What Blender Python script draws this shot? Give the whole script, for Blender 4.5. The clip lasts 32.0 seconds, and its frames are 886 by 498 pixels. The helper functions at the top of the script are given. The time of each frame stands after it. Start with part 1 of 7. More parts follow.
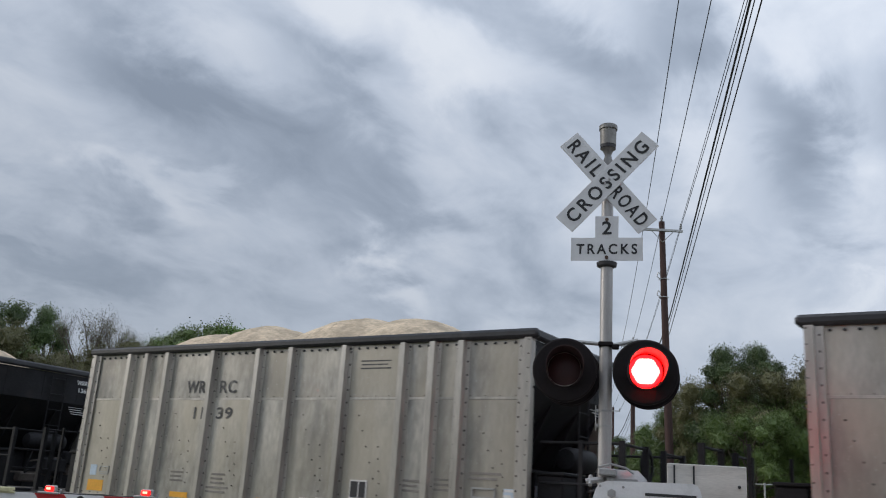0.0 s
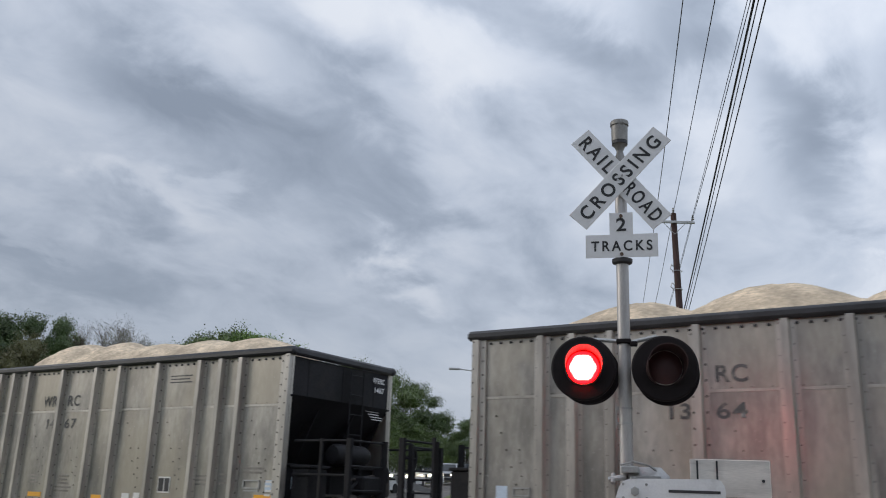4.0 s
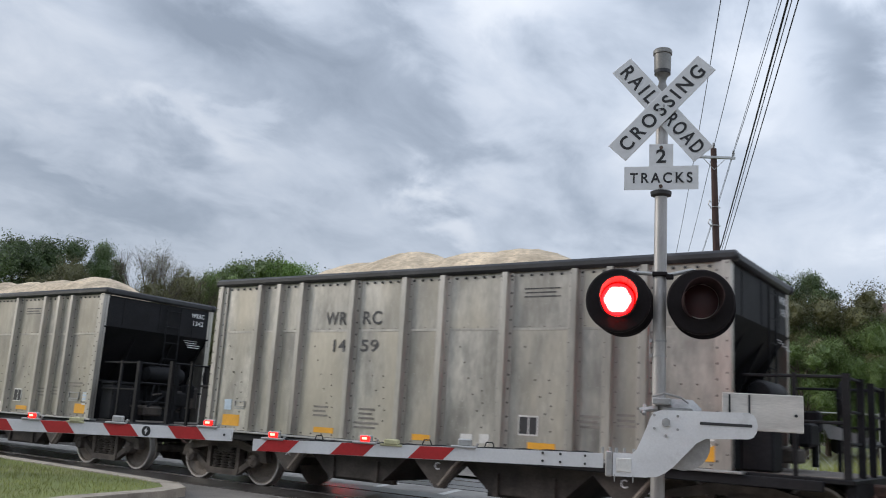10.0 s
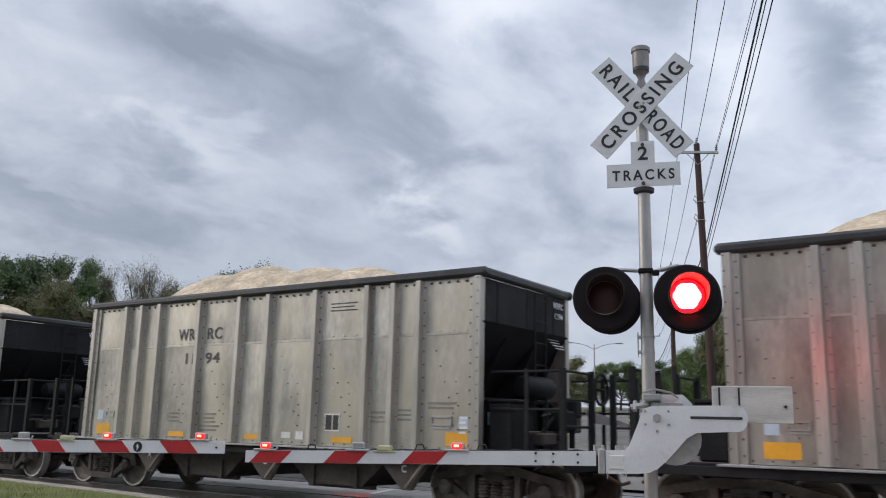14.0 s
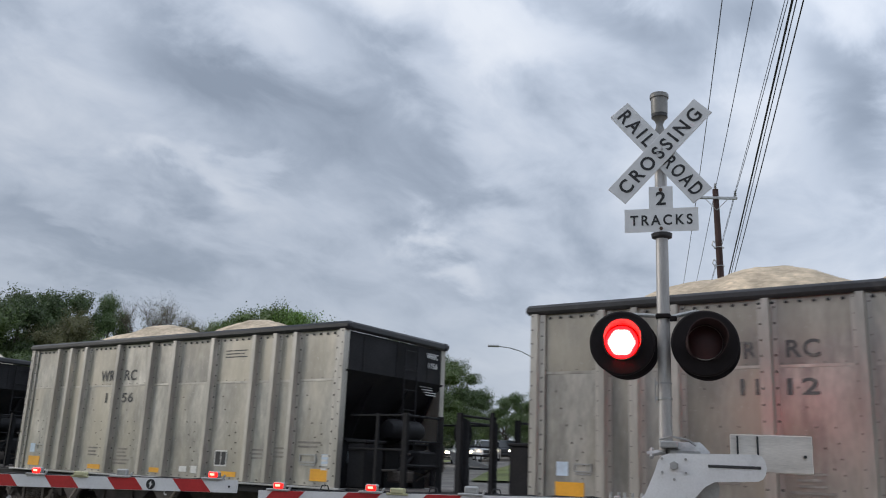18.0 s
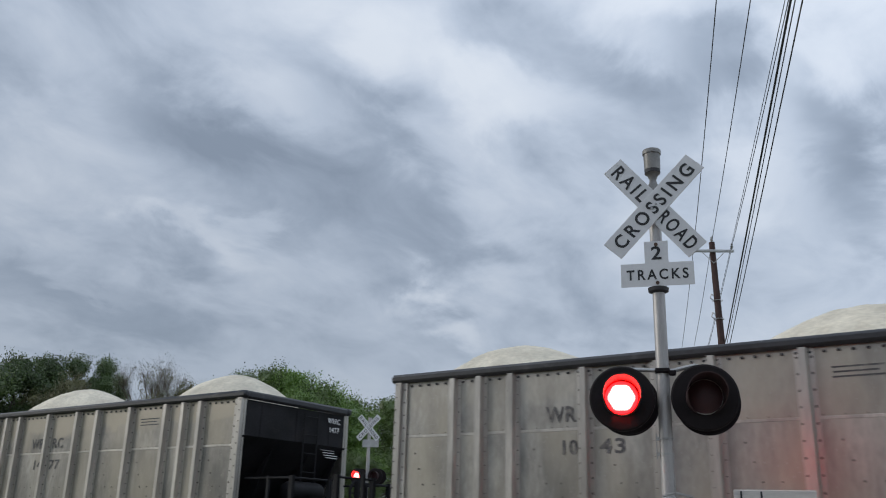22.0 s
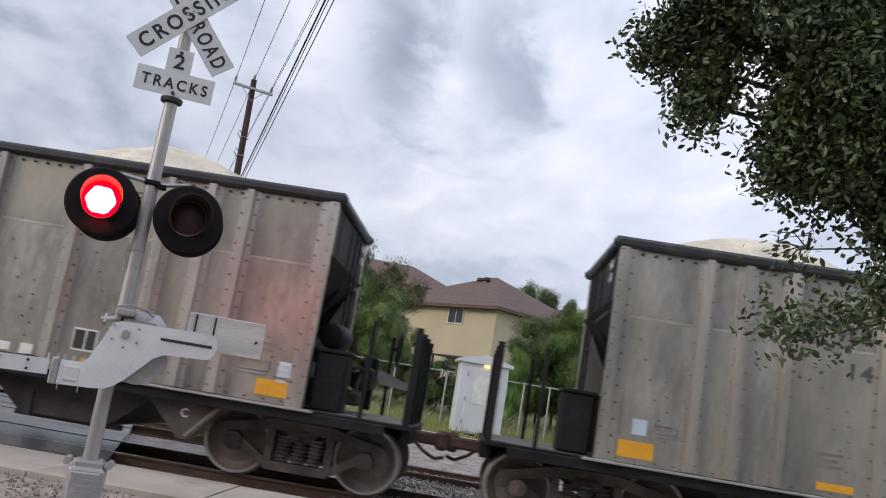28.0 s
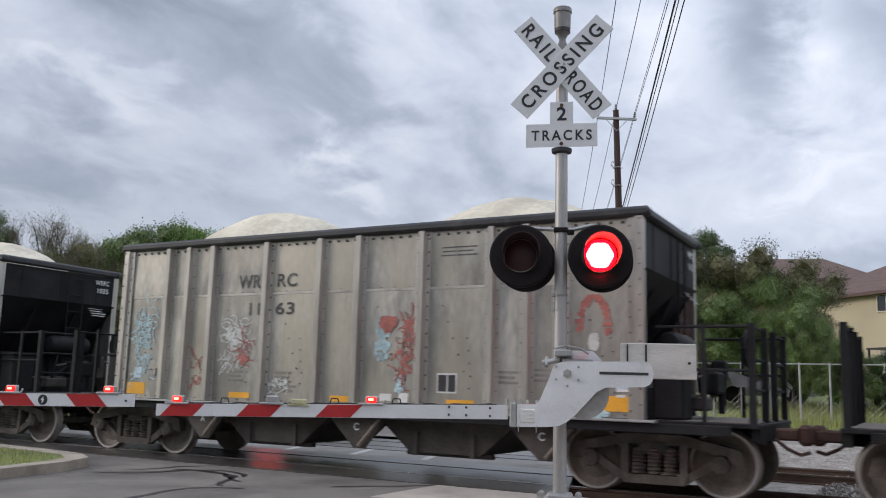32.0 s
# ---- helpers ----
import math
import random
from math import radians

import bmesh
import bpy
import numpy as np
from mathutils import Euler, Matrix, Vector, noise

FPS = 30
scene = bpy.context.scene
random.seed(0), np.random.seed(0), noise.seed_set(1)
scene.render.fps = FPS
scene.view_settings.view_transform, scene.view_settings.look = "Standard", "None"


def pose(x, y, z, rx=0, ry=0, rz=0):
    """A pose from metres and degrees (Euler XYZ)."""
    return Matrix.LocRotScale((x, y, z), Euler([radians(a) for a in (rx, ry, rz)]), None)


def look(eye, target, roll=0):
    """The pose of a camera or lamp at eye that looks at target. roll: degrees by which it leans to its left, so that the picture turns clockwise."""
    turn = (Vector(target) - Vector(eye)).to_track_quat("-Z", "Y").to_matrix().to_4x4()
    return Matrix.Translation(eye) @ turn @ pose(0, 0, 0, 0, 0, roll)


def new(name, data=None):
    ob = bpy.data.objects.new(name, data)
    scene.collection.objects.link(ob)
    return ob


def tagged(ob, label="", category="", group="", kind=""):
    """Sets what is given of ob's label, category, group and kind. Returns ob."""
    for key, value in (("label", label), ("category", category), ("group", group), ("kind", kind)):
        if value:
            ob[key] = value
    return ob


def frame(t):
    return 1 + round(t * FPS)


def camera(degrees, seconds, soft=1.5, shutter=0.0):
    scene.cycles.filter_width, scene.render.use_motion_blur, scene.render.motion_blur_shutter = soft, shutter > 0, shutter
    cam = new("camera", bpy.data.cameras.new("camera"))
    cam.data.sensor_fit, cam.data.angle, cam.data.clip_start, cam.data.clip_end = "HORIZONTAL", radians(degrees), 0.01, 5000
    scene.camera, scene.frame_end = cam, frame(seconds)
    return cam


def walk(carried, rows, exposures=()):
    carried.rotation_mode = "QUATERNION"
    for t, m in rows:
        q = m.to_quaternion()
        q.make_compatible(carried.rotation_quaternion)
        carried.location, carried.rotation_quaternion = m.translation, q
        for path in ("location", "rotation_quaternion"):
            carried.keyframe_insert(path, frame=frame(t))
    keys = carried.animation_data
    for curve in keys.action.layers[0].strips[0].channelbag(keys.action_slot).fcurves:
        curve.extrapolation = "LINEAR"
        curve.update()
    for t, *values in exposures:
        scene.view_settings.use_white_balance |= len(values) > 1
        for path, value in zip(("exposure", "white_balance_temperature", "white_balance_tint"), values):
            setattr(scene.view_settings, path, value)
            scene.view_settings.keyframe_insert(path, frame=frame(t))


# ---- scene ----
cam = camera(53.9, 32.0, soft=1.05, shutter=0.2)
PATH = [
    (0, (0.025, -0.049, 1.26), (-0.008, 1.875, 1.805), 3.7),
    (0.5, (0.027, -0.041, 1.26), (0.021, 1.882, 1.81), 3.3),
    (1, (0.026, -0.034, 1.259), (0.047, 1.894, 1.79), 3.3),
    (1.5, (0.031, -0.007, 1.275), (0.041, 1.922, 1.801), 3.1),
    (2, (0.011, -0.082, 1.258), (-0.02, 1.839, 1.815), 3.2),
    (2.5, (0.013, -0.054, 1.27), (-0.039, 1.864, 1.835), 3.0),
    (4.5, (-0.013, -0.047, 1.299), (-0.091, 1.88, 1.829), 1.3),
    (5, (-0.006, -0.066, 1.285), (-0.144, 1.859, 1.809), 1.4),
    (5.5, (-0.004, -0.134, 1.261), (-0.154, 1.768, 1.861), 2.4),
    (6, (0.005, -0.052, 1.289), (-0.106, 1.831, 1.952), 2.5),
    (6.5, (-0.004, -0.058, 1.279), (-0.089, 1.835, 1.918), 2.5),
    (7, (-0.013, -0.034, 1.286), (-0.096, 1.872, 1.887), 3.0),
    (7.5, (-0.024, -0.07, 1.273), (-0.116, 1.847, 1.834), 3.2),
    (8, (-0.019, -0.055, 1.269), (-0.101, 1.873, 1.794), 2.7),
    (8.5, (-0.01, -0.037, 1.276), (-0.085, 1.905, 1.747), 2.6),
    (9, (-0.01, -0.013, 1.275), (-0.099, 1.945, 1.674), 2.9),
    (9.5, (-0.017, -0.031, 1.267), (-0.128, 1.928, 1.653), 3.3),
    (10, (-0.022, -0.017, 1.269), (-0.153, 1.941, 1.656), 3.5),
    (10.5, (-0.031, -0.03, 1.271), (-0.173, 1.925, 1.67), 3.7),
    (11, (-0.032, -0.042, 1.273), (-0.178, 1.91, 1.687), 3.5),
    (11.5, (-0.014, -0.009, 1.274), (-0.154, 1.946, 1.67), 2.8),
    (12, (-0.006, -0.021, 1.273), (-0.137, 1.941, 1.637), 2.1),
    (12.5, (-0.004, -0.029, 1.271), (-0.129, 1.934, 1.634), 2.1),
    (13, (-0.004, -0.034, 1.271), (-0.128, 1.926, 1.649), 2.1),
    (13.5, (0.005, -0.028, 1.27), (-0.114, 1.929, 1.662), 1.7),
    (14, (0.004, -0.027, 1.269), (-0.101, 1.93, 1.666), 1.3),
    (14.5, (0.004, -0.032, 1.272), (-0.089, 1.926, 1.669), 1.2),
    (16.5, (0.003, -0.063, 1.28), (-0.05, 1.878, 1.759), 2.8),
    (17, (-0.002, -0.075, 1.282), (-0.079, 1.861, 1.778), 3.0),
    (17.5, (-0.002, -0.068, 1.276), (-0.116, 1.865, 1.774), 2.5),
    (18, (0.004, -0.048, 1.269), (-0.142, 1.886, 1.757), 2.5),
    (18.5, (0.015, -0.032, 1.27), (-0.15, 1.906, 1.736), 1.9),
    (19, (0.042, -0.024, 1.258), (-0.076, 1.924, 1.697), 0.6),
    (19.5, (0.046, -0.029, 1.264), (0.034, 1.921, 1.708), 0.2),
    (20, (0.063, -0.036, 1.269), (0.062, 1.903, 1.76), 0.0),
    (20.5, (0.077, -0.011, 1.27), (0.064, 1.918, 1.796), 0.6),
    (21, (0.097, -0.032, 1.263), (0.059, 1.891, 1.809), -0.3),
    (21.5, (0.044, -0.026, 1.267), (-0.066, 1.885, 1.847), 0.0),
    (22, (0.016, -0.084, 1.265), (-0.128, 1.814, 1.879), 1.6),
    (22.5, (-0.009, -0.104, 1.285), (-0.123, 1.787, 1.925), 5.1),
    (23, (-0.017, -0.125, 1.276), (-0.087, 1.761, 1.938), 7.7),
    (23.5, (0.001, -0.106, 1.267), (-0.035, 1.768, 1.963), 6.4),
    (24, (0.004, -0.071, 1.262), (0.048, 1.846, 1.832), 5.6),
    (24.5, (0.088, -0.053, 1.216), (0.461, 1.872, 1.612), 9.5),
    (25, (0.215, 0.033, 1.243), (0.993, 1.835, 1.626), 13.34),
    (25.5, (0.225, 0.006, 1.262), (1.172, 1.729, 1.631), 13.04),
    (27.5, (0.261, 0.045, 1.243), (1.182, 1.789, 1.577), 10.47),
    (28, (0.27, 0.111, 1.261), (1.187, 1.855, 1.6), 9.45),
    (28.5, (0.258, 0.096, 1.259), (1.141, 1.854, 1.617), 9.24),
    (29, (0.204, 0.039, 1.275), (0.946, 1.859, 1.641), 8.64),
    (29.5, (0.115, -0.039, 1.257), (0.591, 1.871, 1.61), 3.99),
    (30, (0.04, -0.016, 1.221), (0.3, 1.939, 1.554), -0.6),
    (30.5, (0.023, -0.021, 1.219), (0.101, 1.95, 1.549), -1.0),
    (31, (0.022, -0.02, 1.232), (0.056, 1.954, 1.551), 2.1),
    (31.5, (0.032, -0.006, 1.238), (0.114, 1.967, 1.554), 1.5),
    (32, (0.028, -0.026, 1.221), (0.107, 1.948, 1.534), 1.6),
]
walk(cam, [(t, look(eye, target, roll)) for t, eye, target, roll in PATH],
     exposures=((0.0, -0.06, 6500, 10), (2.5, -0.12, 6450, 10), (4.8, 0.04, 6550, 11), (6.0, -0.16, 6300, 9), (8.0, -0.06, 6300, 9), (9.5, 0.24, 6550, 10), (11.3, 0.18, 6500, 10), (12.6, 0.17, 6550, 11), (14.5, 0.20, 6600, 12), (17.0, 0.04, 6500, 10), (20.0, 0.10, 6500, 11), (22.0, -0.1, 6350, 9), (23.3, -0.22, 6300, 9), (24.1, -0.38, 6250, 9), (24.6, -0.02, 6550, 11), (25.5, 0.22, 6650, 13), (28.2, 0.26, 6700, 15), (30.0, 0.27, 6650, 14), (32.0, 0.27, 6600, 13)))

# ---- world and light ----
world = bpy.data.worlds.new("overcast_evening")
scene.world = world
world.use_nodes = True
wn, wl = world.node_tree.nodes, world.node_tree.links
wn.clear()


def wnode(kind, **kw):
    nd = wn.new(kind)
    for k, v in kw.items():
        if k == "sky_type":
            nd.sky_type = v
        elif k == "operation":
            nd.operation = v
        elif k == "blend":
            nd.blend_type = v
        elif k == "dtype":
            nd.data_type = v
    return nd


sky = wnode("ShaderNodeTexSky", sky_type="NISHITA")
sky.sun_disc = False
sky.sun_elevation, sky.sun_rotation = radians(24), radians(276)
tc = wnode("ShaderNodeTexCoord")
sep = wnode("ShaderNodeSeparateXYZ")
wl.new(tc.outputs["Generated"], sep.inputs[0])
zc = wnode("ShaderNodeMath", operation="MAXIMUM")
zc.inputs[1].default_value = 0.0
wl.new(sep.outputs[2], zc.inputs[0])
za = wnode("ShaderNodeMath", operation="ADD")
za.inputs[1].default_value = 0.30
wl.new(zc.outputs[0], za.inputs[0])
proj = wnode("ShaderNodeVectorMath", operation="DIVIDE")
comb = wnode("ShaderNodeCombineXYZ")
for k in range(3):
    wl.new(za.outputs[0], comb.inputs[k])
wl.new(tc.outputs["Generated"], proj.inputs[0])
wl.new(comb.outputs[0], proj.inputs[1])
turn = wnode("ShaderNodeMapping")
turn.inputs["Rotation"].default_value = (0, 0, radians(-62))
wl.new(proj.outputs[0], turn.inputs[0])
mp = wnode("ShaderNodeMapping")
mp.inputs["Scale"].default_value = (0.92, 1.12, 0.0)
mp.inputs["Location"].default_value = (4.3, 2.2, 0.0)
wl.new(turn.outputs[0], mp.inputs[0])


def sky_noise(scale, detail, rough, bend):
    nd = wnode("ShaderNodeTexNoise")
    nd.inputs["Scale"].default_value, nd.inputs["Detail"].default_value = scale, detail
    nd.inputs["Roughness"].default_value, nd.inputs["Distortion"].default_value = rough, bend
    wl.new(mp.outputs[0], nd.inputs["Vector"])
    return nd


n1 = sky_noise(1.9, 4.0, 0.48, 0.5)
n2 = sky_noise(5.2, 6.0, 0.56, 0.35)
blend = wnode("ShaderNodeMix")
blend.inputs[0].default_value = 0.46
wl.new(n1.outputs[0], blend.inputs[2])
wl.new(n2.outputs[0], blend.inputs[3])
# compass bearing and height of the line of sight, in degrees, ruffled by the cloud noise
bear = wnode("ShaderNodeMath", operation="ARCTAN2")
wl.new(sep.outputs[0], bear.inputs[0])
wl.new(sep.outputs[1], bear.inputs[1])
high = wnode("ShaderNodeMath", operation="ARCSINE")
wl.new(sep.outputs[2], high.inputs[0])
ae = wnode("ShaderNodeCombineXYZ")
wl.new(bear.outputs[0], ae.inputs[0])
wl.new(high.outputs[0], ae.inputs[1])
aed = wnode("ShaderNodeVectorMath", operation="SCALE")
aed.inputs["Scale"].default_value = 180.0 / math.pi
wl.new(ae.outputs[0], aed.inputs[0])
ruffled = aed.outputs[0]
for nd, amount in ((n1, 11.0), (n2, 9.0)):
    mid = wnode("ShaderNodeVectorMath", operation="SUBTRACT")
    mid.inputs[1].default_value = (0.5, 0.5, 0.5)
    wl.new(nd.outputs["Color"], mid.inputs[0])
    am = wnode("ShaderNodeVectorMath", operation="MULTIPLY_ADD")
    am.inputs[1].default_value = (amount, amount, 0.0)
    wl.new(mid.outputs[0], am.inputs[0])
    wl.new(ruffled, am.inputs[2])
    ruffled = am.outputs[0]
# the deck's dark rolls and its thin bright places: bearing, height, half length, half width, tilt, depth
DARK_CLOUDS = ((-12, 20.5, 13, 5.0, -18, 0.085), (-5.5, 18, 6, 4, -30, 0.06), (6.5, 29.5, 7, 2.6, -42, 0.11), (15, 30, 3.4, 5, -10, 0.09), (22.6, 18.6, 3.4, 4.2, 25, 0.13), (20.4, 24, 2.2, 5, 12, 0.10), (28.8, 23.5, 2.6, 4.6, 10, 0.10), (-26, 13.5, 11, 3.6, -5, 0.085), (-23, 25, 6, 2.2, -30, 0.09), (-1, 33, 6, 2, -38, 0.08), (-12, 27, 5, 2.6, -40, 0.07), (3, 12, 9, 2.2, 3, 0.05), (31, 8.5, 10, 2.4, 0, 0.07))
BRIGHT_CLOUDS = ((-8.5, 32, 7, 2.8, -30, 0.10), (0, 27.5, 5.5, 2.6, -30, 0.11), (-17, 26.5, 6, 2.4, -30, 0.07), (12, 34.5, 6, 2.8, -20, 0.10), (24.5, 30, 8, 6, 0, 0.10), (17.5, 22, 4, 6.5, 15, 0.06), (-4, 13.2, 3.2, 1.9, -25, 0.13), (-20.5, 17.3, 6, 1.3, -8, 0.07), (-31, 23.5, 6, 3, -10, 0.05), (-28.5, 14.6, 4, 1.0, 0, 0.05), (33, 21, 6, 7, 0, 0.08), (27, 12.8, 4, 1.0, 0, 0.07))
soft_cloud = wnode("ShaderNodeMapRange")
soft_cloud.clamp = False
soft_cloud.inputs[1].default_value, soft_cloud.inputs[2].default_value = 0.0, 1.0
soft_cloud.inputs[3].default_value, soft_cloud.inputs[4].default_value = 0.12, 0.90
wl.new(blend.outputs[0], soft_cloud.inputs[0])
# the deck evens out towards the horizon
even = wnode("ShaderNodeMapRange")
even.interpolation_type = "SMOOTHSTEP"
even.inputs[1].default_value, even.inputs[2].default_value = 0.05, 0.42
even.inputs[3].default_value, even.inputs[4].default_value = 0.35, 1.0
wl.new(sep.outputs[2], even.inputs[0])
calm = wnode("ShaderNodeMix")
calm.inputs[2].default_value = 0.515
wl.new(even.outputs[0], calm.inputs[0])
wl.new(soft_cloud.outputs[0], calm.inputs[3])
summed = calm.outputs[0]
for clouds, sign in ((DARK_CLOUDS, -1.0), (BRIGHT_CLOUDS, 1.0)):
    for az0, el0, half_l, half_w, tilt, depth in clouds:
        cm = wnode("ShaderNodeMapping")
        cm.vector_type = "TEXTURE"
        cm.inputs["Location"].default_value = (az0, el0, 0)
        cm.inputs["Rotation"].default_value = (0, 0, radians(tilt))
        cm.inputs["Scale"].default_value = (half_l, half_w, 1)
        wl.new(ruffled, cm.inputs[0])
        far = wnode("ShaderNodeVectorMath", operation="LENGTH")
        wl.new(cm.outputs[0], far.inputs[0])
        fade = wnode("ShaderNodeMapRange")
        fade.interpolation_type = "SMOOTHSTEP"
        fade.inputs[1].default_value, fade.inputs[2].default_value = 0.15, 1.35
        fade.inputs[3].default_value, fade.inputs[4].default_value = sign * depth, 0.0
        wl.new(far.outputs["Value"], fade.inputs[0])
        plus = wnode("ShaderNodeMath", operation="ADD")
        wl.new(summed, plus.inputs[0])
        wl.new(fade.outputs[0], plus.inputs[1])
        summed = plus.outputs[0]
ramp = wnode("ShaderNodeValToRGB")
cr = ramp.color_ramp
cr.elements[0].position, cr.elements[0].color = 0.33, (0.29, 0.345, 0.435, 1)
cr.elements[1].position, cr.elements[1].color = 0.68, (0.78, 0.83, 0.91, 1)
for p, c in ((0.42, (0.39, 0.455, 0.56, 1)), (0.50, (0.545, 0.615, 0.73, 1)), (0.59, (0.69, 0.75, 0.85, 1))):
    el = cr.elements.new(p)
    el.color = c
wl.new(summed, ramp.inputs[0])
# the cloud deck is brighter towards the low sun behind the viewer and overhead
dotn = wnode("ShaderNodeVectorMath", operation="DOT_PRODUCT")
dotn.inputs[1].default_value = (0.42, -0.30, 0.86)
wl.new(tc.outputs["Generated"], dotn.inputs[0])
lift = wnode("ShaderNodeMapRange")
lift.inputs[1].default_value, lift.inputs[2].default_value = -0.30, 1.0
lift.inputs[3].default_value, lift.inputs[4].default_value = 0.75, 1.58
wl.new(dotn.outputs["Value"], lift.inputs[0])
mulc = wnode("ShaderNodeVectorMath", operation="SCALE")
wl.new(ramp.outputs[0], mulc.inputs[0])
wl.new(lift.outputs[0], mulc.inputs["Scale"])
mixs = wnode("ShaderNodeMix", dtype="RGBA")
mixs.inputs[0].default_value = 0.93
skys = wnode("ShaderNodeVectorMath", operation="SCALE")
skys.inputs["Scale"].default_value = 0.10
wl.new(sky.outputs[0], skys.inputs[0])
wl.new(skys.outputs[0], mixs.inputs[6])
wl.new(mulc.outputs[0], mixs.inputs[7])
bg = wnode("ShaderNodeBackground")
bg.inputs[1].default_value = 1.0
wl.new(mixs.outputs[2], bg.inputs[0])
wout = wnode("ShaderNodeOutputWorld")
wl.new(bg.outputs[0], wout.inputs[0])

sun_data = bpy.data.lights.new("sun", "SUN")
sun_data.energy, sun_data.angle, sun_data.color = 1.2, radians(20), (1.0, 0.93, 0.84)
sun = new("sun", sun_data)
sun.matrix_world = look((0, 0, 0), (0.97, -0.10, -0.44))

# ---- plan numbers ----
# track frame: x along the train's way (to the viewer's near side), y away from the viewer, z up
TRACK_TURN = -31.25
TM = pose(0, 0, 0, 0, 0, TRACK_TURN)
RAIL_Z = -0.16
TRACK_D, TRACK2_D = 13.22, 18.2
ROAD_TURN = -12.6
PITCH = 13.97


def T(s, d, z=0.0):
    return TM @ Vector((s, d, z))


def polar(az, dist, z=0.0):
    return Vector((math.sin(radians(az)) * dist, math.cos(radians(az)) * dist, z))


# ---- mesh helpers ----
def bm_new():
    return bmesh.new()


def box(bm, c, size, m=None):
    mm = Matrix.Translation(c) @ (m or Matrix()) @ Matrix.Diagonal((*size, 1))
    return bmesh.ops.create_cube(bm, size=1.0, matrix=mm)["verts"]


def bbox(bm, c, size, bev=0.01, m=None):
    """A box with bevelled edges."""
    b2 = bmesh.new()
    bmesh.ops.create_cube(b2, size=1.0, matrix=Matrix.Diagonal((*size, 1)))
    bmesh.ops.bevel(b2, geom=b2.edges[:], offset=bev, segments=1, affect="EDGES")
    bmesh.ops.transform(b2, matrix=Matrix.Translation(c) @ (m or Matrix()), verts=b2.verts[:])
    join(bm, b2)


def join(bm, b2):
    me = bpy.data.meshes.new("tmp")
    b2.to_mesh(me)
    b2.free()
    bm.from_mesh(me)
    bpy.data.meshes.remove(me)


def cyl(bm, p0, p1, r0, r1=None, seg=12, caps=True):
    p0, p1 = Vector(p0), Vector(p1)
    v = p1 - p0
    q = v.to_track_quat("Z", "Y").to_matrix().to_4x4()
    bmesh.ops.create_cone(bm, cap_ends=caps, segments=seg, radius1=r0, radius2=r0 if r1 is None else r1, depth=v.length, matrix=Matrix.Translation((p0 + p1) / 2) @ q)


def lathe(bm, profile, seg=24, m=None):
    """Turns (r, z) pairs round the z axis."""
    mm = m or Matrix()
    rings = []
    for r, z in profile:
        if r < 1e-5:
            rings.append([bm.verts.new(mm @ Vector((0, 0, z)))])
        else:
            rings.append([bm.verts.new(mm @ Vector((r * math.cos(2 * math.pi * k / seg), r * math.sin(2 * math.pi * k / seg), z))) for k in range(seg)])
    for a, b in zip(rings, rings[1:]):
        for k in range(seg):
            k2 = (k + 1) % seg
            q = [a[k % len(a)], a[k2 % len(a)], b[k2 % len(b)], b[k % len(b)]]
            u = []
            for x in q:
                if x not in u:
                    u.append(x)
            if len(u) > 2:
                bm.faces.new(u)


def prism(bm, pts, depth, m=None):
    """An outline (x, z) pulled along y by depth."""
    mm = m or Matrix()
    a = [bm.verts.new(mm @ Vector((x, 0, z))) for x, z in pts]
    b = [bm.verts.new(mm @ Vector((x, depth, z))) for x, z in pts]
    bm.faces.new(a)
    bm.faces.new(list(reversed(b)))
    for k in range(len(pts)):
        k2 = (k + 1) % len(pts)
        bm.faces.new((a[k2], a[k], b[k], b[k2]))


def hose(bm, pts, r, seg=6):
    """One continuous bent tube through pts."""
    pts = [Vector(p) for p in pts]
    rings = []
    for k, p in enumerate(pts):
        d = (pts[min(k + 1, len(pts) - 1)] - pts[max(k - 1, 0)]).normalized()
        a = d.orthogonal().normalized()
        b = d.cross(a)
        if rings:
            a = (last - d * last.dot(d)).normalized()
            b = d.cross(a)
        last = a
        rings.append([bm.verts.new(p + (a * math.cos(q * 2 * math.pi / seg) + b * math.sin(q * 2 * math.pi / seg)) * r) for q in range(seg)])
    for u, v in zip(rings, rings[1:]):
        for q in range(seg):
            bm.faces.new((u[q], u[(q + 1) % seg], v[(q + 1) % seg], v[q]))
    bm.faces.new(rings[0][::-1])
    bm.faces.new(rings[-1])


def tube(bm, pts, r, seg=8):
    for a, b in zip(pts, pts[1:]):
        cyl(bm, a, b, r, seg=seg)


def finish(bm, name, mat, smooth=False):
    bmesh.ops.recalc_face_normals(bm, faces=bm.faces[:])
    me = bpy.data.meshes.new(name)
    bm.to_mesh(me)
    bm.free()
    me.materials.append(mat)
    if smooth:
        for p in me.polygons:
            p.use_smooth = True
        me.set_sharp_from_angle(angle=radians(38))
    return me


def part(name, bm, mat, parent=None, label="", smooth=False, kind="", m=None):
    me = bm if isinstance(bm, bpy.types.Mesh) else finish(bm, name, mat, smooth)
    ob = new(name, me)
    if parent is not None:
        ob.parent = parent
    if m is not None:
        ob.matrix_basis = m
    return tagged(ob, label=label, kind=kind)


def thing(name, m, label, category, group="", kind=""):
    ob = new(name)
    ob.empty_display_size = 0.2
    ob.matrix_basis = m
    return tagged(ob, label=label, category=category, group=group, kind=kind)


def solo(name, bm, mat, label="", category="", kind="", m=None, smooth=False, group=""):
    ob = part(name, bm, mat, None, "", smooth, "", m)
    return tagged(ob, label=label, category=category, kind=kind, group=group)


WORDS = {}


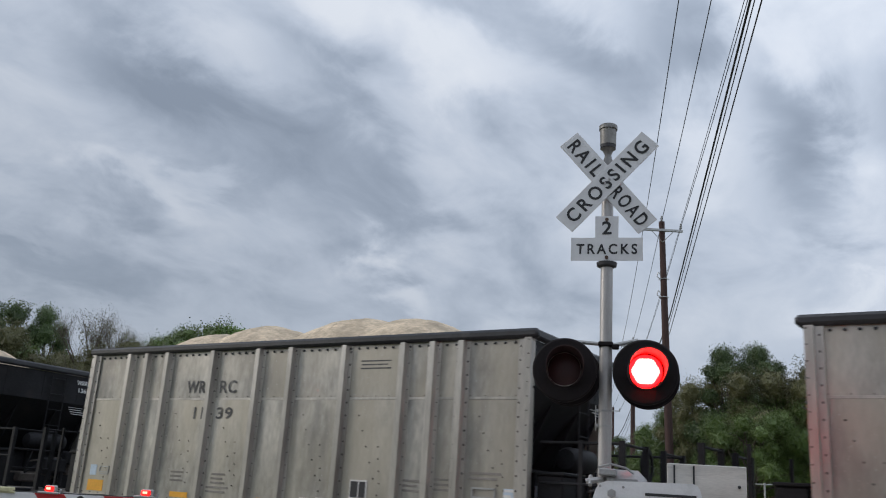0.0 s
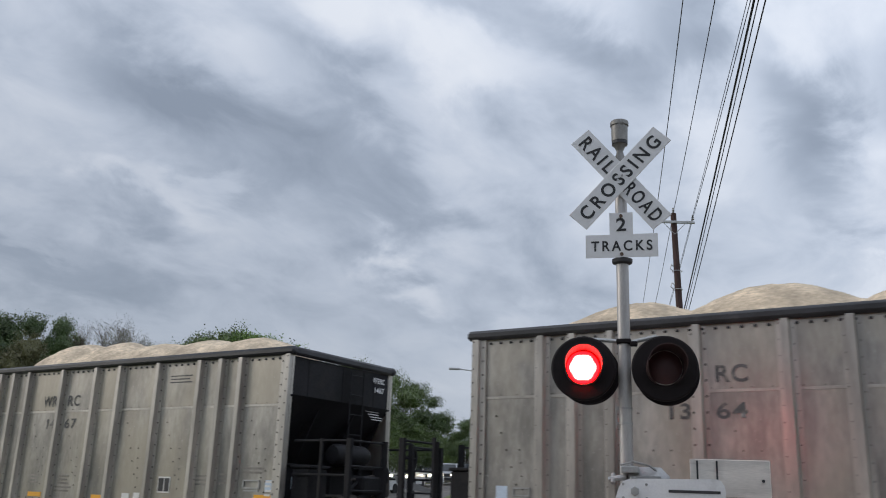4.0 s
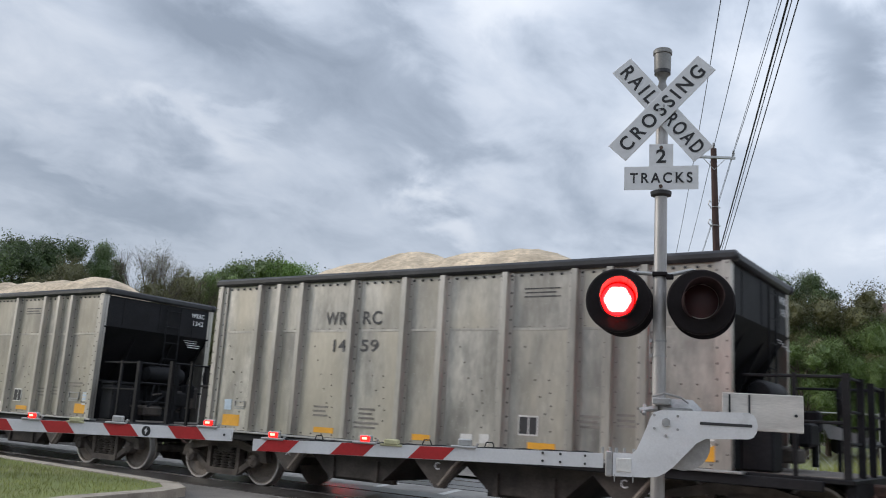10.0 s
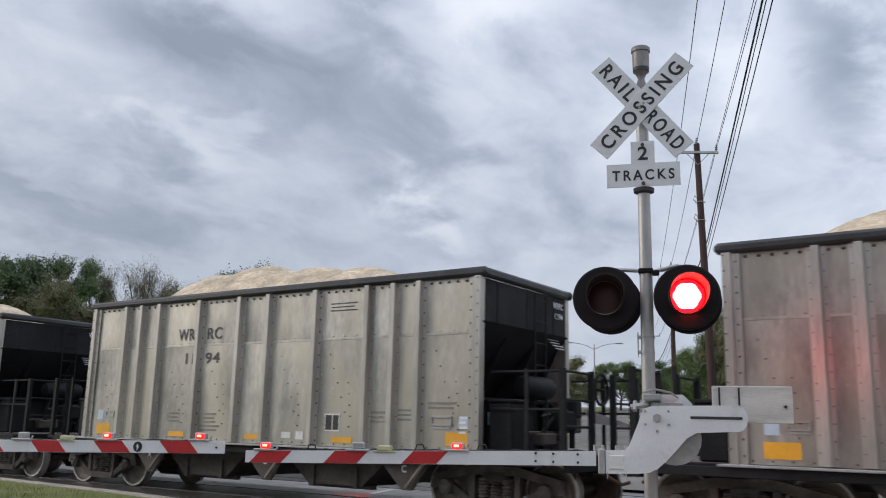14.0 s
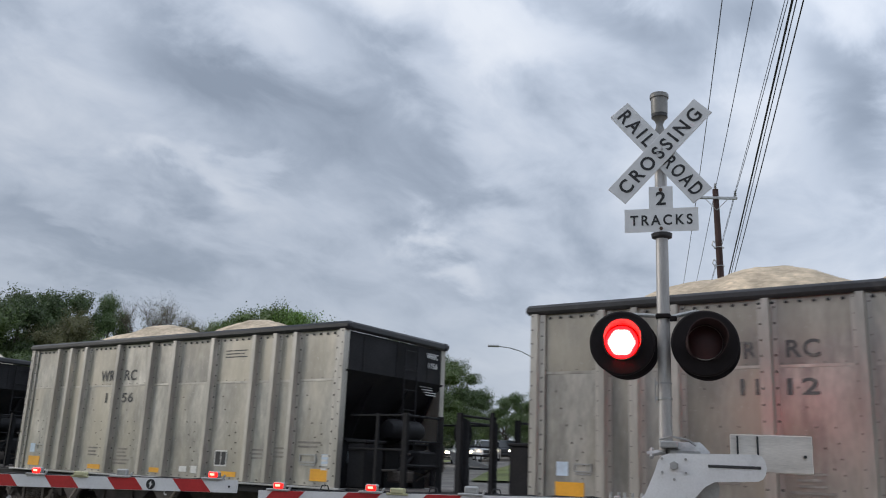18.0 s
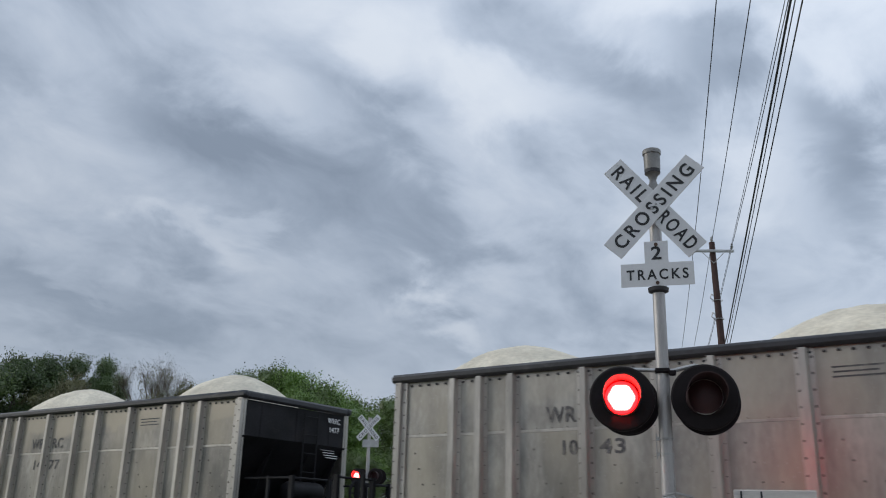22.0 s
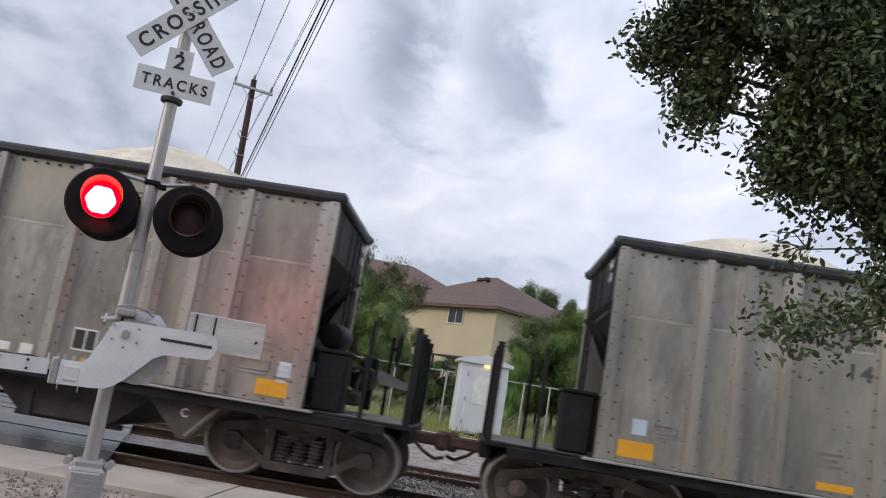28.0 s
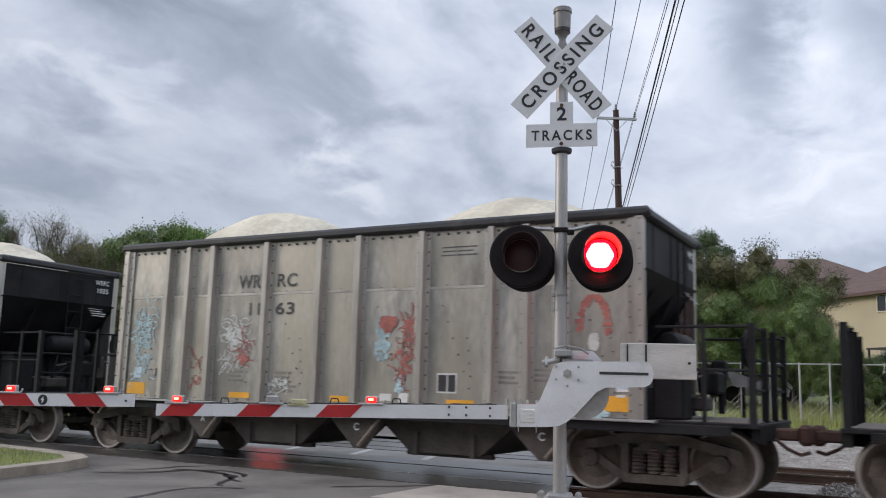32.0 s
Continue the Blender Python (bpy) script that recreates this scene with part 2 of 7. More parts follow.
def word(text, width, height, mat):
    """A flat mesh of a word in the plane y = 0, centred, reading along x, facing -y."""
    me = WORDS[text].copy()
    co = np.zeros(len(me.vertices) * 3)
    me.vertices.foreach_get("co", co)
    co = co.reshape(-1, 3)
    co[:, 0] *= width
    co[:, 2] *= height
    me.vertices.foreach_set("co", co.ravel())
    me.materials.append(mat)
    me.update()
    return me


def spell(text):
    """Makes the flat letters of a word, one unit wide and high."""
    cu = bpy.data.curves.new("word", "FONT")
    cu.body, cu.extrude, cu.align_x = text, 0.0, "CENTER"
    cu.space_character, cu.offset = (1.38 if text in ("RAIL", "ROAD", "CROSSING", "TRACKS") else 1.12), 0.022
    tmp = bpy.data.objects.new("word", cu)
    scene.collection.objects.link(tmp)
    bpy.context.view_layer.update()
    me = bpy.data.meshes.new_from_object(tmp.evaluated_get(bpy.context.evaluated_depsgraph_get()))
    bpy.data.objects.remove(tmp)
    bpy.data.curves.remove(cu)
    co = np.zeros(len(me.vertices) * 3)
    me.vertices.foreach_get("co", co)
    co = co.reshape(-1, 3)
    lo, hi = co.min(0), co.max(0)
    out = np.zeros_like(co)
    out[:, 0] = (co[:, 0] - (lo[0] + hi[0]) / 2) / (hi[0] - lo[0])
    out[:, 2] = (co[:, 1] - (lo[1] + hi[1]) / 2) / (hi[1] - lo[1])
    me.vertices.foreach_set("co", out.ravel())
    me.materials.clear()
    WORDS[text] = me


NUMBERS = ("1062", "1139", "1364", "1467", "1078", "1459", "1342", "1194", "1112", "1156", "1043", "1477", "1470", "1330", "1152", "1163", "1035")
for txt in sorted({"WR", "RC", "WRRC", "RAIL", "ROAD", "CROSSING", "TRACKS", "2", "A", "C"} | {n[:2] for n in NUMBERS} | {n[2:] for n in NUMBERS} | set(NUMBERS)):
    spell(txt)


# ---- materials ----
def material(name, colour, rough=0.6, metal=0.0, var=0.25, scale=3.0, fine=40.0, bump=0.1, streak=None, random_hue=0.0, stain=None, stain_at=(0.5, 0.75), coords="Object", spec=0.5, stain_scale=1.0, dust=None):
    m = bpy.data.materials.new(name)
    m.use_nodes = True
    nt = m.node_tree
    nd, ln = nt.nodes, nt.links
    bs = nd["Principled BSDF"]
    bs.inputs["Roughness"].default_value, bs.inputs["Metallic"].default_value = rough, metal
    bs.inputs["Specular IOR Level"].default_value = spec
    tcn = nd.new("ShaderNodeTexCoord")
    mpn = nd.new("ShaderNodeMapping")
    ln.new(tcn.outputs[coords], mpn.inputs[0])
    if streak:
        mpn.inputs["Scale"].default_value = streak
    info = nd.new("ShaderNodeObjectInfo")
    off = nd.new("ShaderNodeVectorMath")
    off.operation = "SCALE"
    off.inputs[0].default_value = (37.0, 17.0, 53.0)
    ln.new(info.outputs["Random"], off.inputs["Scale"])
    ln.new(off.outputs[0], mpn.inputs["Location"])
    a = nd.new("ShaderNodeTexNoise")
    a.inputs["Scale"].default_value, a.inputs["Detail"].default_value = scale, 5.0
    b = nd.new("ShaderNodeTexNoise")
    b.inputs["Scale"].default_value, b.inputs["Detail"].default_value = fine, 3.0
    ln.new(mpn.outputs[0], a.inputs["Vector"])
    ln.new(mpn.outputs[0], b.inputs["Vector"])
    mr = nd.new("ShaderNodeMapRange")
    mr.inputs[1].default_value, mr.inputs[2].default_value = 0.3, 0.7
    mr.inputs[3].default_value, mr.inputs[4].default_value = 1.0 - var, 1.0 + var
    ln.new(a.outputs[0], mr.inputs[0])
    mr2 = nd.new("ShaderNodeMapRange")
    mr2.inputs[1].default_value, mr2.inputs[2].default_value = 0.3, 0.7
    mr2.inputs[3].default_value, mr2.inputs[4].default_value = 1.0 - var * 0.5, 1.0 + var * 0.5
    ln.new(b.outputs[0], mr2.inputs[0])
    mu = nd.new("ShaderNodeMath")
    mu.operation = "MULTIPLY"
    ln.new(mr.outputs[0], mu.inputs[0])
    ln.new(mr2.outputs[0], mu.inputs[1])
    last = mu.outputs[0]
    if random_hue:
        rr = nd.new("ShaderNodeMapRange")
        rr.inputs[3].default_value, rr.inputs[4].default_value = 1.0 - random_hue, 1.0 + random_hue
        ln.new(info.outputs["Random"], rr.inputs[0])
        m3 = nd.new("ShaderNodeMath")
        m3.operation = "MULTIPLY"
        ln.new(last, m3.inputs[0])
        ln.new(rr.outputs[0], m3.inputs[1])
        last = m3.outputs[0]
    sc = nd.new("ShaderNodeVectorMath")
    sc.operation = "SCALE"
    sc.inputs[0].default_value = colour
    ln.new(last, sc.inputs["Scale"])
    col = sc.outputs[0]
    if stain:
        st = nd.new("ShaderNodeTexNoise")
        st.inputs["Scale"].default_value, st.inputs["Detail"].default_value = stain_scale, 6.0
        st.inputs["Roughness"].default_value = 0.62
        ln.new(mpn.outputs[0], st.inputs["Vector"])
        sr = nd.new("ShaderNodeMapRange")
        sr.inputs[1].default_value, sr.inputs[2].default_value = stain_at
        ln.new(st.outputs[0], sr.inputs[0])
        mx = nd.new("ShaderNodeMix")
        mx.data_type = "RGBA"
        mx.inputs[7].default_value = (*stain, 1)
        ln.new(sr.outputs[0], mx.inputs[0])
        ln.new(col, mx.inputs[6])
        col = mx.outputs[2]
    if dust:
        # dust washed down from the rim in an uneven band, and the car's own tone
        sp = nd.new("ShaderNodeSeparateXYZ")
        ln.new(tcn.outputs["Object"], sp.inputs[0])
        dn = nd.new("ShaderNodeTexNoise")
        dn.inputs["Scale"].default_value, dn.inputs["Detail"].default_value = 1.3, 4.0
        ln.new(tcn.outputs["Object"], dn.inputs["Vector"])
        ad = nd.new("ShaderNodeMath")
        ad.operation = "MULTIPLY_ADD"
        ad.inputs[1].default_value = 0.9
        ln.new(dn.outputs[0], ad.inputs[0])
        ln.new(sp.outputs[2], ad.inputs[2])
        dr = nd.new("ShaderNodeMapRange")
        dr.inputs[1].default_value, dr.inputs[2].default_value = 3.66, 3.86
        ln.new(ad.outputs[0], dr.inputs[0])
        oc = nd.new("ShaderNodeSeparateColor")
        ln.new(info.outputs["Color"], oc.inputs[0])
        md = nd.new("ShaderNodeMath")
        md.operation = "MULTIPLY"
        ln.new(dr.outputs[0], md.inputs[0])
        ln.new(oc.outputs[1], md.inputs[1])
        # broad tan films left by spilled dust
        film = nd.new("ShaderNodeTexNoise")
        film.inputs["Scale"].default_value, film.inputs["Detail"].default_value = 0.45, 4.0
        ln.new(mpn.outputs[0], film.inputs["Vector"])
        fr = nd.new("ShaderNodeMapRange")
        fr.inputs[1].default_value, fr.inputs[2].default_value = 0.46, 0.62
        fr.inputs[4].default_value = 0.65
        ln.new(film.outputs[0], fr.inputs[0])
        most = nd.new("ShaderNodeMath")
        most.operation = "MAXIMUM"
        ln.new(md.outputs[0], most.inputs[0])
        ln.new(fr.outputs[0], most.inputs[1])
        mx2 = nd.new("ShaderNodeMix")
        mx2.data_type = "RGBA"
        mx2.inputs[7].default_value = (*dust, 1)
        ln.new(most.outputs[0], mx2.inputs[0])
        ln.new(col, mx2.inputs[6])
        # small pale scuffs and dark specks
        spk = nd.new("ShaderNodeTexNoise")
        spk.inputs["Scale"].default_value, spk.inputs["Detail"].default_value = 30.0, 2.0
        ln.new(mpn.outputs[0], spk.inputs["Vector"])
        kr = nd.new("ShaderNodeMapRange")
        kr.inputs[1].default_value, kr.inputs[2].default_value = 0.68, 0.76
        ln.new(spk.outputs[0], kr.inputs[0])
        mx3 = nd.new("ShaderNodeMix")
        mx3.data_type = "RGBA"
        mx3.inputs[7].default_value = (0.52, 0.50, 0.46, 1)
        ln.new(kr.outputs[0], mx3.inputs[0])
        ln.new(mx2.outputs[2], mx3.inputs[6])
        tn = nd.new("ShaderNodeVectorMath")
        tn.operation = "SCALE"
        ln.new(mx3.outputs[2], tn.inputs[0])
        ln.new(oc.outputs[0], tn.inputs["Scale"])
        col = tn.outputs[0]
    ln.new(col, bs.inputs["Base Color"])
    if bump:
        bp = nd.new("ShaderNodeBump")
        bp.inputs["Strength"].default_value, bp.inputs["Distance"].default_value = bump, 0.02
        ln.new(b.outputs[0], bp.inputs["Height"])
        ln.new(bp.outputs[0], bs.inputs["Normal"])
    return m


def glow(name, colour, strength):
    m = bpy.data.materials.new(name)
    m.use_nodes = True
    bs = m.node_tree.nodes["Principled BSDF"]
    bs.inputs["Base Color"].default_value = (*colour, 1)
    bs.inputs["Emission Color"].default_value = (*colour, 1)
    bs.inputs["Emission Strength"].default_value = strength
    return m


M_ALU = material("weathered_aluminium", (0.405, 0.385, 0.350), 0.40, 0.66, 0.30, 0.8, 9.0, 0.14, streak=(1.6, 1.6, 0.6), stain=(0.205, 0.198, 0.185), stain_at=(0.46, 0.72), stain_scale=1.1, random_hue=0.15, dust=(0.47, 0.425, 0.345))
M_RIB = material("rib_aluminium", (0.52, 0.49, 0.445), 0.36, 0.65, 0.20, 1.2, 14.0, 0.05, streak=(2.0, 2.0, 0.35), stain=(0.29, 0.27, 0.245), stain_at=(0.48, 0.75))
M_BOLT = material("bolt_steel", (0.14, 0.125, 0.115), 0.55, 0.4, 0.3, 5.0, 40.0, 0.0)
M_CHORD = material("black_top_chord", (0.025, 0.026, 0.03), 0.5, 0.0, 0.35, 1.5, 25.0, 0.15, stain=(0.09, 0.085, 0.08), stain_at=(0.6, 0.85), stain_scale=3.0)
M_BLACK = material("black_car_paint", (0.017, 0.017, 0.019), 0.62, 0.0, 0.4, 1.2, 30.0, 0.08, stain=(0.032, 0.028, 0.026), stain_at=(0.55, 0.85), stain_scale=1.6, spec=0.16)
M_DUSTY = material("dusty_tread_plate", (0.20, 0.175, 0.155), 0.85, 0.0, 0.3, 2.0, 30.0, 0.2, stain=(0.10, 0.085, 0.075), stain_at=(0.5, 0.75), stain_scale=2.0)
M_RUST = material("rusty_coupler", (0.13, 0.072, 0.055), 0.85, 0.1, 0.35, 3.0, 30.0, 0.3, stain=(0.06, 0.045, 0.04), stain_at=(0.5, 0.75), stain_scale=4.0)
M_UNDER = material("grimy_underframe", (0.064, 0.054, 0.047), 0.75, 0.0, 0.45, 2.0, 30.0, 0.25, stain=(0.11, 0.09, 0.075), stain_at=(0.52, 0.8), stain_scale=2.5)
M_TRUCK = material("dusty_truck_casting", (0.092, 0.077, 0.066), 0.8, 0.1, 0.4, 3.0, 35.0, 0.3, stain=(0.17, 0.14, 0.115), stain_at=(0.5, 0.8), stain_scale=3.0)
M_WHEEL = material("dusty_wheel_steel", (0.22, 0.185, 0.155), 0.75, 0.15, 0.3, 2.5, 30.0, 0.15)
M_TREAD = material("bright_wheel_tread", (0.50, 0.47, 0.44), 0.42, 0.7, 0.15, 3.0, 40.0, 0.02)
M_ORANGE = material("reflective_orange", (0.83, 0.40, 0.035), 0.45, 0.0, 0.12, 2.0, 30.0, 0.0, stain=(0.45, 0.25, 0.08), stain_at=(0.62, 0.9), stain_scale=4.0)
M_LETTER = material("worn_dark_lettering", (0.085, 0.083, 0.085), 0.7, 0.0, 0.3, 3.0, 30.0, 0.0, stain=(0.30, 0.28, 0.25), stain_at=(0.52, 0.75), stain_scale=8.0)
M_STENCIL = material("faded_stencil", (0.24, 0.22, 0.20), 0.7, 0.0, 0.3, 3.0, 30.0, 0.0)
M_WHITE_INK = material("white_stencil", (0.68, 0.68, 0.68), 0.6, 0.0, 0.12, 4.0, 30.0, 0.0)
M_LABEL_BLUE = material("pale_blue_label", (0.52, 0.62, 0.72), 0.5, 0.0, 0.12, 4.0, 30.0, 0.0)
M_LABEL_WHITE = material("white_label", (0.72, 0.71, 0.68), 0.55, 0.0, 0.12, 4.0, 30.0, 0.0)
M_DARK = material("dark_print", (0.03, 0.03, 0.033), 0.6, 0.0, 0.2, 5.0, 30.0, 0.0)
M_LOAD = material("crushed_limestone", (0.58, 0.47, 0.34), 0.95, 0.0, 0.36, 2.2, 15.0, 1.0, stain=(0.40, 0.32, 0.23), stain_at=(0.48, 0.72), stain_scale=9.0)
M_LOAD_PALE = material("pale_limestone_sand", (0.62, 0.57, 0.46), 0.95, 0.0, 0.22, 1.5, 15.0, 0.8, stain=(0.52, 0.46, 0.36), stain_at=(0.5, 0.8), stain_scale=5.0)
M_GALV = material("galvanised_steel", (0.40, 0.40, 0.395), 0.45, 0.55, 0.16, 4.0, 50.0, 0.05, stain=(0.30, 0.29, 0.28), stain_at=(0.55, 0.8), stain_scale=5.0)
M_BELL = material("grey_bell_casting", (0.20, 0.195, 0.185), 0.5, 0.3, 0.2, 6.0, 50.0, 0.05)
M_MAST = material("aluminium_mast", (0.41, 0.395, 0.385), 0.45, 0.45, 0.16, 2.0, 50.0, 0.04, streak=(4, 4, 0.5), stain=(0.28, 0.26, 0.25), stain_at=(0.5, 0.8), stain_scale=3.0)
M_SIGN = material("white_sign_sheet", (0.64, 0.645, 0.655), 0.5, 0.0, 0.06, 2.0, 30.0, 0.0, stain=(0.52, 0.51, 0.49), stain_at=(0.6, 0.9), stain_scale=4.0)
M_INK = material("black_sign_ink", (0.015, 0.015, 0.017), 0.55, 0.0, 0.15, 5.0, 40.0, 0.0)
M_LAMP_BLACK = material("matt_black_lamp", (0.010, 0.007, 0.008), 0.75, 0.0, 0.25, 4.0, 40.0, 0.03, spec=0.25)
M_LENS = material("dark_red_lens", (0.040, 0.006, 0.008), 0.45, 0.0, 0.2, 8.0, 60.0, 0.05)
M_HOOD = material("black_visor_paint", (0.040, 0.022, 0.022), 0.6, 0.0, 0.2, 4.0, 40.0, 0.03, spec=0.3)
M_LED = glow("red_signal_light", (1.0, 0.0009, 0.0012), 45.0)
M_LED_CORE = glow("red_signal_core", (1.0, 0.034, 0.030), 42.0)
M_ARMLED = glow("red_gate_light", (1.0, 0.008, 0.006), 3.5)
M_ARMCORE = glow("gate_light_core", (1.0, 0.55, 0.35), 1.6)
M_ARM_WHITE = material("white_arm_sheeting", (0.66, 0.66, 0.665), 0.5, 0.0, 0.08, 2.0, 40.0, 0.0, stain=(0.5, 0.49, 0.47), stain_at=(0.58, 0.85), stain_scale=5.0)
M_ARM_RED = material("red_arm_sheeting", (0.42, 0.02, 0.022), 0.45, 0.0, 0.15, 2.0, 40.0, 0.0)
M_YELLOWED = material("yellowed_box", (0.47, 0.45, 0.27), 0.6, 0.0, 0.15, 5.0, 40.0, 0.03)
M_ELBOW = material("pale_painted_casting", (0.74, 0.74, 0.745), 0.45, 0.1, 0.08, 3.0, 50.0, 0.03, stain=(0.46, 0.45, 0.44), stain_at=(0.58, 0.85), stain_scale=4.0)
M_CWPLATE = material("weathered_pale_plate", (0.66, 0.62, 0.57), 0.6, 0.0, 0.14, 2.0, 30.0, 0.05, streak=(0.6, 1, 4), stain=(0.42, 0.385, 0.35), stain_at=(0.52, 0.78), stain_scale=3.0)
M_ASPHALT = material("worn_asphalt", (0.165, 0.152, 0.139), 0.88, 0.0, 0.30, 0.6, 45.0, 0.6, coords="Object", stain=(0.235, 0.218, 0.195), stain_at=(0.46, 0.72), stain_scale=0.9, spec=0.3)
M_ASPHALT_PALE = material("pale_dusty_asphalt", (0.30, 0.285, 0.265), 0.85, 0.0, 0.2, 0.6, 60.0, 0.3, stain=(0.19, 0.175, 0.165), stain_at=(0.5, 0.75), stain_scale=0.7)
M_KERB = material("dirty_kerb_concrete", (0.36, 0.315, 0.26), 0.9, 0.0, 0.25, 1.5, 40.0, 0.3, stain=(0.16, 0.135, 0.11), stain_at=(0.5, 0.75), stain_scale=2.0)
M_TAR = material("black_tar", (0.018, 0.018, 0.02), 0.45, 0.0, 0.2, 4.0, 40.0, 0.1)
M_CONC = material("pale_concrete", (0.42, 0.38, 0.335), 0.85, 0.0, 0.17, 1.0, 50.0, 0.2, stain=(0.27, 0.24, 0.21), stain_at=(0.5, 0.78), stain_scale=1.2)
M_RUBBER = material("dark_crossing_panel", (0.068, 0.060, 0.055), 0.28, 0.0, 0.35, 0.8, 40.0, 0.25, stain=(0.085, 0.075, 0.07), stain_at=(0.5, 0.8), stain_scale=1.5)
M_RAIL = material("rusty_rail", (0.12, 0.075, 0.055), 0.7, 0.3, 0.3, 2.0, 40.0, 0.2)
M_RAILTOP = material("polished_rail_head", (0.55, 0.55, 0.56), 0.22, 0.9, 0.1, 2.0, 40.0, 0.02)
M_TIE = material("weathered_tie", (0.10, 0.08, 0.065), 0.9, 0.0, 0.3, 3.0, 30.0, 0.4)
M_BALLAST = material("grey_ballast", (0.30, 0.275, 0.25), 0.95, 0.0, 0.35, 3.0, 22.0, 1.0, stain=(0.12, 0.10, 0.09), stain_at=(0.45, 0.7), stain_scale=14.0)
M_GRAVEL = material("brown_gravel", (0.36, 0.305, 0.26), 0.95, 0.0, 0.35, 2.0, 30.0, 1.0, stain=(0.18, 0.145, 0.12), stain_at=(0.45, 0.7), stain_scale=18.0)
M_GROUND = material("dry_grass_ground", (0.13, 0.155, 0.045), 0.95, 0.0, 0.35, 0.3, 12.0, 0.8, stain=(0.20, 0.18, 0.085), stain_at=(0.50, 0.78), stain_scale=0.4)
M_GRASS = material("grass_blades", (0.245, 0.262, 0.078), 0.85, 0.0, 0.3, 1.5, 10.0, 0.0)
M_POLE = material("brown_creosote_pole", (0.055, 0.029, 0.025), 0.85, 0.0, 0.3, 2.0, 25.0, 0.3, streak=(3, 3, 0.3))
M_WIRE = material("black_wire", (0.018, 0.018, 0.02), 0.6, 0.0, 0.1, 2.0, 20.0, 0.0)
M_BARK = material("grey_brown_bark", (0.085, 0.068, 0.055), 0.9, 0.0, 0.3, 4.0, 30.0, 0.5, streak=(2, 2, 0.5))
M_STUCCO = material("yellow_stucco", (0.50, 0.43, 0.30), 0.9, 0.0, 0.07, 0.6, 30.0, 0.1)
M_ROOF = material("brown_shingles", (0.125, 0.082, 0.072), 0.9, 0.0, 0.2, 1.5, 20.0, 0.4, streak=(1, 1, 5))
M_TRIM = material("cream_trim", (0.62, 0.58, 0.48), 0.7, 0.0, 0.06, 2.0, 20.0, 0.0)
M_GLASS = material("dark_window_glass", (0.03, 0.035, 0.04), 0.08, 0.0, 0.1, 2.0, 20.0, 0.0)
M_CABINET = material("white_metal_cabinet", (0.66, 0.685, 0.70), 0.45, 0.15, 0.06, 1.0, 30.0, 0.02, stain=(0.52, 0.53, 0.53), stain_at=(0.6, 0.9))
M_CARWHITE = material("white_car_paint", (0.70, 0.71, 0.72), 0.25, 0.0, 0.03, 1.0, 20.0, 0.0)
M_CARSILVER = material("silver_car_paint", (0.42, 0.43, 0.45), 0.3, 0.3, 0.04, 1.0, 20.0, 0.0)
M_CARDARK = material("dark_car_paint", (0.03, 0.033, 0.04), 0.25, 0.0, 0.05, 1.0, 20.0, 0.0)
M_TYRE = material("tyre_rubber", (0.02, 0.02, 0.02), 0.85, 0.0, 0.15, 5.0, 40.0, 0.1)
M_HEAD = glow("headlight_glow", (1.0, 0.86, 0.62), 14.0)
M_DOORLAMP = glow("warm_door_lamp", (1.0, 0.72, 0.25), 1.6)
M_FARLED = glow("far_red_light", (1.0, 0.05, 0.05), 12.0)
M_GRAF_BLUE = material("pale_blue_spray", (0.42, 0.56, 0.60), 0.7, 0.0, 0.3, 3.0, 20.0, 0.0)
M_GRAF_RED = material("dull_red_spray", (0.36, 0.12, 0.10), 0.7, 0.0, 0.35, 3.0, 20.0, 0.0)
M_GRAF_WHITE = material("white_spray", (0.58, 0.59, 0.57), 0.7, 0.0, 0.2, 3.0, 20.0, 0.0)
M_FENCE = material("fence_red_wood", (0.20, 0.075, 0.055), 0.85, 0.0, 0.2, 2.0, 20.0, 0.1)
M_LINE = material("road_paint", (0.55, 0.55, 0.53), 0.7, 0.0, 0.15, 2.0, 30.0, 0.05)


def leaf_material(name, colour, dark):
    m = bpy.data.materials.new(name)
    m.use_nodes = True
    nd, ln = m.node_tree.nodes, m.node_tree.links
    bs = nd["Principled BSDF"]
    bs.inputs["Roughness"].default_value = 0.5
    geo = nd.new("ShaderNodeNewGeometry")
    mx = nd.new("ShaderNodeMix")
    mx.data_type = "RGBA"
    mx.inputs[6].default_value, mx.inputs[7].default_value = (*dark, 1), (*colour, 1)
    ev = nd.new("ShaderNodeMapRange")
    ev.inputs[3].default_value, ev.inputs[4].default_value = 0.2, 0.85
    ln.new(geo.outputs["Random Per Island"], ev.inputs[0])
    ln.new(ev.outputs[0], mx.inputs[0])
    info = nd.new("ShaderNodeObjectInfo")
    rr = nd.new("ShaderNodeMapRange")
    rr.inputs[3].default_value, rr.inputs[4].default_value = 0.75, 1.25
    ln.new(info.outputs["Random"], rr.inputs[0])
    sc = nd.new("ShaderNodeVectorMath")
    sc.operation = "SCALE"
    ln.new(mx.outputs[2], sc.inputs[0])
    ln.new(rr.outputs[0], sc.inputs["Scale"])
    ln.new(sc.outputs[0], bs.inputs["Base Color"])
    bs.inputs["Subsurface Weight"].default_value = 0.0
    return m


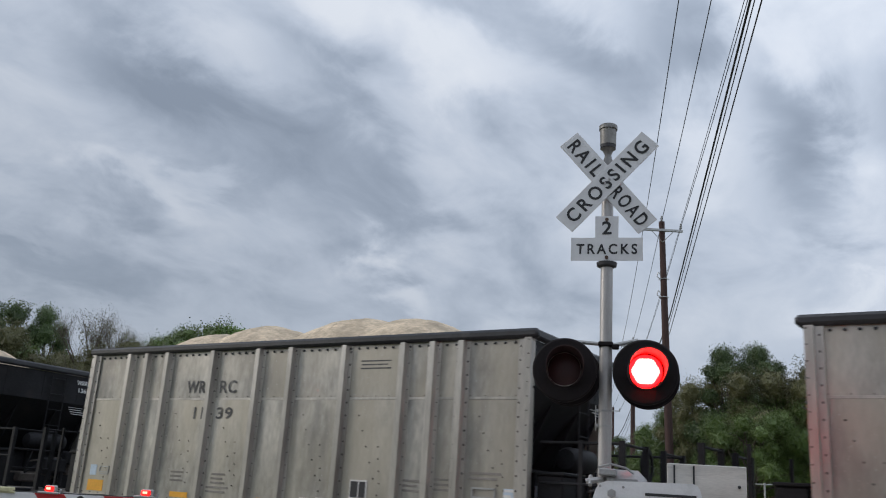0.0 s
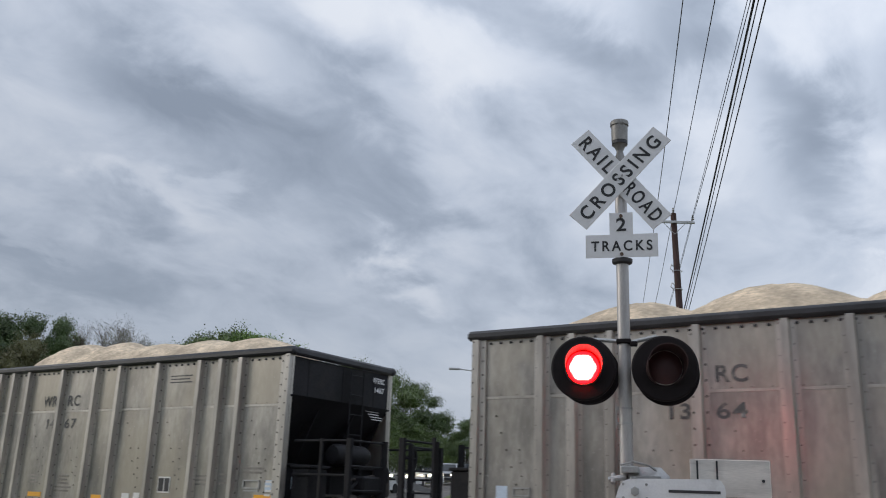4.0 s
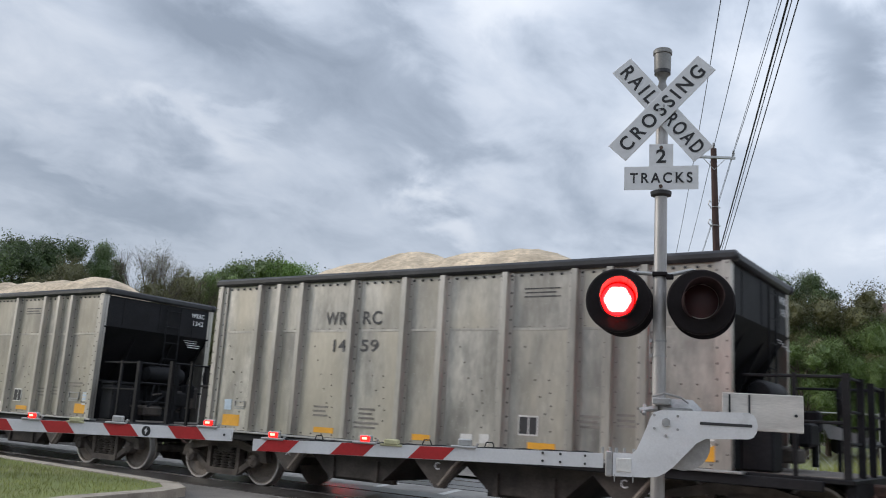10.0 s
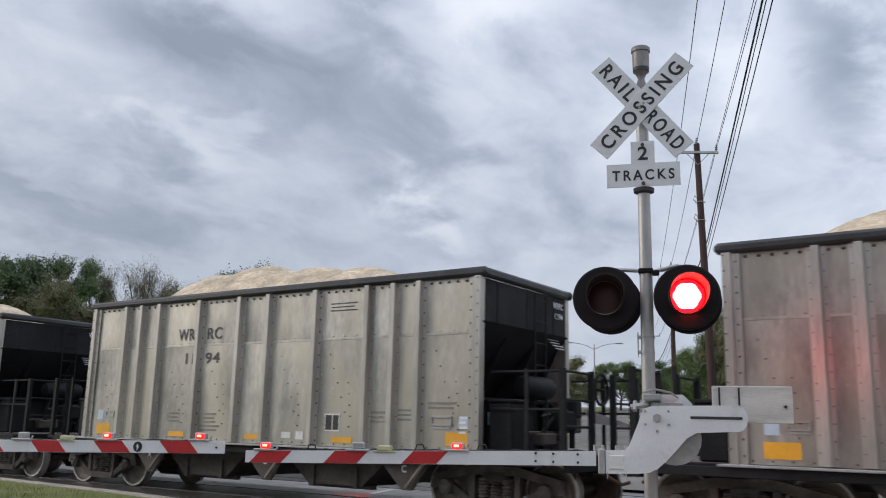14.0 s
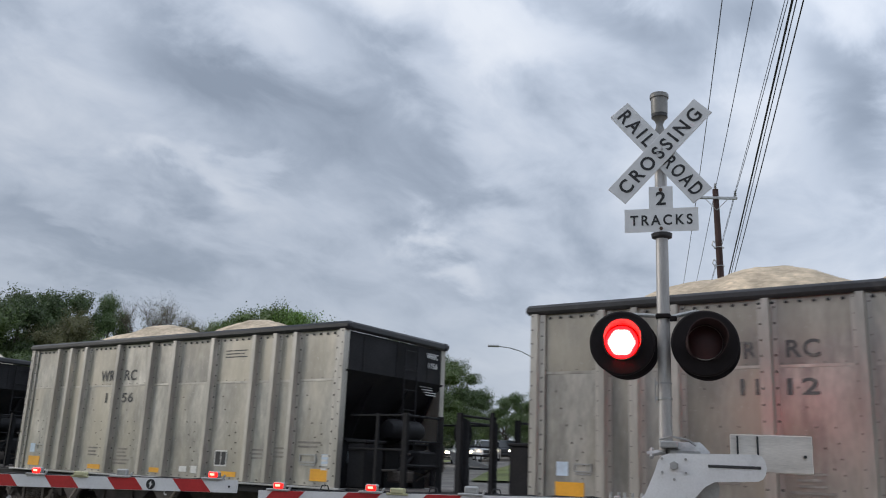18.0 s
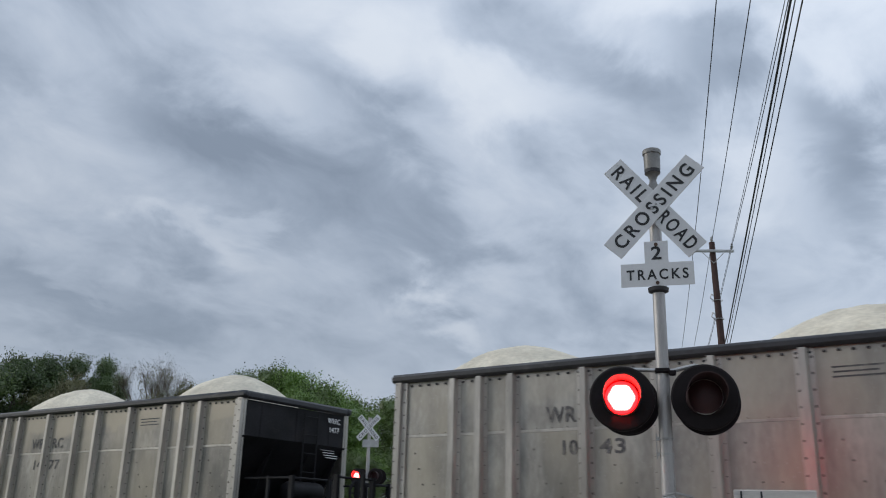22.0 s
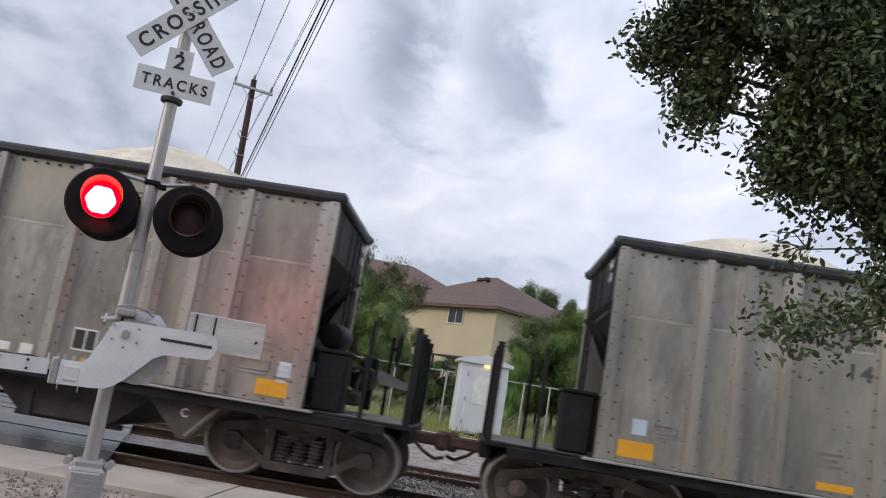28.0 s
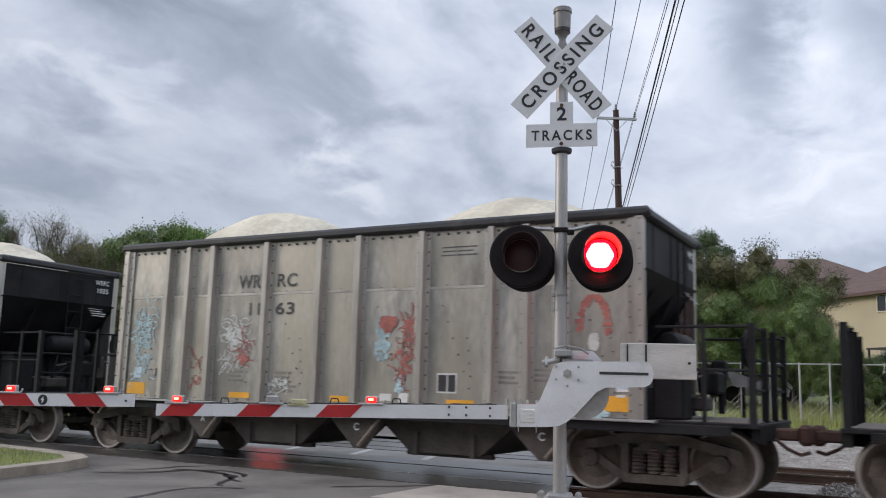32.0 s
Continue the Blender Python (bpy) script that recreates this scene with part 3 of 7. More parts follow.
M_LEAF_DARK = leaf_material("dark_oak_leaf", (0.092, 0.140, 0.042), (0.028, 0.050, 0.016))
M_LEAF_MID = leaf_material("green_leaf", (0.128, 0.190, 0.042), (0.044, 0.074, 0.018))
M_LEAF_BRIGHT = leaf_material("fresh_green_leaf", (0.165, 0.270, 0.050), (0.060, 0.112, 0.024))
M_LEAF_OLIVE = leaf_material("olive_leaf", (0.165, 0.158, 0.058), (0.060, 0.062, 0.025))
M_LEAF_NEAR = leaf_material("near_oak_leaf", (0.125, 0.180, 0.070), (0.030, 0.052, 0.020))

# ---- ground, road and tracks ----
def stones(n, seed, spot, r0, r1):
    """Many small eight-sided stones; spot(rng) gives a place."""
    rng = random.Random(seed)
    co, fa = [], []
    shape = ((1, 0, 0), (0, 1, 0), (-1, 0, 0), (0, -1, 0), (0, 0, 0.75), (0, 0, -0.75))
    tri = ((0, 1, 4), (1, 2, 4), (2, 3, 4), (3, 0, 4), (1, 0, 5), (2, 1, 5), (3, 2, 5), (0, 3, 5))
    for k in range(n):
        p, r = spot(rng), rng.uniform(r0, r1)
        q = Euler((rng.random() * 6, rng.random() * 6, rng.random() * 6)).to_matrix()
        i = len(co)
        for x, y, z in shape:
            v = q @ Vector((x * rng.uniform(0.7, 1.2), y * rng.uniform(0.7, 1.1), z))
            co.append((p.x + v.x * r, p.y + v.y * r, p.z + v.z * r))
        fa += [(a + i, b + i, c + i) for a, b, c in tri]
    me = bpy.data.meshes.new("stones")
    me.from_pydata(co, [], fa)
    return me


def sheet(name, pts, mat, z0, z1, label, category):
    """A slab with an outline in the plan, from z0 up to z1."""
    bm = bm_new()
    a = [bm.verts.new((p[0], p[1], z1)) for p in pts]
    b = [bm.verts.new((p[0], p[1], z0)) for p in pts]
    bm.faces.new(a)
    for k in range(len(pts)):
        k2 = (k + 1) % len(pts)
        bm.faces.new((a[k], b[k], b[k2], a[k2]))
    return solo(name, bm, mat, label, category, "structure")


def ground_z(s, d):
    """Height of the open ground in the track frame."""
    if d < 20.5:
        return -0.36
    return -0.36 + 0.68 * min(1.0, (d - 20.5) / 5.0) + 0.043 * min(100.0, max(0.0, d - 28.0))


def build_ground():
    bm = bm_new()
    ss = [-2500, -600, -200, -100, -60, -40, -30, -20, -10, 0, 10, 20, 30, 45, 70, 120, 300, 900, 2500]
    dd = [-2500, -600, -150, -50, -20, -8, 0, 6, 10, 16, 20.5, 22, 24, 25.5, 30, 40, 60, 90, 150, 400, 2500]
    grid = [[bm.verts.new(T(s, d, ground_z(s, d))) for s in ss] for d in dd]
    for i in range(len(dd) - 1):
        for j in range(len(ss) - 1):
            bm.faces.new((grid[i][j], grid[i][j + 1], grid[i + 1][j + 1], grid[i + 1][j]))
    solo("ground", bm, M_GROUND, "rough grassy ground with dry patches", "ground", "structure", smooth=True)


def road_point(r, f):
    c, s = math.cos(radians(ROAD_TURN)), math.sin(radians(ROAD_TURN))
    return (c * r - s * f, s * r + c * f)


ROAD_Z = -0.18


def build_road():
    # near approach up to the crossing, cut along the track
    def edge(r, d):
        # point on the road line r at track distance d
        p0, p1 = Vector(road_point(r, 0)), Vector(road_point(r, 10))
        n = Vector((math.sin(radians(31.25)), math.cos(radians(31.25))))
        k = (d - p0.dot(n)) / (p1 - p0).dot(n)
        q = p0 + (p1 - p0) * k
        return (q.x, q.y)
    sheet("road", [road_point(-1.9, -60), edge(-1.9, 11.35), edge(-30, 11.35), road_point(-30, -60)], M_ASPHALT, -0.6, ROAD_Z, "worn grey asphalt road with tar-filled cracks", "road")
    # crossing surface between and beside the rails
    for k, (d0, d1, mat) in enumerate(((11.35, 12.42, M_RUBBER), (12.60, 13.84, M_RUBBER), (14.02, 14.9, M_RUBBER), (14.9, 16.6, M_ASPHALT_PALE), (16.6, 17.4, M_RUBBER), (17.58, 18.82, M_RUBBER), (19.0, 19.9, M_RUBBER))):
        a, b = T(-46, d0), T(-46, d1)
        e, f2 = edge(-0.4, d0), edge(-0.4, d1)
        sheet("crossing_panel", [a[:2], e, f2, b[:2]], mat, -0.6, ROAD_Z + (0.012 if mat is M_RUBBER else 0.0), "dark grimy crossing panel between the rails", "road surface")
    # far side road, rising a little and bending away
    centre = ((34, 0.4), (42, 0.6), (50, 1.0), (57, 1.6), (64, 2.4), (71, 3.4), (79, 5.0), (88, 7.0), (98, 9.4), (110, 12.2), (125, 15.5), (145, 20.0))

    def road_row(off0, off1, lift):
        rows = [(T(-21.5 + (18.7 / 17) * (off0 + 8.5), 20.0), T(-21.5 + (18.7 / 17) * (off1 + 8.5), 20.0))]
        rows += [(Vector((x + off0, y, 0)), Vector((x + off1, y, 0))) for y, x in centre]
        for pair in rows:
            for p in pair:
                tr = TM.inverted() @ p
                p.z = max(ROAD_Z, ground_z(tr.x, tr.y)) + lift
        return rows

    def road_strip(rows):
        bm = bm_new()
        last = None
        for p, q in rows:
            pair = [bm.verts.new(p.lerp(q, k / 6)) for k in range(7)]
            if last:
                for k in range(6):
                    bm.faces.new((last[k], last[k + 1], pair[k + 1], pair[k]))
            last = pair
        return bm
    solo("road", road_strip(road_row(-8.5, 8.5, 0.07)), M_ASPHALT, "grey asphalt road bending away beyond the tracks", "road", "structure")
    # painted lines on the far road
    for off in (-7.9, 7.9):
        solo("road_line", road_strip(road_row(off - 0.08, off + 0.08, 0.085)), M_LINE, "faded white line on the far road", "road marking", "structure")
    solo("grass_median", road_strip(road_row(-2.0, 3.0, 0.16)[2:]), M_GROUND, "strip of grass between the lanes of the far road", "grass median", "structure")
    # stop line and edge marks on the crossing
    for r0, r1, d0, d1 in ((-3.4, -3.25, 15.0, 16.5), (-6.6, -6.45, 15.0, 16.5), (-5.0, -4.85, 15.0, 16.5)):
        sheet("road_line", [edge(r0, d0), edge(r1, d0), edge(r1, d1), edge(r0, d1)], M_LINE, ROAD_Z - 0.02, ROAD_Z + 0.004, "faded white line painted across the road", "road marking")
    # tar-filled cracks
    random.seed(5)
    for r0, f0, turn, n in ((-7.2, 12.9, 5, 20), (-6.6, 13.2, 20, 14), (-5.2, 12.6, 75, 14), (-5.0, 11.4, 100, 14), (-3.6, 11.9, 10, 12), (-7.4, 12.3, -12, 10), (-4.6, 11.2, 160, 16)):
        bm = bm_new()
        x, y, a = r0, f0, radians(turn)
        prev = None
        for k in range(n):
            w = 0.034 + 0.018 * random.random()
            px, py = -math.sin(a) * w, math.cos(a) * w
            pair = [bm.verts.new((*road_point(x + px, y + py), ROAD_Z + 0.004)), bm.verts.new((*road_point(x - px, y - py), ROAD_Z + 0.004))]
            if prev:
                bm.faces.new((prev[0], prev[1], pair[1], pair[0]))
            prev = pair
            a += random.uniform(-0.5, 0.5)
            x, y = x + math.cos(a) * 0.17, y + math.sin(a) * 0.17
        solo("tar_seam", bm, M_TAR, "black tar sealing a crack in the asphalt", "tar seam", "structure")
    # concrete strip along the track beside the road, in slabs
    for k in range(7):
        r0 = -6.2 + k * 1.85
        pts = [T(r0, 9.55)[:2], T(r0 + 1.83, 9.55)[:2], T(r0 + 1.83, 11.3)[:2], T(r0, 11.3)[:2]]
        sheet("concrete_slab", pts, M_CONC, -0.6, ROAD_Z + 0.01 + 0.006 * (k % 2), "pale stained concrete slab beside the track", "pavement")
    # gravel apron round the signal
    bm = bm_new()
    n = 40
    rows = []
    for i in range(n + 1):
        row = []
        for j in range(n + 1):
            s, d = -6.6 + 14 * j / n, -4 + 13.52 * i / n
            row.append(bm.verts.new(T(s, d, -0.22 + 0.03 * noise.noise(Vector((s * 0.8, d * 0.8, 0))) + 0.012 * noise.noise(Vector((s * 4, d * 4, 2))))))
        rows.append(row)
    for i in range(n):
        for j in range(n):
            bm.faces.new((rows[i][j], rows[i][j + 1], rows[i + 1][j + 1], rows[i + 1][j]))
    solo("gravel", bm, M_GRAVEL, "brown gravel apron around the signal mast", "gravel", "structure", smooth=True)
    sheet("track_bed", [T(-90, 11.0)[:2], T(90, 11.0)[:2], T(90, 21.6)[:2], T(-90, 21.6)[:2]], M_BALLAST, -0.7, -0.335, "grey crushed stone bed of the two tracks", "track bed")
    # stone shoulder rising from the second track to the concrete edging
    bm = bm_new()
    last = None
    for k in range(32):
        s = -4.0 + 2.0 * k
        row = [bm.verts.new(T(s, d, ground_z(s, d) + 0.03 + 0.02 * noise.noise(Vector((s * 1.3, d * 2.1, 4.0))))) for d in (20.4, 21.4, 22.4, 23.4, 24.0, 24.75)]
        if last:
            for a, b, c, d in zip(last, last[1:], row[1:], row):
                bm.faces.new((a, b, c, d))
        last = row
    solo("ballast", bm, M_BALLAST, "stone shoulder between the second track and the edging", "ballast", "structure")
    # loose stones on the apron
    me = stones(2600, 11, lambda g: T(g.uniform(-4.8, 1.8), g.uniform(6.4, 9.5), -0.205), 0.008, 0.026)
    me.materials.append(M_BALLAST)
    solo("loose_stones", me, M_BALLAST, "small loose stones scattered on the gravel", "stones", "stuff")
    # verge with kerb to the left of the road
    kerb = [road_point(-7.52, 1.90), road_point(-7.77, 7.90), road_point(-7.97, 10.50), road_point(-7.84, 12.10), road_point(-7.97, 13.00), road_point(-8.52, 13.65), road_point(-9.62, 14.20), road_point(-14.22, 16.10), road_point(-26.22, 20.90)]
    inner = [road_point(-7.80, 1.90), road_point(-8.05, 7.90), road_point(-8.26, 10.50), road_point(-8.14, 12.02), road_point(-8.24, 12.78), road_point(-8.70, 13.36), road_point(-9.80, 13.90), road_point(-14.40, 15.78), road_point(-26.40, 20.58)]
    bm = bm_new()
    for a in range(len(kerb) - 1):
        q = [kerb[a], kerb[a + 1], inner[a + 1], inner[a]]
        up = [bm.verts.new((p[0], p[1], -0.035)) for p in q]
        lo = [bm.verts.new((p[0], p[1], -0.5)) for p in q]
        bm.faces.new(up)
        for k in range(4):
            bm.faces.new((up[k], lo[k], lo[(k + 1) % 4], up[(k + 1) % 4]))
    bmesh.ops.remove_doubles(bm, verts=bm.verts[:], dist=0.001)
    solo("kerb", bm, M_KERB, "dirty concrete kerb round the grass verge", "kerb", "structure")
    vp = inner + [road_point(-40, 20), road_point(-40, 2)]
    sheet("grass_verge", vp, M_GROUND, -0.5, -0.05, "green and straw-coloured grass verge", "grass verge")
    random.seed(9)
    bm = bm_new()
    for k in range(17000):
        r, f = random.uniform(-17, -7.6), random.uniform(9.5, 16.0)
        if f > 13.0 + (-8.3 - r) * 0.43 or r > -8.24 + (0 if f < 12.7 else -0.5):
            continue
        x, y = road_point(r, f)
        h = random.uniform(0.03, 0.09)
        a = random.random() * 6.28
        dx, dy = math.cos(a) * 0.005, math.sin(a) * 0.005
        v = [bm.verts.new((x - dx, y - dy, -0.05)), bm.verts.new((x + dx, y + dy, -0.05)), bm.verts.new((x + random.uniform(-0.04, 0.04), y + random.uniform(-0.04, 0.04), -0.05 + h))]
        bm.faces.new(v)
    solo("grass", bm, M_GRASS, "short uneven grass on the verge", "grass", "stuff")


def build_track(dc, first):
    # ballast bed outside the road
    for s0, s1 in ((-1.5, 260), (-260, -30)):
        bm = bm_new()
        n = 90 if s0 > -2 else 40
        prof = ((-2.6, -0.36), (-1.6, -0.30), (0, -0.30), (1.6, -0.30), (2.6, -0.36))
        rows = []
        for k in range(n + 1):
            s = s0 + (s1 - s0) * (k / n) ** (1.8 if s0 > -2 else 1)
            rows.append([bm.verts.new(T(s, dc + y, z + 0.02 * noise.noise(Vector((s * 2, y * 3, dc))))) for y, z in prof])
        for a, b in zip(rows, rows[1:]):
            for k in range(len(prof) - 1):
                bm.faces.new((a[k], b[k], b[k + 1], a[k + 1]))
        solo("ballast", bm, M_BALLAST, "grey and brown stone ballast under the track", "ballast", "structure")
    for y in (-0.7525, 0.7525):
        ob = thing("rail", TM @ pose(0, dc + y, RAIL_Z), "rusty steel rail with a polished head", "rail", "rails of the track", "structure")
        bm = bm_new()
        prism(bm, [(-0.07, -0.17), (0.07, -0.17), (0.07, -0.155), (0.012, -0.14), (0.012, -0.045), (0.036, -0.035), (0.036, -0.004), (-0.036, -0.004), (-0.036, -0.035), (-0.012, -0.045), (-0.012, -0.14), (-0.07, -0.155)], 560, pose(-280, 0, 0, 0, 0, -90))
        part("rail_body", bm, M_RAIL, ob)
        bm = bm_new()
        box(bm, (0, 0, -0.002), (560, 0.06, 0.004))
        part("rail_head", bm, M_RAILTOP, ob, "polished running surface")
    random.seed(3)
    tie = bm_new()
    bbox(tie, (0, 0, 0), (0.22, 2.6, 0.16), 0.015)
    me = finish(tie, "tie", M_TIE)
    base = thing("track_bed", TM @ pose(0, dc, 0), "weathered wooden ties set in ballast", "track ties", "", "structure")
    for k in range(44):
        part("tie", me, M_TIE, base, m=pose(-1.0 + k * 0.54 + random.uniform(-0.03, 0.03), random.uniform(-0.05, 0.05), -0.385, 0, 0, random.uniform(-1.5, 1.5)))
    # loose ballast stones where the bed shows
    me = stones(6000, 12 + int(dc), lambda g: T(g.uniform(-1.6, 11), dc + g.uniform(-2.4, 2.4), -0.295 + g.uniform(-0.01, 0.03)), 0.02, 0.05)
    me.materials.append(M_BALLAST)
    solo("ballast_stones", me, M_BALLAST, "angular grey ballast stones between the ties", "stones", "stuff")


build_ground()
build_road()
build_track(TRACK_D, True)
build_track(TRACK2_D, False)


# ---- the hopper cars ----
HALF, BOT, TOP = 5.08, 1.03, 3.90
RIBS = (-5.0, -3.89, -3.38, -2.79, -1.55, -0.40, 0.38, 1.57, 2.77, 3.34, 3.87, 4.98)
BOLTED = (-5.0, -1.55, 1.57, 3.87, 4.98)
CAR = {}


def car_meshes():
    """Meshes that all the cars share."""
    # side sheets with a lap seam
    bm = bm_new()
    box(bm, (0, 0, (BOT + 2.90) / 2), (HALF * 2, 0.02, 2.90 - BOT))
    CAR["sheet_low"] = finish(bm, "side_sheet", M_ALU)
    bm = bm_new()
    box(bm, (0, 0, (2.88 + 3.80) / 2), (HALF * 2, 0.02, 3.80 - 2.88))
    CAR["sheet_top"] = finish(bm, "side_sheet", M_ALU)
    for k in range(len(RIBS) - 1):
        x0, x1 = (-HALF if k == 0 else RIBS[k]) , (HALF if k == len(RIBS) - 2 else RIBS[k + 1])
        for nm, z0, z1 in (("low", BOT, 2.90), ("top", 2.88, 3.80)):
            bm = bm_new()
            nz = 7
            rows = []
            for j in range(nz + 1):
                row = []
                for i in range(5):
                    u, v = i / 4, j / nz
                    dent = 0.012 * noise.noise(Vector((k * 3.1 + u * 1.3, v * 1.7 + (0 if nm == "low" else 9), 0.5)))
                    row.append(bm.verts.new((x0 + (x1 - x0) * u, -0.01 + dent * math.sin(math.pi * u) * (0.4 + 0.6 * math.sin(math.pi * v)), z0 + (z1 - z0) * v)))
                rows.append(row)
            for j in range(nz):
                for i in range(4):
                    bm.faces.new((rows[j][i], rows[j][i + 1], rows[j + 1][i + 1], rows[j + 1][i]))
            r = bmesh.ops.extrude_face_region(bm, geom=bm.faces[:])
            bmesh.ops.translate(bm, verts=[e for e in r["geom"] if isinstance(e, bmesh.types.BMVert)], vec=(0, 0.02, 0))
            CAR["panel", k, nm] = finish(bm, "side_panel", M_ALU, True)
    # hat-section rib
    bm = bm_new()
    prof = [(-0.125, 0), (-0.125, -0.014), (-0.056, -0.014), (-0.046, -0.105), (0.046, -0.105), (0.056, -0.014), (0.125, -0.014), (0.125, 0)]
    a = [bm.verts.new((x, y, BOT + 0.01)) for x, y in prof]
    b = [bm.verts.new((x, y, 3.79)) for x, y in prof]
    bm.faces.new(a)
    bm.faces.new(b[::-1])
    for k in range(len(prof)):
        k2 = (k + 1) % len(prof)
        bm.faces.new((a[k], a[k2], b[k2], b[k]))
    CAR["rib"] = finish(bm, "rib", M_RIB)
    # corner post, angled
    bm = bm_new()
    prof = [(-0.13, 0), (-0.13, -0.022), (-0.02, -0.022), (-0.02, -0.065), (0.097, -0.065), (0.097, 0.075), (0.075, 0.075), (0.075, 0)]
    a = [bm.verts.new((x, y, BOT - 0.02)) for x, y in prof]
    b = [bm.verts.new((x, y, 3.80)) for x, y in prof]
    bm.faces.new(a)
    bm.faces.new(b[::-1])
    for k in range(len(prof)):
        k2 = (k + 1) % len(prof)
        bm.faces.new((a[k], a[k2], b[k2], b[k]))
    CAR["corner"] = finish(bm, "corner_post", M_RIB)
    # bolts of one side
    bm = bm_new()

    def bolt(x, z, y=0.0, r=0.018):
        cyl(bm, (x, y, z), (x, y - 0.012, z), r, r * 0.7, seg=6)
    for x in RIBS:
        for k in range(13):
            z = BOT + 0.10 + k * 0.212
            if x < -4.9 or x > 4.9:
                bolt(x - 0.10 if x > 0 else x + 0.10, z, -0.040, 0.019)
                bolt(x + (0.05 if x > 0 else -0.05), z + 0.09, -0.085, 0.015)
            else:
                bolt(x + 0.092, z, -0.024, 0.020 if x in BOLTED else 0.012)
                bolt(x - 0.092, z + (0.0 if x in BOLTED else 0.07), -0.024, 0.018 if x in BOLTED else 0.010)
    for k in range(40):
        bolt(-4.8 + k * 0.246, BOT + 0.045, -0.010, 0.017)
    for k in range(len(RIBS) - 1):
        x0, x1 = RIBS[k], RIBS[k + 1]
        if x1 - x0 > 0.9:
            for j in range(6):
                bolt(x0 + (x1 - x0) * (0.30 + 0.08 * j) , 2.62 - 0.25 * j, -0.010, 0.016)
                if j > 1:
                    bolt(x0 + (x1 - x0) * (0.62 + 0.02 * j) , 2.50 - 0.19 * j, -0.010, 0.014)
        for j in range(max(2, int((x1 - x0) / 0.26))):
            bolt(x0 + 0.16 + j * 0.26, 2.935, -0.012, 0.010)
    CAR["bolts"] = finish(bm, "bolts", M_BOLT)
    bm = bm_new()
    for k in range(58):
        bbox(bm, (-4.95 + k * 0.1737, -0.02, 3.735), (0.045, 0.03, 0.035), 0.009)
    CAR["studs"] = finish(bm, "rim_studs", M_CHORD)
    # seam lip
    bm = bm_new()
    bbox(bm, (0, 0, 2.895), (HALF * 2 - 0.05, 0.018, 0.045), 0.006)
    CAR["seam"] = finish(bm, "seam_strip", M_RIB)
    # top chord along a side and across an end
    bm = bm_new()
    bbox(bm, (0, 0, 3.865), (HALF * 2 + 0.20, 0.17, 0.15), 0.045)
    CAR["chord"] = finish(bm, "top_chord", M_CHORD, True)
    bm = bm_new()
    bbox(bm, (0, 0, 3.865), (0.15, 3.05, 0.15), 0.04)
    CAR["end_chord"] = finish(bm, "end_chord", M_CHORD, True)
    # side sill: an outward shelf with its lip
    bm = bm_new()
    bbox(bm, (0, 0, BOT - 0.025), (HALF * 2 + 0.30, 0.24, 0.035), 0.008)
    CAR["sill_top"] = finish(bm, "sill_plate", M_GALV)
    bm = bm_new()
    bbox(bm, (0, 0.03, BOT - 0.11), (HALF * 2 + 2.2, 0.12, 0.13), 0.01)
    CAR["sill"] = finish(bm, "side_sill", M_BLACK)
    # end wall top panel and sloping floor sheet
    bm = bm_new()
    box(bm, (0, 0, 3.42), (0.03, 2.98, 0.72))
    for y in (-1.0, 0.0, 1.0):
        box(bm, (0.018, y, 3.42), (0.012, 0.06, 0.70))
    CAR["end_panel"] = finish(bm, "end_panel", M_BLACK)
    bm = bm_new()
    pts = [(0.0, 3.08), (0.03, 3.08), (-1.75, 1.12), (-1.79, 1.12)]
    prism(bm, pts, 2.98, pose(0, -1.49, 0))
    CAR["slope"] = finish(bm, "slope_sheet", M_BLACK)
    # web panels below the slope, cut away at the end
    bm = bm_new()
    prism(bm, [(-1.74, 1.06), (-0.95, 1.06), (-0.42, 2.30), (-0.1, 2.95), (-0.02, 3.08)], 0.03, pose(0, 0, 0))
    CAR["web"] = finish(bm, "end_web", M_BLACK)
    # ladder
    bm = bm_new()
    for x in (-0.2, 0.2):
        cyl(bm, (0, x, 1.1), (0, x, 3.72), 0.016, seg=6)
    for k in range(7):
        cyl(bm, (0, -0.2, 1.35 + k * 0.38), (0, 0.2, 1.35 + k * 0.38), 0.012, seg=6)
    CAR["ladder"] = finish(bm, "ladder", M_BLACK)
    # platform deck, posts and handrails
    bm = bm_new()
    bbox(bm, (0, 0, BOT - 0.04), (1.45, 2.95, 0.06), 0.01)
    box(bm, (0.0, 0, BOT - 0.16), (1.4, 0.75, 0.22))
    box(bm, (0.66, 0, BOT - 0.14), (0.12, 2.7, 0.2))
    CAR["deck"] = finish(bm, "end_platform", M_BLACK)
    bm = bm_new()
    for x in (0,):
        box(bm, (x, 0, 1.66), (0.09, 0.075, 1.3))
    CAR["post"] = finish(bm, "post", M_BLACK)
    bm = bm_new()
    bbox(bm, (0, 0, BOT - 0.004), (1.30, 2.7, 0.012), 0.003)
    CAR["tread_plate"] = finish(bm, "tread_plate", M_DUSTY)
    bm = bm_new()
    bbox(bm, (0, 0, 1.42), (0.42, 0.50, 0.78), 0.03)
    bbox(bm, (0, 0, 1.83), (0.46, 0.54, 0.05), 0.012)
    CAR["gear_box"] = finish(bm, "gear_box", M_BLACK)
    bm = bm_new()
    cyl(bm, (0, -0.5, 0), (0, 0.5, 0), 0.02, seg=6)
    CAR["rail_end"] = finish(bm, "handrail", M_BLACK)
    bm = bm_new()
    cyl(bm, (-0.62, 0, 0), (0.62, 0, 0), 0.02, seg=6)
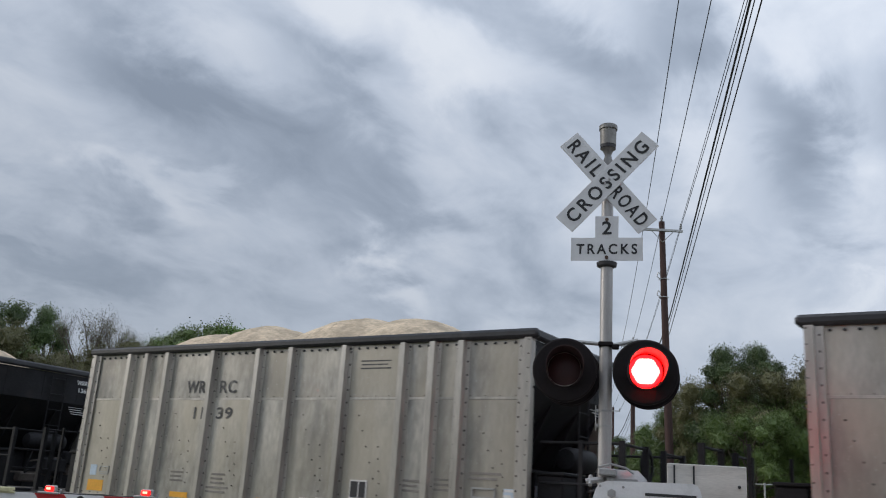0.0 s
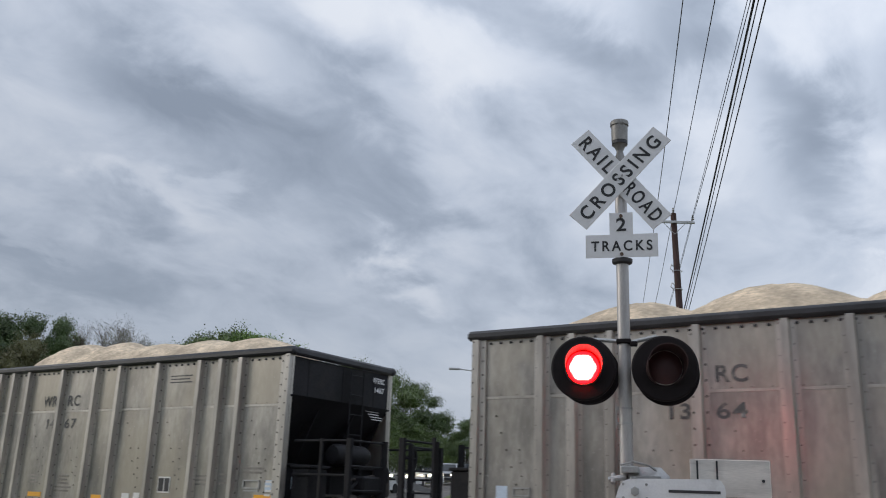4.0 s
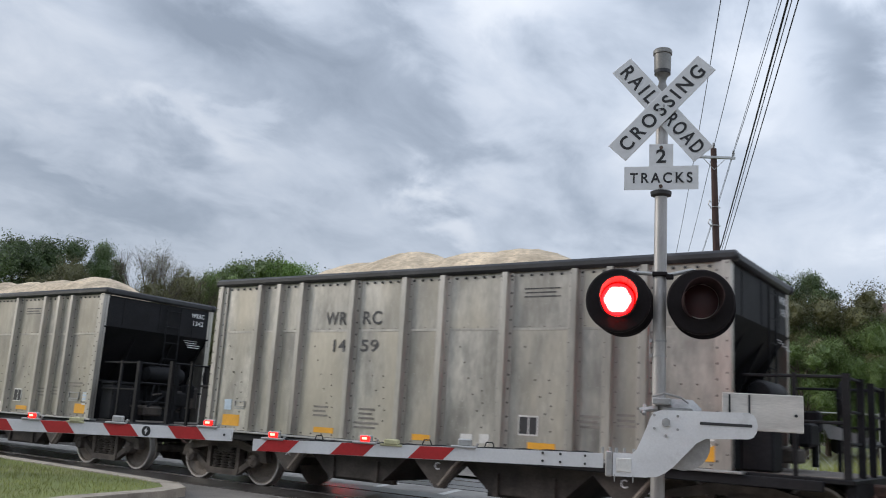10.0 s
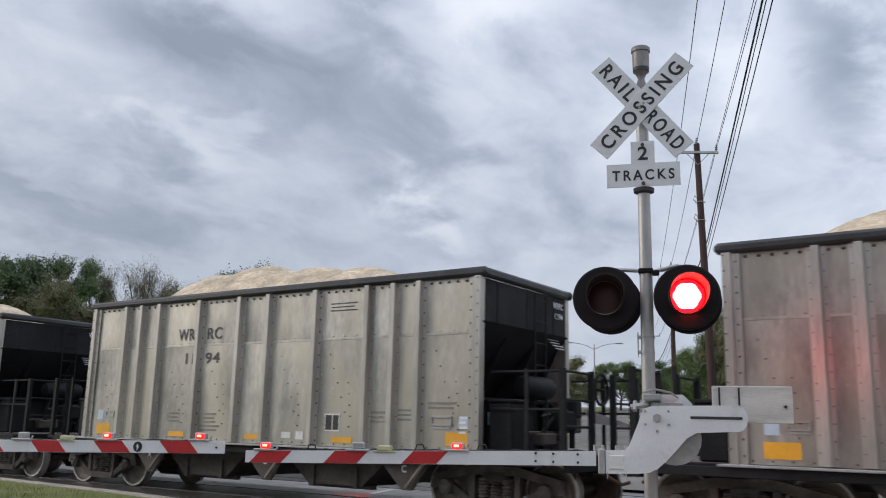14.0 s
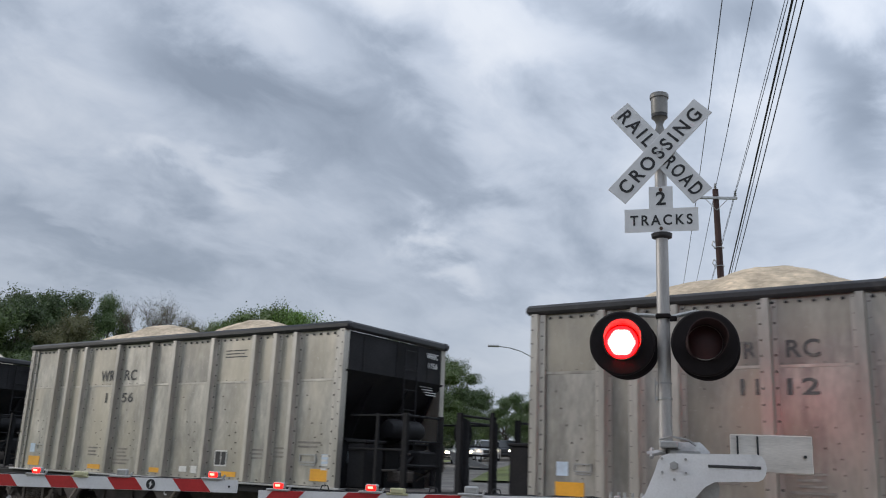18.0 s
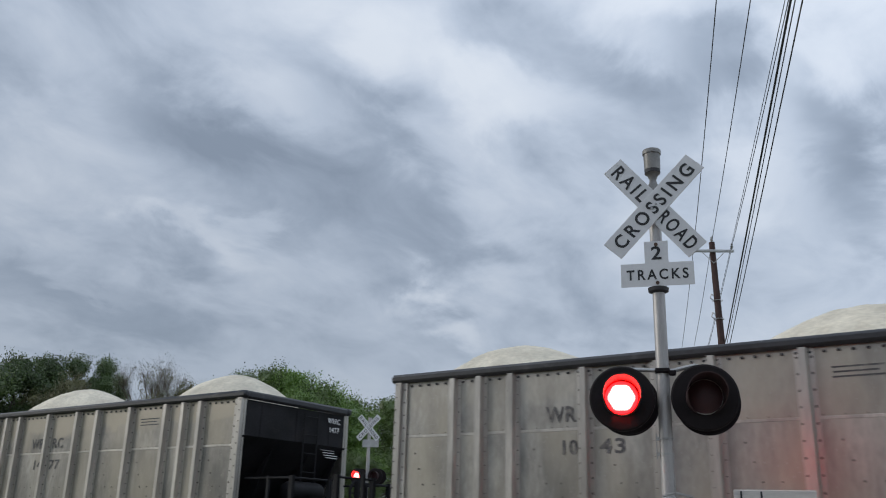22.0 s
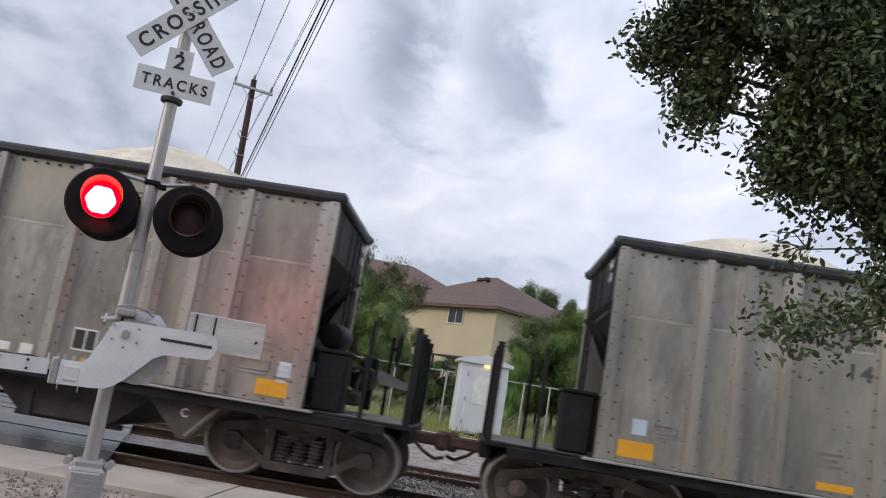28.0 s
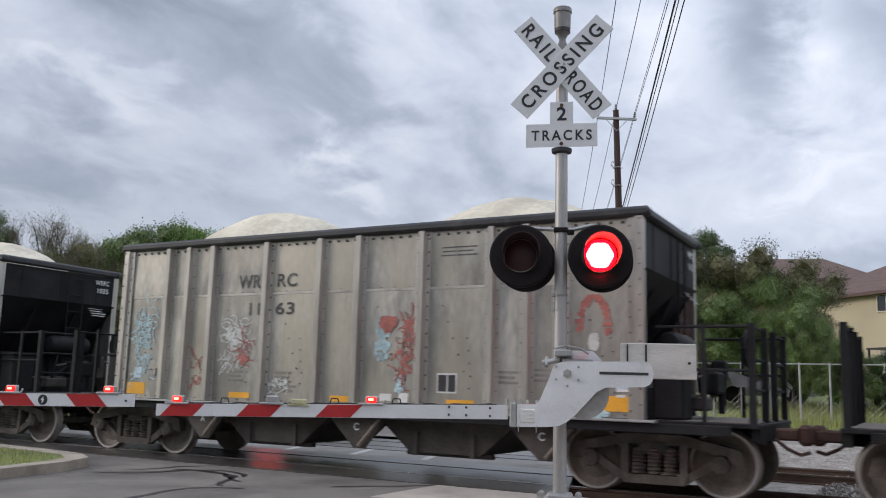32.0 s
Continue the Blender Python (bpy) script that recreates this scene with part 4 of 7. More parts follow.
    CAR["rail_side"] = finish(bm, "handrail", M_BLACK)
    # air reservoir, brake cylinder and levers on the platform
    bm = bm_new()
    lathe(bm, [(0, -0.55), (0.16, -0.5), (0.2, -0.4), (0.2, 0.4), (0.16, 0.5), (0, 0.55)], 16, pose(0, 0, 2.10, 90))
    CAR["reservoir"] = finish(bm, "air_reservoir", M_BLACK, True)
    bm = bm_new()
    bbox(bm, (0, 0, 1.55), (0.3, 0.62, 0.34), 0.04)
    bbox(bm, (0.05, 0.35, 1.75), (0.22, 0.25, 0.3), 0.03)
    cyl(bm, (0, -0.3, 1.6), (0, -0.7, 1.35), 0.03, seg=8)
    cyl(bm, (0.1, 0.2, 1.4), (0.1, 0.2, 1.1), 0.05, seg=8)
    tube(bm, [(0.05, -0.6, 1.9), (0.1, -0.7, 1.6), (0.05, -0.75, 1.2)], 0.018, 6)
    CAR["valve"] = finish(bm, "brake_valve", M_BLACK)
    bm = bm_new()
    lathe(bm, [(0.29, -0.02), (0.29, 0.02), (0.25, 0.02), (0.25, -0.02), (0.29, -0.02)], 20, pose(0, 0, 2.35, 0, 90))
    for k in range(4):
        a = k * math.pi / 2
        cyl(bm, (0, 0, 2.35), (0, math.cos(a) * 0.26, 2.35 + math.sin(a) * 0.26), 0.012, seg=6)
    cyl(bm, (0, 0, 2.35), (-0.1, 0, 2.35), 0.03, seg=8)
    CAR["handwheel"] = finish(bm, "brake_wheel", M_BLACK)
    # cross wall under the slope, and a sloping step plate
    bm = bm_new()
    box(bm, (0, 0, 1.44), (0.05, 2.86, 0.84))
    CAR["bulkhead"] = finish(bm, "cross_wall", M_BLACK)
    bm = bm_new()
    box(bm, (0.053, 0, 1.875), (0.16, 2.86, 0.03))
    CAR["wall_shelf"] = finish(bm, "wall_shelf", M_BLACK)
    bm = bm_new()
    box(bm, (0.078, 0, 1.44), (0.1, 0.03, 0.8))
    CAR["stiffener"] = finish(bm, "stiffener", M_BLACK)
    bm = bm_new()
    prism(bm, [(-0.42, 0.16), (0.42, -0.12), (0.42, -0.16), (-0.30, -0.10)], 0.03)
    CAR["step"] = finish(bm, "step_plate", M_GALV)
    bm = bm_new()
    for y0, y1, z0, z1 in ((-0.9, 0.6, 1.35, 1.25), (-0.3, 1.1, 1.62, 1.72), (0.2, 0.9, 1.18, 1.5)):
        tube(bm, [(0, y0, z0), (0.08, (y0 + y1) / 2, (z0 + z1) / 2 + 0.06), (0, y1, z1)], 0.02, 6)
    bbox(bm, (0.05, 0.75, 1.6), (0.2, 0.3, 0.5), 0.03)
    bbox(bm, (0.05, -0.35, 1.25), (0.25, 0.5, 0.2), 0.03)
    CAR["piping"] = finish(bm, "brake_piping", M_UNDER)
    # centre sill and hopper bottoms
    bm = bm_new()
    box(bm, (0, 0, 0.86), (12.7, 0.36, 0.34))
    CAR["centre_sill"] = finish(bm, "centre_sill", M_UNDER)
    bm = bm_new()
    prism(bm, [(-1.38, 1.0), (1.38, 1.0), (0.62, 0.36), (-0.62, 0.36)], 2.2, pose(0, -1.1, 0))
    box(bm, (0, -0.9, 0.34), (1.5, 0.12, 0.07))
    for x in (-0.5, 0.5):
        box(bm, (x, -1.12, 0.5), (0.08, 0.06, 0.36))
    CAR["hopper"] = finish(bm, "discharge_hopper", M_UNDER)
    # triangular side bracket with its brace
    bm = bm_new()
    prism(bm, [(-0.60, 0.90), (0.55, 0.90), (0.14, 0.38), (-0.06, 0.38)], 0.04, pose(0, 0, 0))
    CAR["bracket"] = finish(bm, "side_bracket", M_UNDER)
    bm = bm_new()
    cyl(bm, (0.46, -0.03, 0.88), (0.06, -0.03, 0.42), 0.03, seg=8)
    CAR["brace"] = finish(bm, "brace", M_WHEEL)
    # coupler with its air hose
    bm = bm_new()
    bbox(bm, (0.12, 0, 0.86), (0.62, 0.18, 0.17), 0.03)
    bbox(bm, (0.38, -0.06, 0.86), (0.20, 0.26, 0.28), 0.05)
    tube(bm, [(0.0, -0.25, 0.80), (0.15, -0.27, 0.68), (0.32, -0.24, 0.60), (0.44, -0.2, 0.64)], 0.025, 6)
    CAR["coupler"] = finish(bm, "coupler", M_RUST)
    # bogie side frame
    bm = bm_new()
    top = [(-1.22, 0.44), (-1.16, 0.66), (-0.86, 0.72), (-0.42, 0.82), (0.42, 0.82), (0.86, 0.72), (1.16, 0.66), (1.22, 0.44), (1.06, 0.44), (0.98, 0.58), (0.80, 0.60), (0.40, 0.68), (-0.40, 0.68), (-0.80, 0.60), (-0.98, 0.58), (-1.06, 0.44)]
    prism(bm, top, 0.14, pose(0, -0.07, 0))
    prism(bm, [(-0.46, 0.70), (-0.36, 0.70), (-0.36, 0.18), (-0.46, 0.20)], 0.14, pose(0, -0.07, 0))
    prism(bm, [(0.36, 0.70), (0.46, 0.70), (0.46, 0.20), (0.36, 0.18)], 0.14, pose(0, -0.07, 0))
    prism(bm, [(-0.46, 0.27), (0.46, 0.27), (0.42, 0.15), (-0.42, 0.15)], 0.16, pose(0, -0.08, 0))
    prism(bm, [(-1.02, 0.52), (-0.92, 0.60), (-0.40, 0.27), (-0.44, 0.17)], 0.12, pose(0, -0.06, 0))
    prism(bm, [(0.92, 0.60), (1.02, 0.52), (0.44, 0.17), (0.40, 0.27)], 0.12, pose(0, -0.06, 0))
    CAR["side_frame"] = finish(bm, "side_frame", M_TRUCK)
    # coil springs
    bm = bm_new()
    prf = [(0.0, 0.27)]
    for k in range(7):
        prf += [(0.066, 0.275 + k * 0.052), (0.095, 0.287 + k * 0.052), (0.095, 0.307 + k * 0.052), (0.066, 0.319 + k * 0.052)]
    lathe(bm, prf + [(0.0, 0.66)], 12)
    CAR["springs"] = finish(bm, "spring", M_TRUCK)
    bm = bm_new()
    bbox(bm, (0, 0, 0.66), (0.42, 2.1, 0.2), 0.03)
    CAR["bolster"] = finish(bm, "bolster", M_UNDER)
    # journal cap
    bm = bm_new()
    lathe(bm, [(0, -0.10), (0.05, -0.10), (0.07, -0.085), (0.115, -0.08), (0.125, -0.06), (0.125, 0.10)], 16, pose(0, 0, 0, -90))
    for k in range(3):
        a = k * 2.094 + 0.5
        cyl(bm, (math.cos(a) * 0.08, -0.075, math.sin(a) * 0.08), (math.cos(a) * 0.08, -0.105, math.sin(a) * 0.08), 0.02, seg=6)
    CAR["journal"] = finish(bm, "journal_cap", M_TRUCK, True)
    # wheel: dished plate, rim and flange; the wheel turns about y
    bm = bm_new()
    lathe(bm, [(0, -0.10), (0.10, -0.10), (0.13, -0.07), (0.15, -0.02), (0.30, 0.02), (0.385, -0.02), (0.395, -0.06), (0.447, -0.06), (0.455, -0.05), (0.457, 0.05), (0.485, 0.07), (0.483, 0.09), (0.45, 0.095), (0.39, 0.09), (0.3, 0.07), (0.15, 0.07), (0, 0.1)], 36, pose(0, 0, 0, -90))
    for k in range(3):
        a = k * 2.094
        cyl(bm, (math.cos(a) * 0.055, -0.10, math.sin(a) * 0.055), (math.cos(a) * 0.055, -0.12, math.sin(a) * 0.055), 0.018, seg=6)
    CAR["wheel"] = finish(bm, "wheel", M_WHEEL, True)
    bm = bm_new()
    lathe(bm, [(0.418, -0.0625), (0.447, -0.0625), (0.4575, -0.052), (0.4605, 0.05), (0.452, 0.055)], 36, pose(0, 0, 0, -90))
    CAR["tread"] = finish(bm, "wheel_tread", M_TREAD, True)
    bm = bm_new()
    cyl(bm, (0, -0.72, 0), (0, 0.72, 0), 0.085, seg=14)
    CAR["axle"] = finish(bm, "axle", M_TRUCK)
    # reflective patches and small marks, each on its plate

    def plate(w, h, mat, nm):
        b = bm_new()
        box(b, (0, 0, 0), (w, 0.006, h))
        return finish(b, nm, mat)
    CAR["orange_big"] = plate(0.46, 0.21, M_ORANGE, "orange_reflector")
    CAR["orange_small"] = plate(0.46, 0.095, M_ORANGE, "orange_reflector")
    CAR["blue"] = plate(0.19, 0.20, M_LABEL_BLUE, "blue_label")
    CAR["whitelab"] = plate(0.34, 0.30, M_LABEL_WHITE, "inspection_stencil")
    CAR["dark1"] = plate(0.145, 0.25, M_DARK, "stencil_block")
    CAR["dark2"] = plate(0.125, 0.25, M_DARK, "stencil_block")
    CAR["white_small"] = plate(0.22, 0.11, M_LABEL_WHITE, "white_label")
    for nm, w, rows, mat in (("stencil", 0.34, 3, M_STENCIL), ("stencil2", 0.62, 3, M_LETTER), ("stencil3", 0.55, 2, M_STENCIL), ("endbars", 0.42, 4, M_GALV), ("labelbars", 0.15, 4, M_LABEL_WHITE)):
        b = bm_new()
        for k in range(rows):
            box(b, ((-0.03 if k % 2 else 0), 0, -k * (0.062 if nm == "stencil2" else 0.075)), (w * (0.86 if k % 2 else 1), 0.004, 0.022 if nm in ("endbars", "stencil2") else 0.035))
        CAR[nm] = finish(b, nm, mat)
    # identity card frame near the end
    b = bm_new()
    for z in (-0.065, 0.065):
        box(b, (0, 0, z), (0.40, 0.02, 0.025))
    for x in (-0.19, 0.19):
        box(b, (x, 0, 0), (0.025, 0.02, 0.14))
    box(b, (0, 0.004, -0.11), (0.36, 0.012, 0.03))
    CAR["cardframe"] = finish(b, "card_holder", M_GALV)


def load_mesh(peaks, mat, seed):
    """The heap in the car: peaks are (x, top, radius)."""
    bm = bm_new()
    nx, ny = 110, 32
    rows = []
    for i in range(nx + 1):
        x = -HALF + 0.06 + (2 * HALF - 0.12) * i / nx
        row = []
        for j in range(ny + 1):
            y = -1.44 + 2.88 * j / ny
            z = 3.55
            for px, top, r in peaks:
                q = math.hypot((x - px) / r, y / 1.62)
                z = max(z, 3.55 + (top - 3.55) * max(0.0, 1 - q ** 1.75))
            z += 0.028 * noise.noise(Vector((x * 2.2, y * 2.2, seed))) + 0.016 * noise.noise(Vector((x * 7, y * 7, seed))) + 0.012 * noise.noise(Vector((x * 19, y * 19, seed)))
            row.append(bm.verts.new((x, y, z)))
        rows.append(row)
    for i in range(nx):
        for j in range(ny):
            bm.faces.new((rows[i][j], rows[i + 1][j], rows[i + 1][j + 1], rows[i][j + 1]))
    return finish(bm, "load", mat, True)


TONE = {-1: (1.0, 0.3), 0: (0.98, 0.2), 1: (1.0, 0.3), 2: (0.86, 0.2), 3: (0.88, 0.5), 4: (1.15, 0.1), 5: (0.95, 0.4), 6: (1.15, 0.2), 7: (0.95, 0.4), 8: (1.12, 0.15), 9: (0.95, 0.3), 10: (0.76, 0.9), 11: (1.12, 0.1), 12: (0.92, 0.5), 13: (1.15, 0.5), 14: (1.0, 0.3), 15: (0.95, 0.5)}


def build_car(idx, number, peaks, pale, graffiti=False):
    car = thing("hopper_car", TM @ pose(0, TRACK_D, RAIL_Z), "open aluminium hopper car with black ends, heaped with %s" % ("pale sand" if pale else "tan gravel"), "freight car", "hopper cars of the train")
    Y = 1.50

    def put(nm, key, m, label="", parent=None):
        ob = part(nm, CAR[key], None, parent or car, label, m=m)
        ob.color = (*TONE[idx], 0.0, 1.0)
        return ob
    for sy, turn in ((-1, 0), (1, 180)):
        M = pose(0, sy * Y, 0, 0, 0, turn)
        if sy < 0:
            for k in range(len(RIBS) - 1):
                for nm in ("low", "top"):
                    put("side_panel", ("panel", k, nm), M)
        else:
            put("side_sheet", "sheet_low", M, "stained bare aluminium sheet")
            put("side_sheet", "sheet_top", M)
        for x in RIBS[1:-1]:
            put("rib", "rib", M @ pose(x, -0.01, 0))
        put("corner_post", "corner", M @ pose(HALF - 0.1, -0.02, 0))
        put("corner_post", "corner", M @ pose(-HALF + 0.1, -0.02, 0) @ Matrix.Diagonal((-1, 1, 1, 1)))
        tagged(put("bolts", "bolts", M), kind="stuff")
        tagged(put("rim_studs", "studs", M), kind="stuff")
        put("seam_strip", "seam", M @ pose(0, -0.006, 0))
        put("top_chord", "chord", pose(0, sy * (Y + 0.02), 0), "dark grey capped rim")
        put("sill_plate", "sill_top", pose(0, sy * (Y + 0.02), 0))
        put("side_sill", "sill", M @ pose(0, -0.04, 0))
        # lettering and marks, on both sides
        L = M @ pose(0, -0.016, 0)
        w1, w2 = number[:2], number[2:]
        for txt, x, z, w, h in (("WR", -1.955, 3.12, 0.50, 0.235), ("RC", -1.12, 3.12, 0.42, 0.235), (w1, -1.83, 2.635, 0.29, 0.215), (w2, -1.14, 2.635, 0.40, 0.215)):
            if txt == "11" or txt == "10":
                x, w = x + 0.02, w * 0.85
            part("lettering", word(txt, w, h, M_LETTER), None, car, m=L @ pose(x, -0.004, z))
        put("orange_reflector", "orange_big", L @ pose(-4.43 if idx < 10 else -4.57, 0, 1.21), "orange reflective patch")
        put("orange_reflector", "orange_big", L @ pose(4.65, 0, 1.22), "orange reflective patch")
        for x in (-2.05, 0.12, 2.27):
            put("orange_reflector", "orange_small", L @ pose(x, 0, 1.15), "orange reflective patch")
        put("blue_label", "blue", L @ pose(4.77, 0, 1.48), "pale blue label")
        tagged(put("label_bars", "labelbars", L @ pose(4.77, -0.005, 1.55)), kind="stuff")
        put("blue_label", "blue", L @ pose(-4.55, 0, 1.50), "pale blue label")
        put("card_holder", "cardframe", L @ pose(4.34, -0.005, 1.50))
        put("card_holder", "cardframe", L @ pose(-4.22, -0.005, 1.52) @ Matrix.Diagonal((0.7, 1, 0.8, 1)))
        lab = put("inspection_stencil", "whitelab", L @ pose(2.04, 0, 1.44), "white-framed black stencil")
        put("stencil_block", "dark1", L @ pose(1.963, -0.004, 1.44))
        put("stencil_block", "dark2", L @ pose(2.123, -0.004, 1.44))
        put("white_label", "white_small", L @ pose(0.95, 0, 1.20), "small white label")
        put("white_label", "white_small", L @ pose(1.28, 0, 1.20) @ Matrix.Diagonal((0.8, 1, 1.3, 1)), "small white label")
        for x, z, k in ((-2.15, 1.55, "stencil"), (-1.1, 1.55, "stencil"), (3.05, 1.62, "stencil"), (3.62, 1.66, "stencil"), (2.2, 3.52, "stencil2"), (4.35, 1.78, "stencil3"), (-1.1, 1.32, "stencil3")):
            put("faded_stencil", k, L @ pose(x, 0, z))
    for sx in (-1, 1):
        E = pose(sx * HALF, 0, 0, 0, 0, 0 if sx > 0 else 180)
        put("end_chord", "end_chord", pose(sx * HALF, 0, 0), "black capped rim")
        put("end_panel", "end_panel", E @ pose(-0.03, 0, 0), "black end panel")
        put("slope_sheet", "slope", E, "black sloping end sheet")
        for y in (-1.44, -0.55, 0.52, 1.40):
            put("end_web", "web", E @ pose(0, y, 0))
        put("ladder", "ladder", E @ pose(0.05, 0.35 * sx, 0))
        put("end_platform", "deck", E @ pose(0.72, 0, 0))
        for y in (-1.42, -0.42, 0.42, 1.42):
            put("post", "post", E @ pose(1.36, y, 0))
        railed = sx > 0 and idx != 12
        put("tread_plate", "tread_plate", E @ pose(0.70, 0, 0), "dusty tread plate")
        put("gear_box", "gear_box", E @ pose(0.26, -1.12 * sx, 0), "grimy black box")
        for y in (-1.42, 1.42):
            put("post", "post", E @ pose(0.75, y, 0) @ Matrix.Diagonal((0.6, 0.6, 1, 1)))
            for z in (2.27, 1.70) if railed else ():
                put("handrail", "rail_side", E @ pose(0.74, y, z))
        for z in (2.27, 1.85, 1.45) if railed else (2.27,):
            for y in (-0.92, 0.92):
                put("handrail", "rail_end", E @ pose(1.36, y, z))
        wallp = put("cross_wall", "bulkhead", E @ pose(-0.30, 0, 0), "black cross wall")
        put("wall_shelf", "wall_shelf", Matrix(), "", wallp)
        for y in (-0.9, 0.0, 0.9):
            put("stiffener", "stiffener", pose(0, y, 0), "", wallp)
        if sx > 0:
            put("brake_piping", "piping", E @ pose(0.42, 0, 0))
            put("step_plate", "step", E @ pose(0.95, 1.15, 1.62, 0, 0, 20), "pale sloping step plate")
            put("blue_label", "blue", E @ pose(0.0, -1.2, 1.55, 0, 0, 90), "pale blue label")
        if sx > 0:
            put("air_reservoir", "reservoir", E @ pose(-0.02, 0.30, 0))
        if sx > 0:
            put("brake_valve", "valve", E @ pose(0.50, 0.25, 0))
            put("brake_wheel", "handwheel", E @ pose(0.9, 1.0, -0.25))
        part("lettering", word("WRRC", 0.40, 0.115, M_WHITE_INK), None, car, m=E @ pose(0.03, 1.08, 3.62, 0, 0, 90))
        part("lettering", word(number, 0.31, 0.115, M_WHITE_INK), None, car, m=E @ pose(0.03, 1.11, 3.43, 0, 0, 90))
        put("end_stencil", "endbars", E @ pose(-0.02, 0.98, 2.99, 0, 0, 90) @ pose(0, 0, 0, -42))
        put("coupler", "coupler", E @ pose(1.45, 0, 0), "rusty coupler with air hose")
        bx = sx * 5.05
        bog = put("bolster", "bolster", pose(bx, 0, 0))
        for sy, turn in ((-1, 0), (1, 180)):
            S2 = pose(0, sy * 0.98, 0, 0, 0, turn)
            put("side_frame", "side_frame", S2, "cast side frame", bog)
            for x in (-0.22, 0.0, 0.22):
                put("spring", "springs", S2 @ pose(x, 0, 0), "", bog)
            for x in (-0.9, 0.9):
                put("journal_cap", "journal", S2 @ pose(x, -0.06, 0.46), "", bog)
        for x in (-0.9, 0.9):
            ws = put("wheel_set", "axle", pose(bx + x, 0, 0.457), "axle with two dusty wheels")
            CAR.setdefault("wheels", []).append((ws, idx, bx + x))
            for sy, turn in ((-1, 0), (1, 180)):
                w = put("wheel", "wheel", pose(0, sy * 0.79, 0, 0, 0, turn), "", ws)
                put("wheel_tread", "tread", pose(0, sy * 0.79, 0, 0, 0, turn), "bright worn tread", ws)
    put("centre_sill", "centre_sill", Matrix())
    for x in (-2.1, 1.3):
        put("discharge_hopper", "hopper", pose(x + 0.5, 0, 0))
    for x in (-2.95, 0.36, 3.55):
        for sy, turn in ((-1, 0), (1, 180)):
            b = put("side_bracket", "bracket", pose(x, sy * 1.38, 0, 0, 0, turn))
            put("brace", "brace", pose(0, -0.02, 0), "", b)
            if sy < 0:
                part("lettering", word("A" if x < 0 else "C", 0.10, 0.12, M_WHITE_INK), None, b, m=pose(-0.02, -0.006, 0.72))
    if graffiti:
        rg = random.Random(21)

        def spray(mat, blots=(), strokes=(), lift=0.0):
            bm = bm_new()
            for cx, cz, w, h, n, r0, r1 in blots:
                for k in range(n):
                    a, q = rg.random() * 6.283, math.sqrt(rg.random())
                    x, z, r = cx + math.cos(a) * q * w / 2, cz + math.sin(a) * q * h / 2, rg.uniform(r0, r1)
                    y = -rg.uniform(0, 0.002)
                    bm.faces.new([bm.verts.new((x + math.cos(b * 0.785) * r * rg.uniform(0.6, 1.3), y, z + math.sin(b * 0.785) * r * rg.uniform(0.6, 1.3))) for b in range(8)])
            for cx, cz, w, h, n, tk in strokes:
                for k in range(n):
                    x, z = cx + rg.uniform(-w, w) / 2, cz + rg.uniform(-h, h) / 2
                    a, curl, prev = rg.random() * 6.283, rg.uniform(-0.9, 0.9), None
                    y = -rg.uniform(0, 0.003)
                    for q in range(9):
                        t2 = tk * rg.uniform(0.5, 1.2)
                        px, pz = -math.sin(a) * t2 / 2, math.cos(a) * t2 / 2
                        pair = (bm.verts.new((x + px, y, z + pz)), bm.verts.new((x - px, y, z - pz)))
                        if prev:
                            bm.faces.new((prev[0], prev[1], pair[1], pair[0]))
                        prev = pair
                        x, z, a = x + math.cos(a) * 0.035, z + math.sin(a) * 0.035, a + curl * 0.6
            tagged(part("graffiti", bm, mat, car, "faded sprayed scrawl", m=pose(0, -Y - 0.018 - lift, 0)), kind="stuff")
        # white face with a red mouth
        spray(M_GRAF_WHITE, [(-2.2, 2.2, 0.5, 0.3, 40, 0.012, 0.035)], [(-2.2, 2.05, 0.5, 0.7, 60, 0.022)])
        spray(M_GRAF_RED, [(-2.0, 1.78, 0.22, 0.16, 24, 0.015, 0.04)], [(-2.02, 1.95, 0.2, 0.4, 16, 0.018)], 0.004)
        # pale blue column
        spray(M_GRAF_BLUE, [(-4.45, 2.1, 0.34, 1.3, 70, 0.012, 0.045)], [(-4.45, 2.1, 0.45, 1.5, 60, 0.026)])
        # red heart and figure over pale blue
        spray(M_GRAF_BLUE, [(0.86, 2.0, 0.28, 0.5, 60, 0.015, 0.045), (1.2, 1.45, 0.2, 0.35, 30, 0.012, 0.04), (0.8, 2.3, 0.15, 0.4, 30, 0.01, 0.03)])
        spray(M_GRAF_RED, [(0.90, 2.38, 0.17, 0.14, 40, 0.03, 0.05), (1.02, 2.38, 0.17, 0.14, 40, 0.03, 0.05), (0.97, 2.30, 0.16, 0.16, 40, 0.025, 0.045)], [(1.33, 2.05, 0.26, 0.75, 34, 0.024), (1.25, 1.6, 0.1, 0.4, 12, 0.02)], 0.004)
        # red arch with a white spot, blue smears
        arch = [(4.35 + 0.2 * math.cos(a), 2.32 + 0.36 * math.sin(a), 0.09, 0.09, 7, 0.015, 0.04) for a in [k * 0.26 - 0.3 for k in range(15)]]
        spray(M_GRAF_RED, arch)
        spray(M_GRAF_WHITE, [(4.36, 2.06, 0.16, 0.2, 40, 0.02, 0.045)], (), 0.003)
        spray(M_GRAF_BLUE, [(4.2, 1.5, 0.3, 0.26, 50, 0.012, 0.04), (4.3, 1.07, 0.55, 0.08, 40, 0.02, 0.04), (4.1, 1.3, 0.12, 0.3, 30, 0.012, 0.03)])
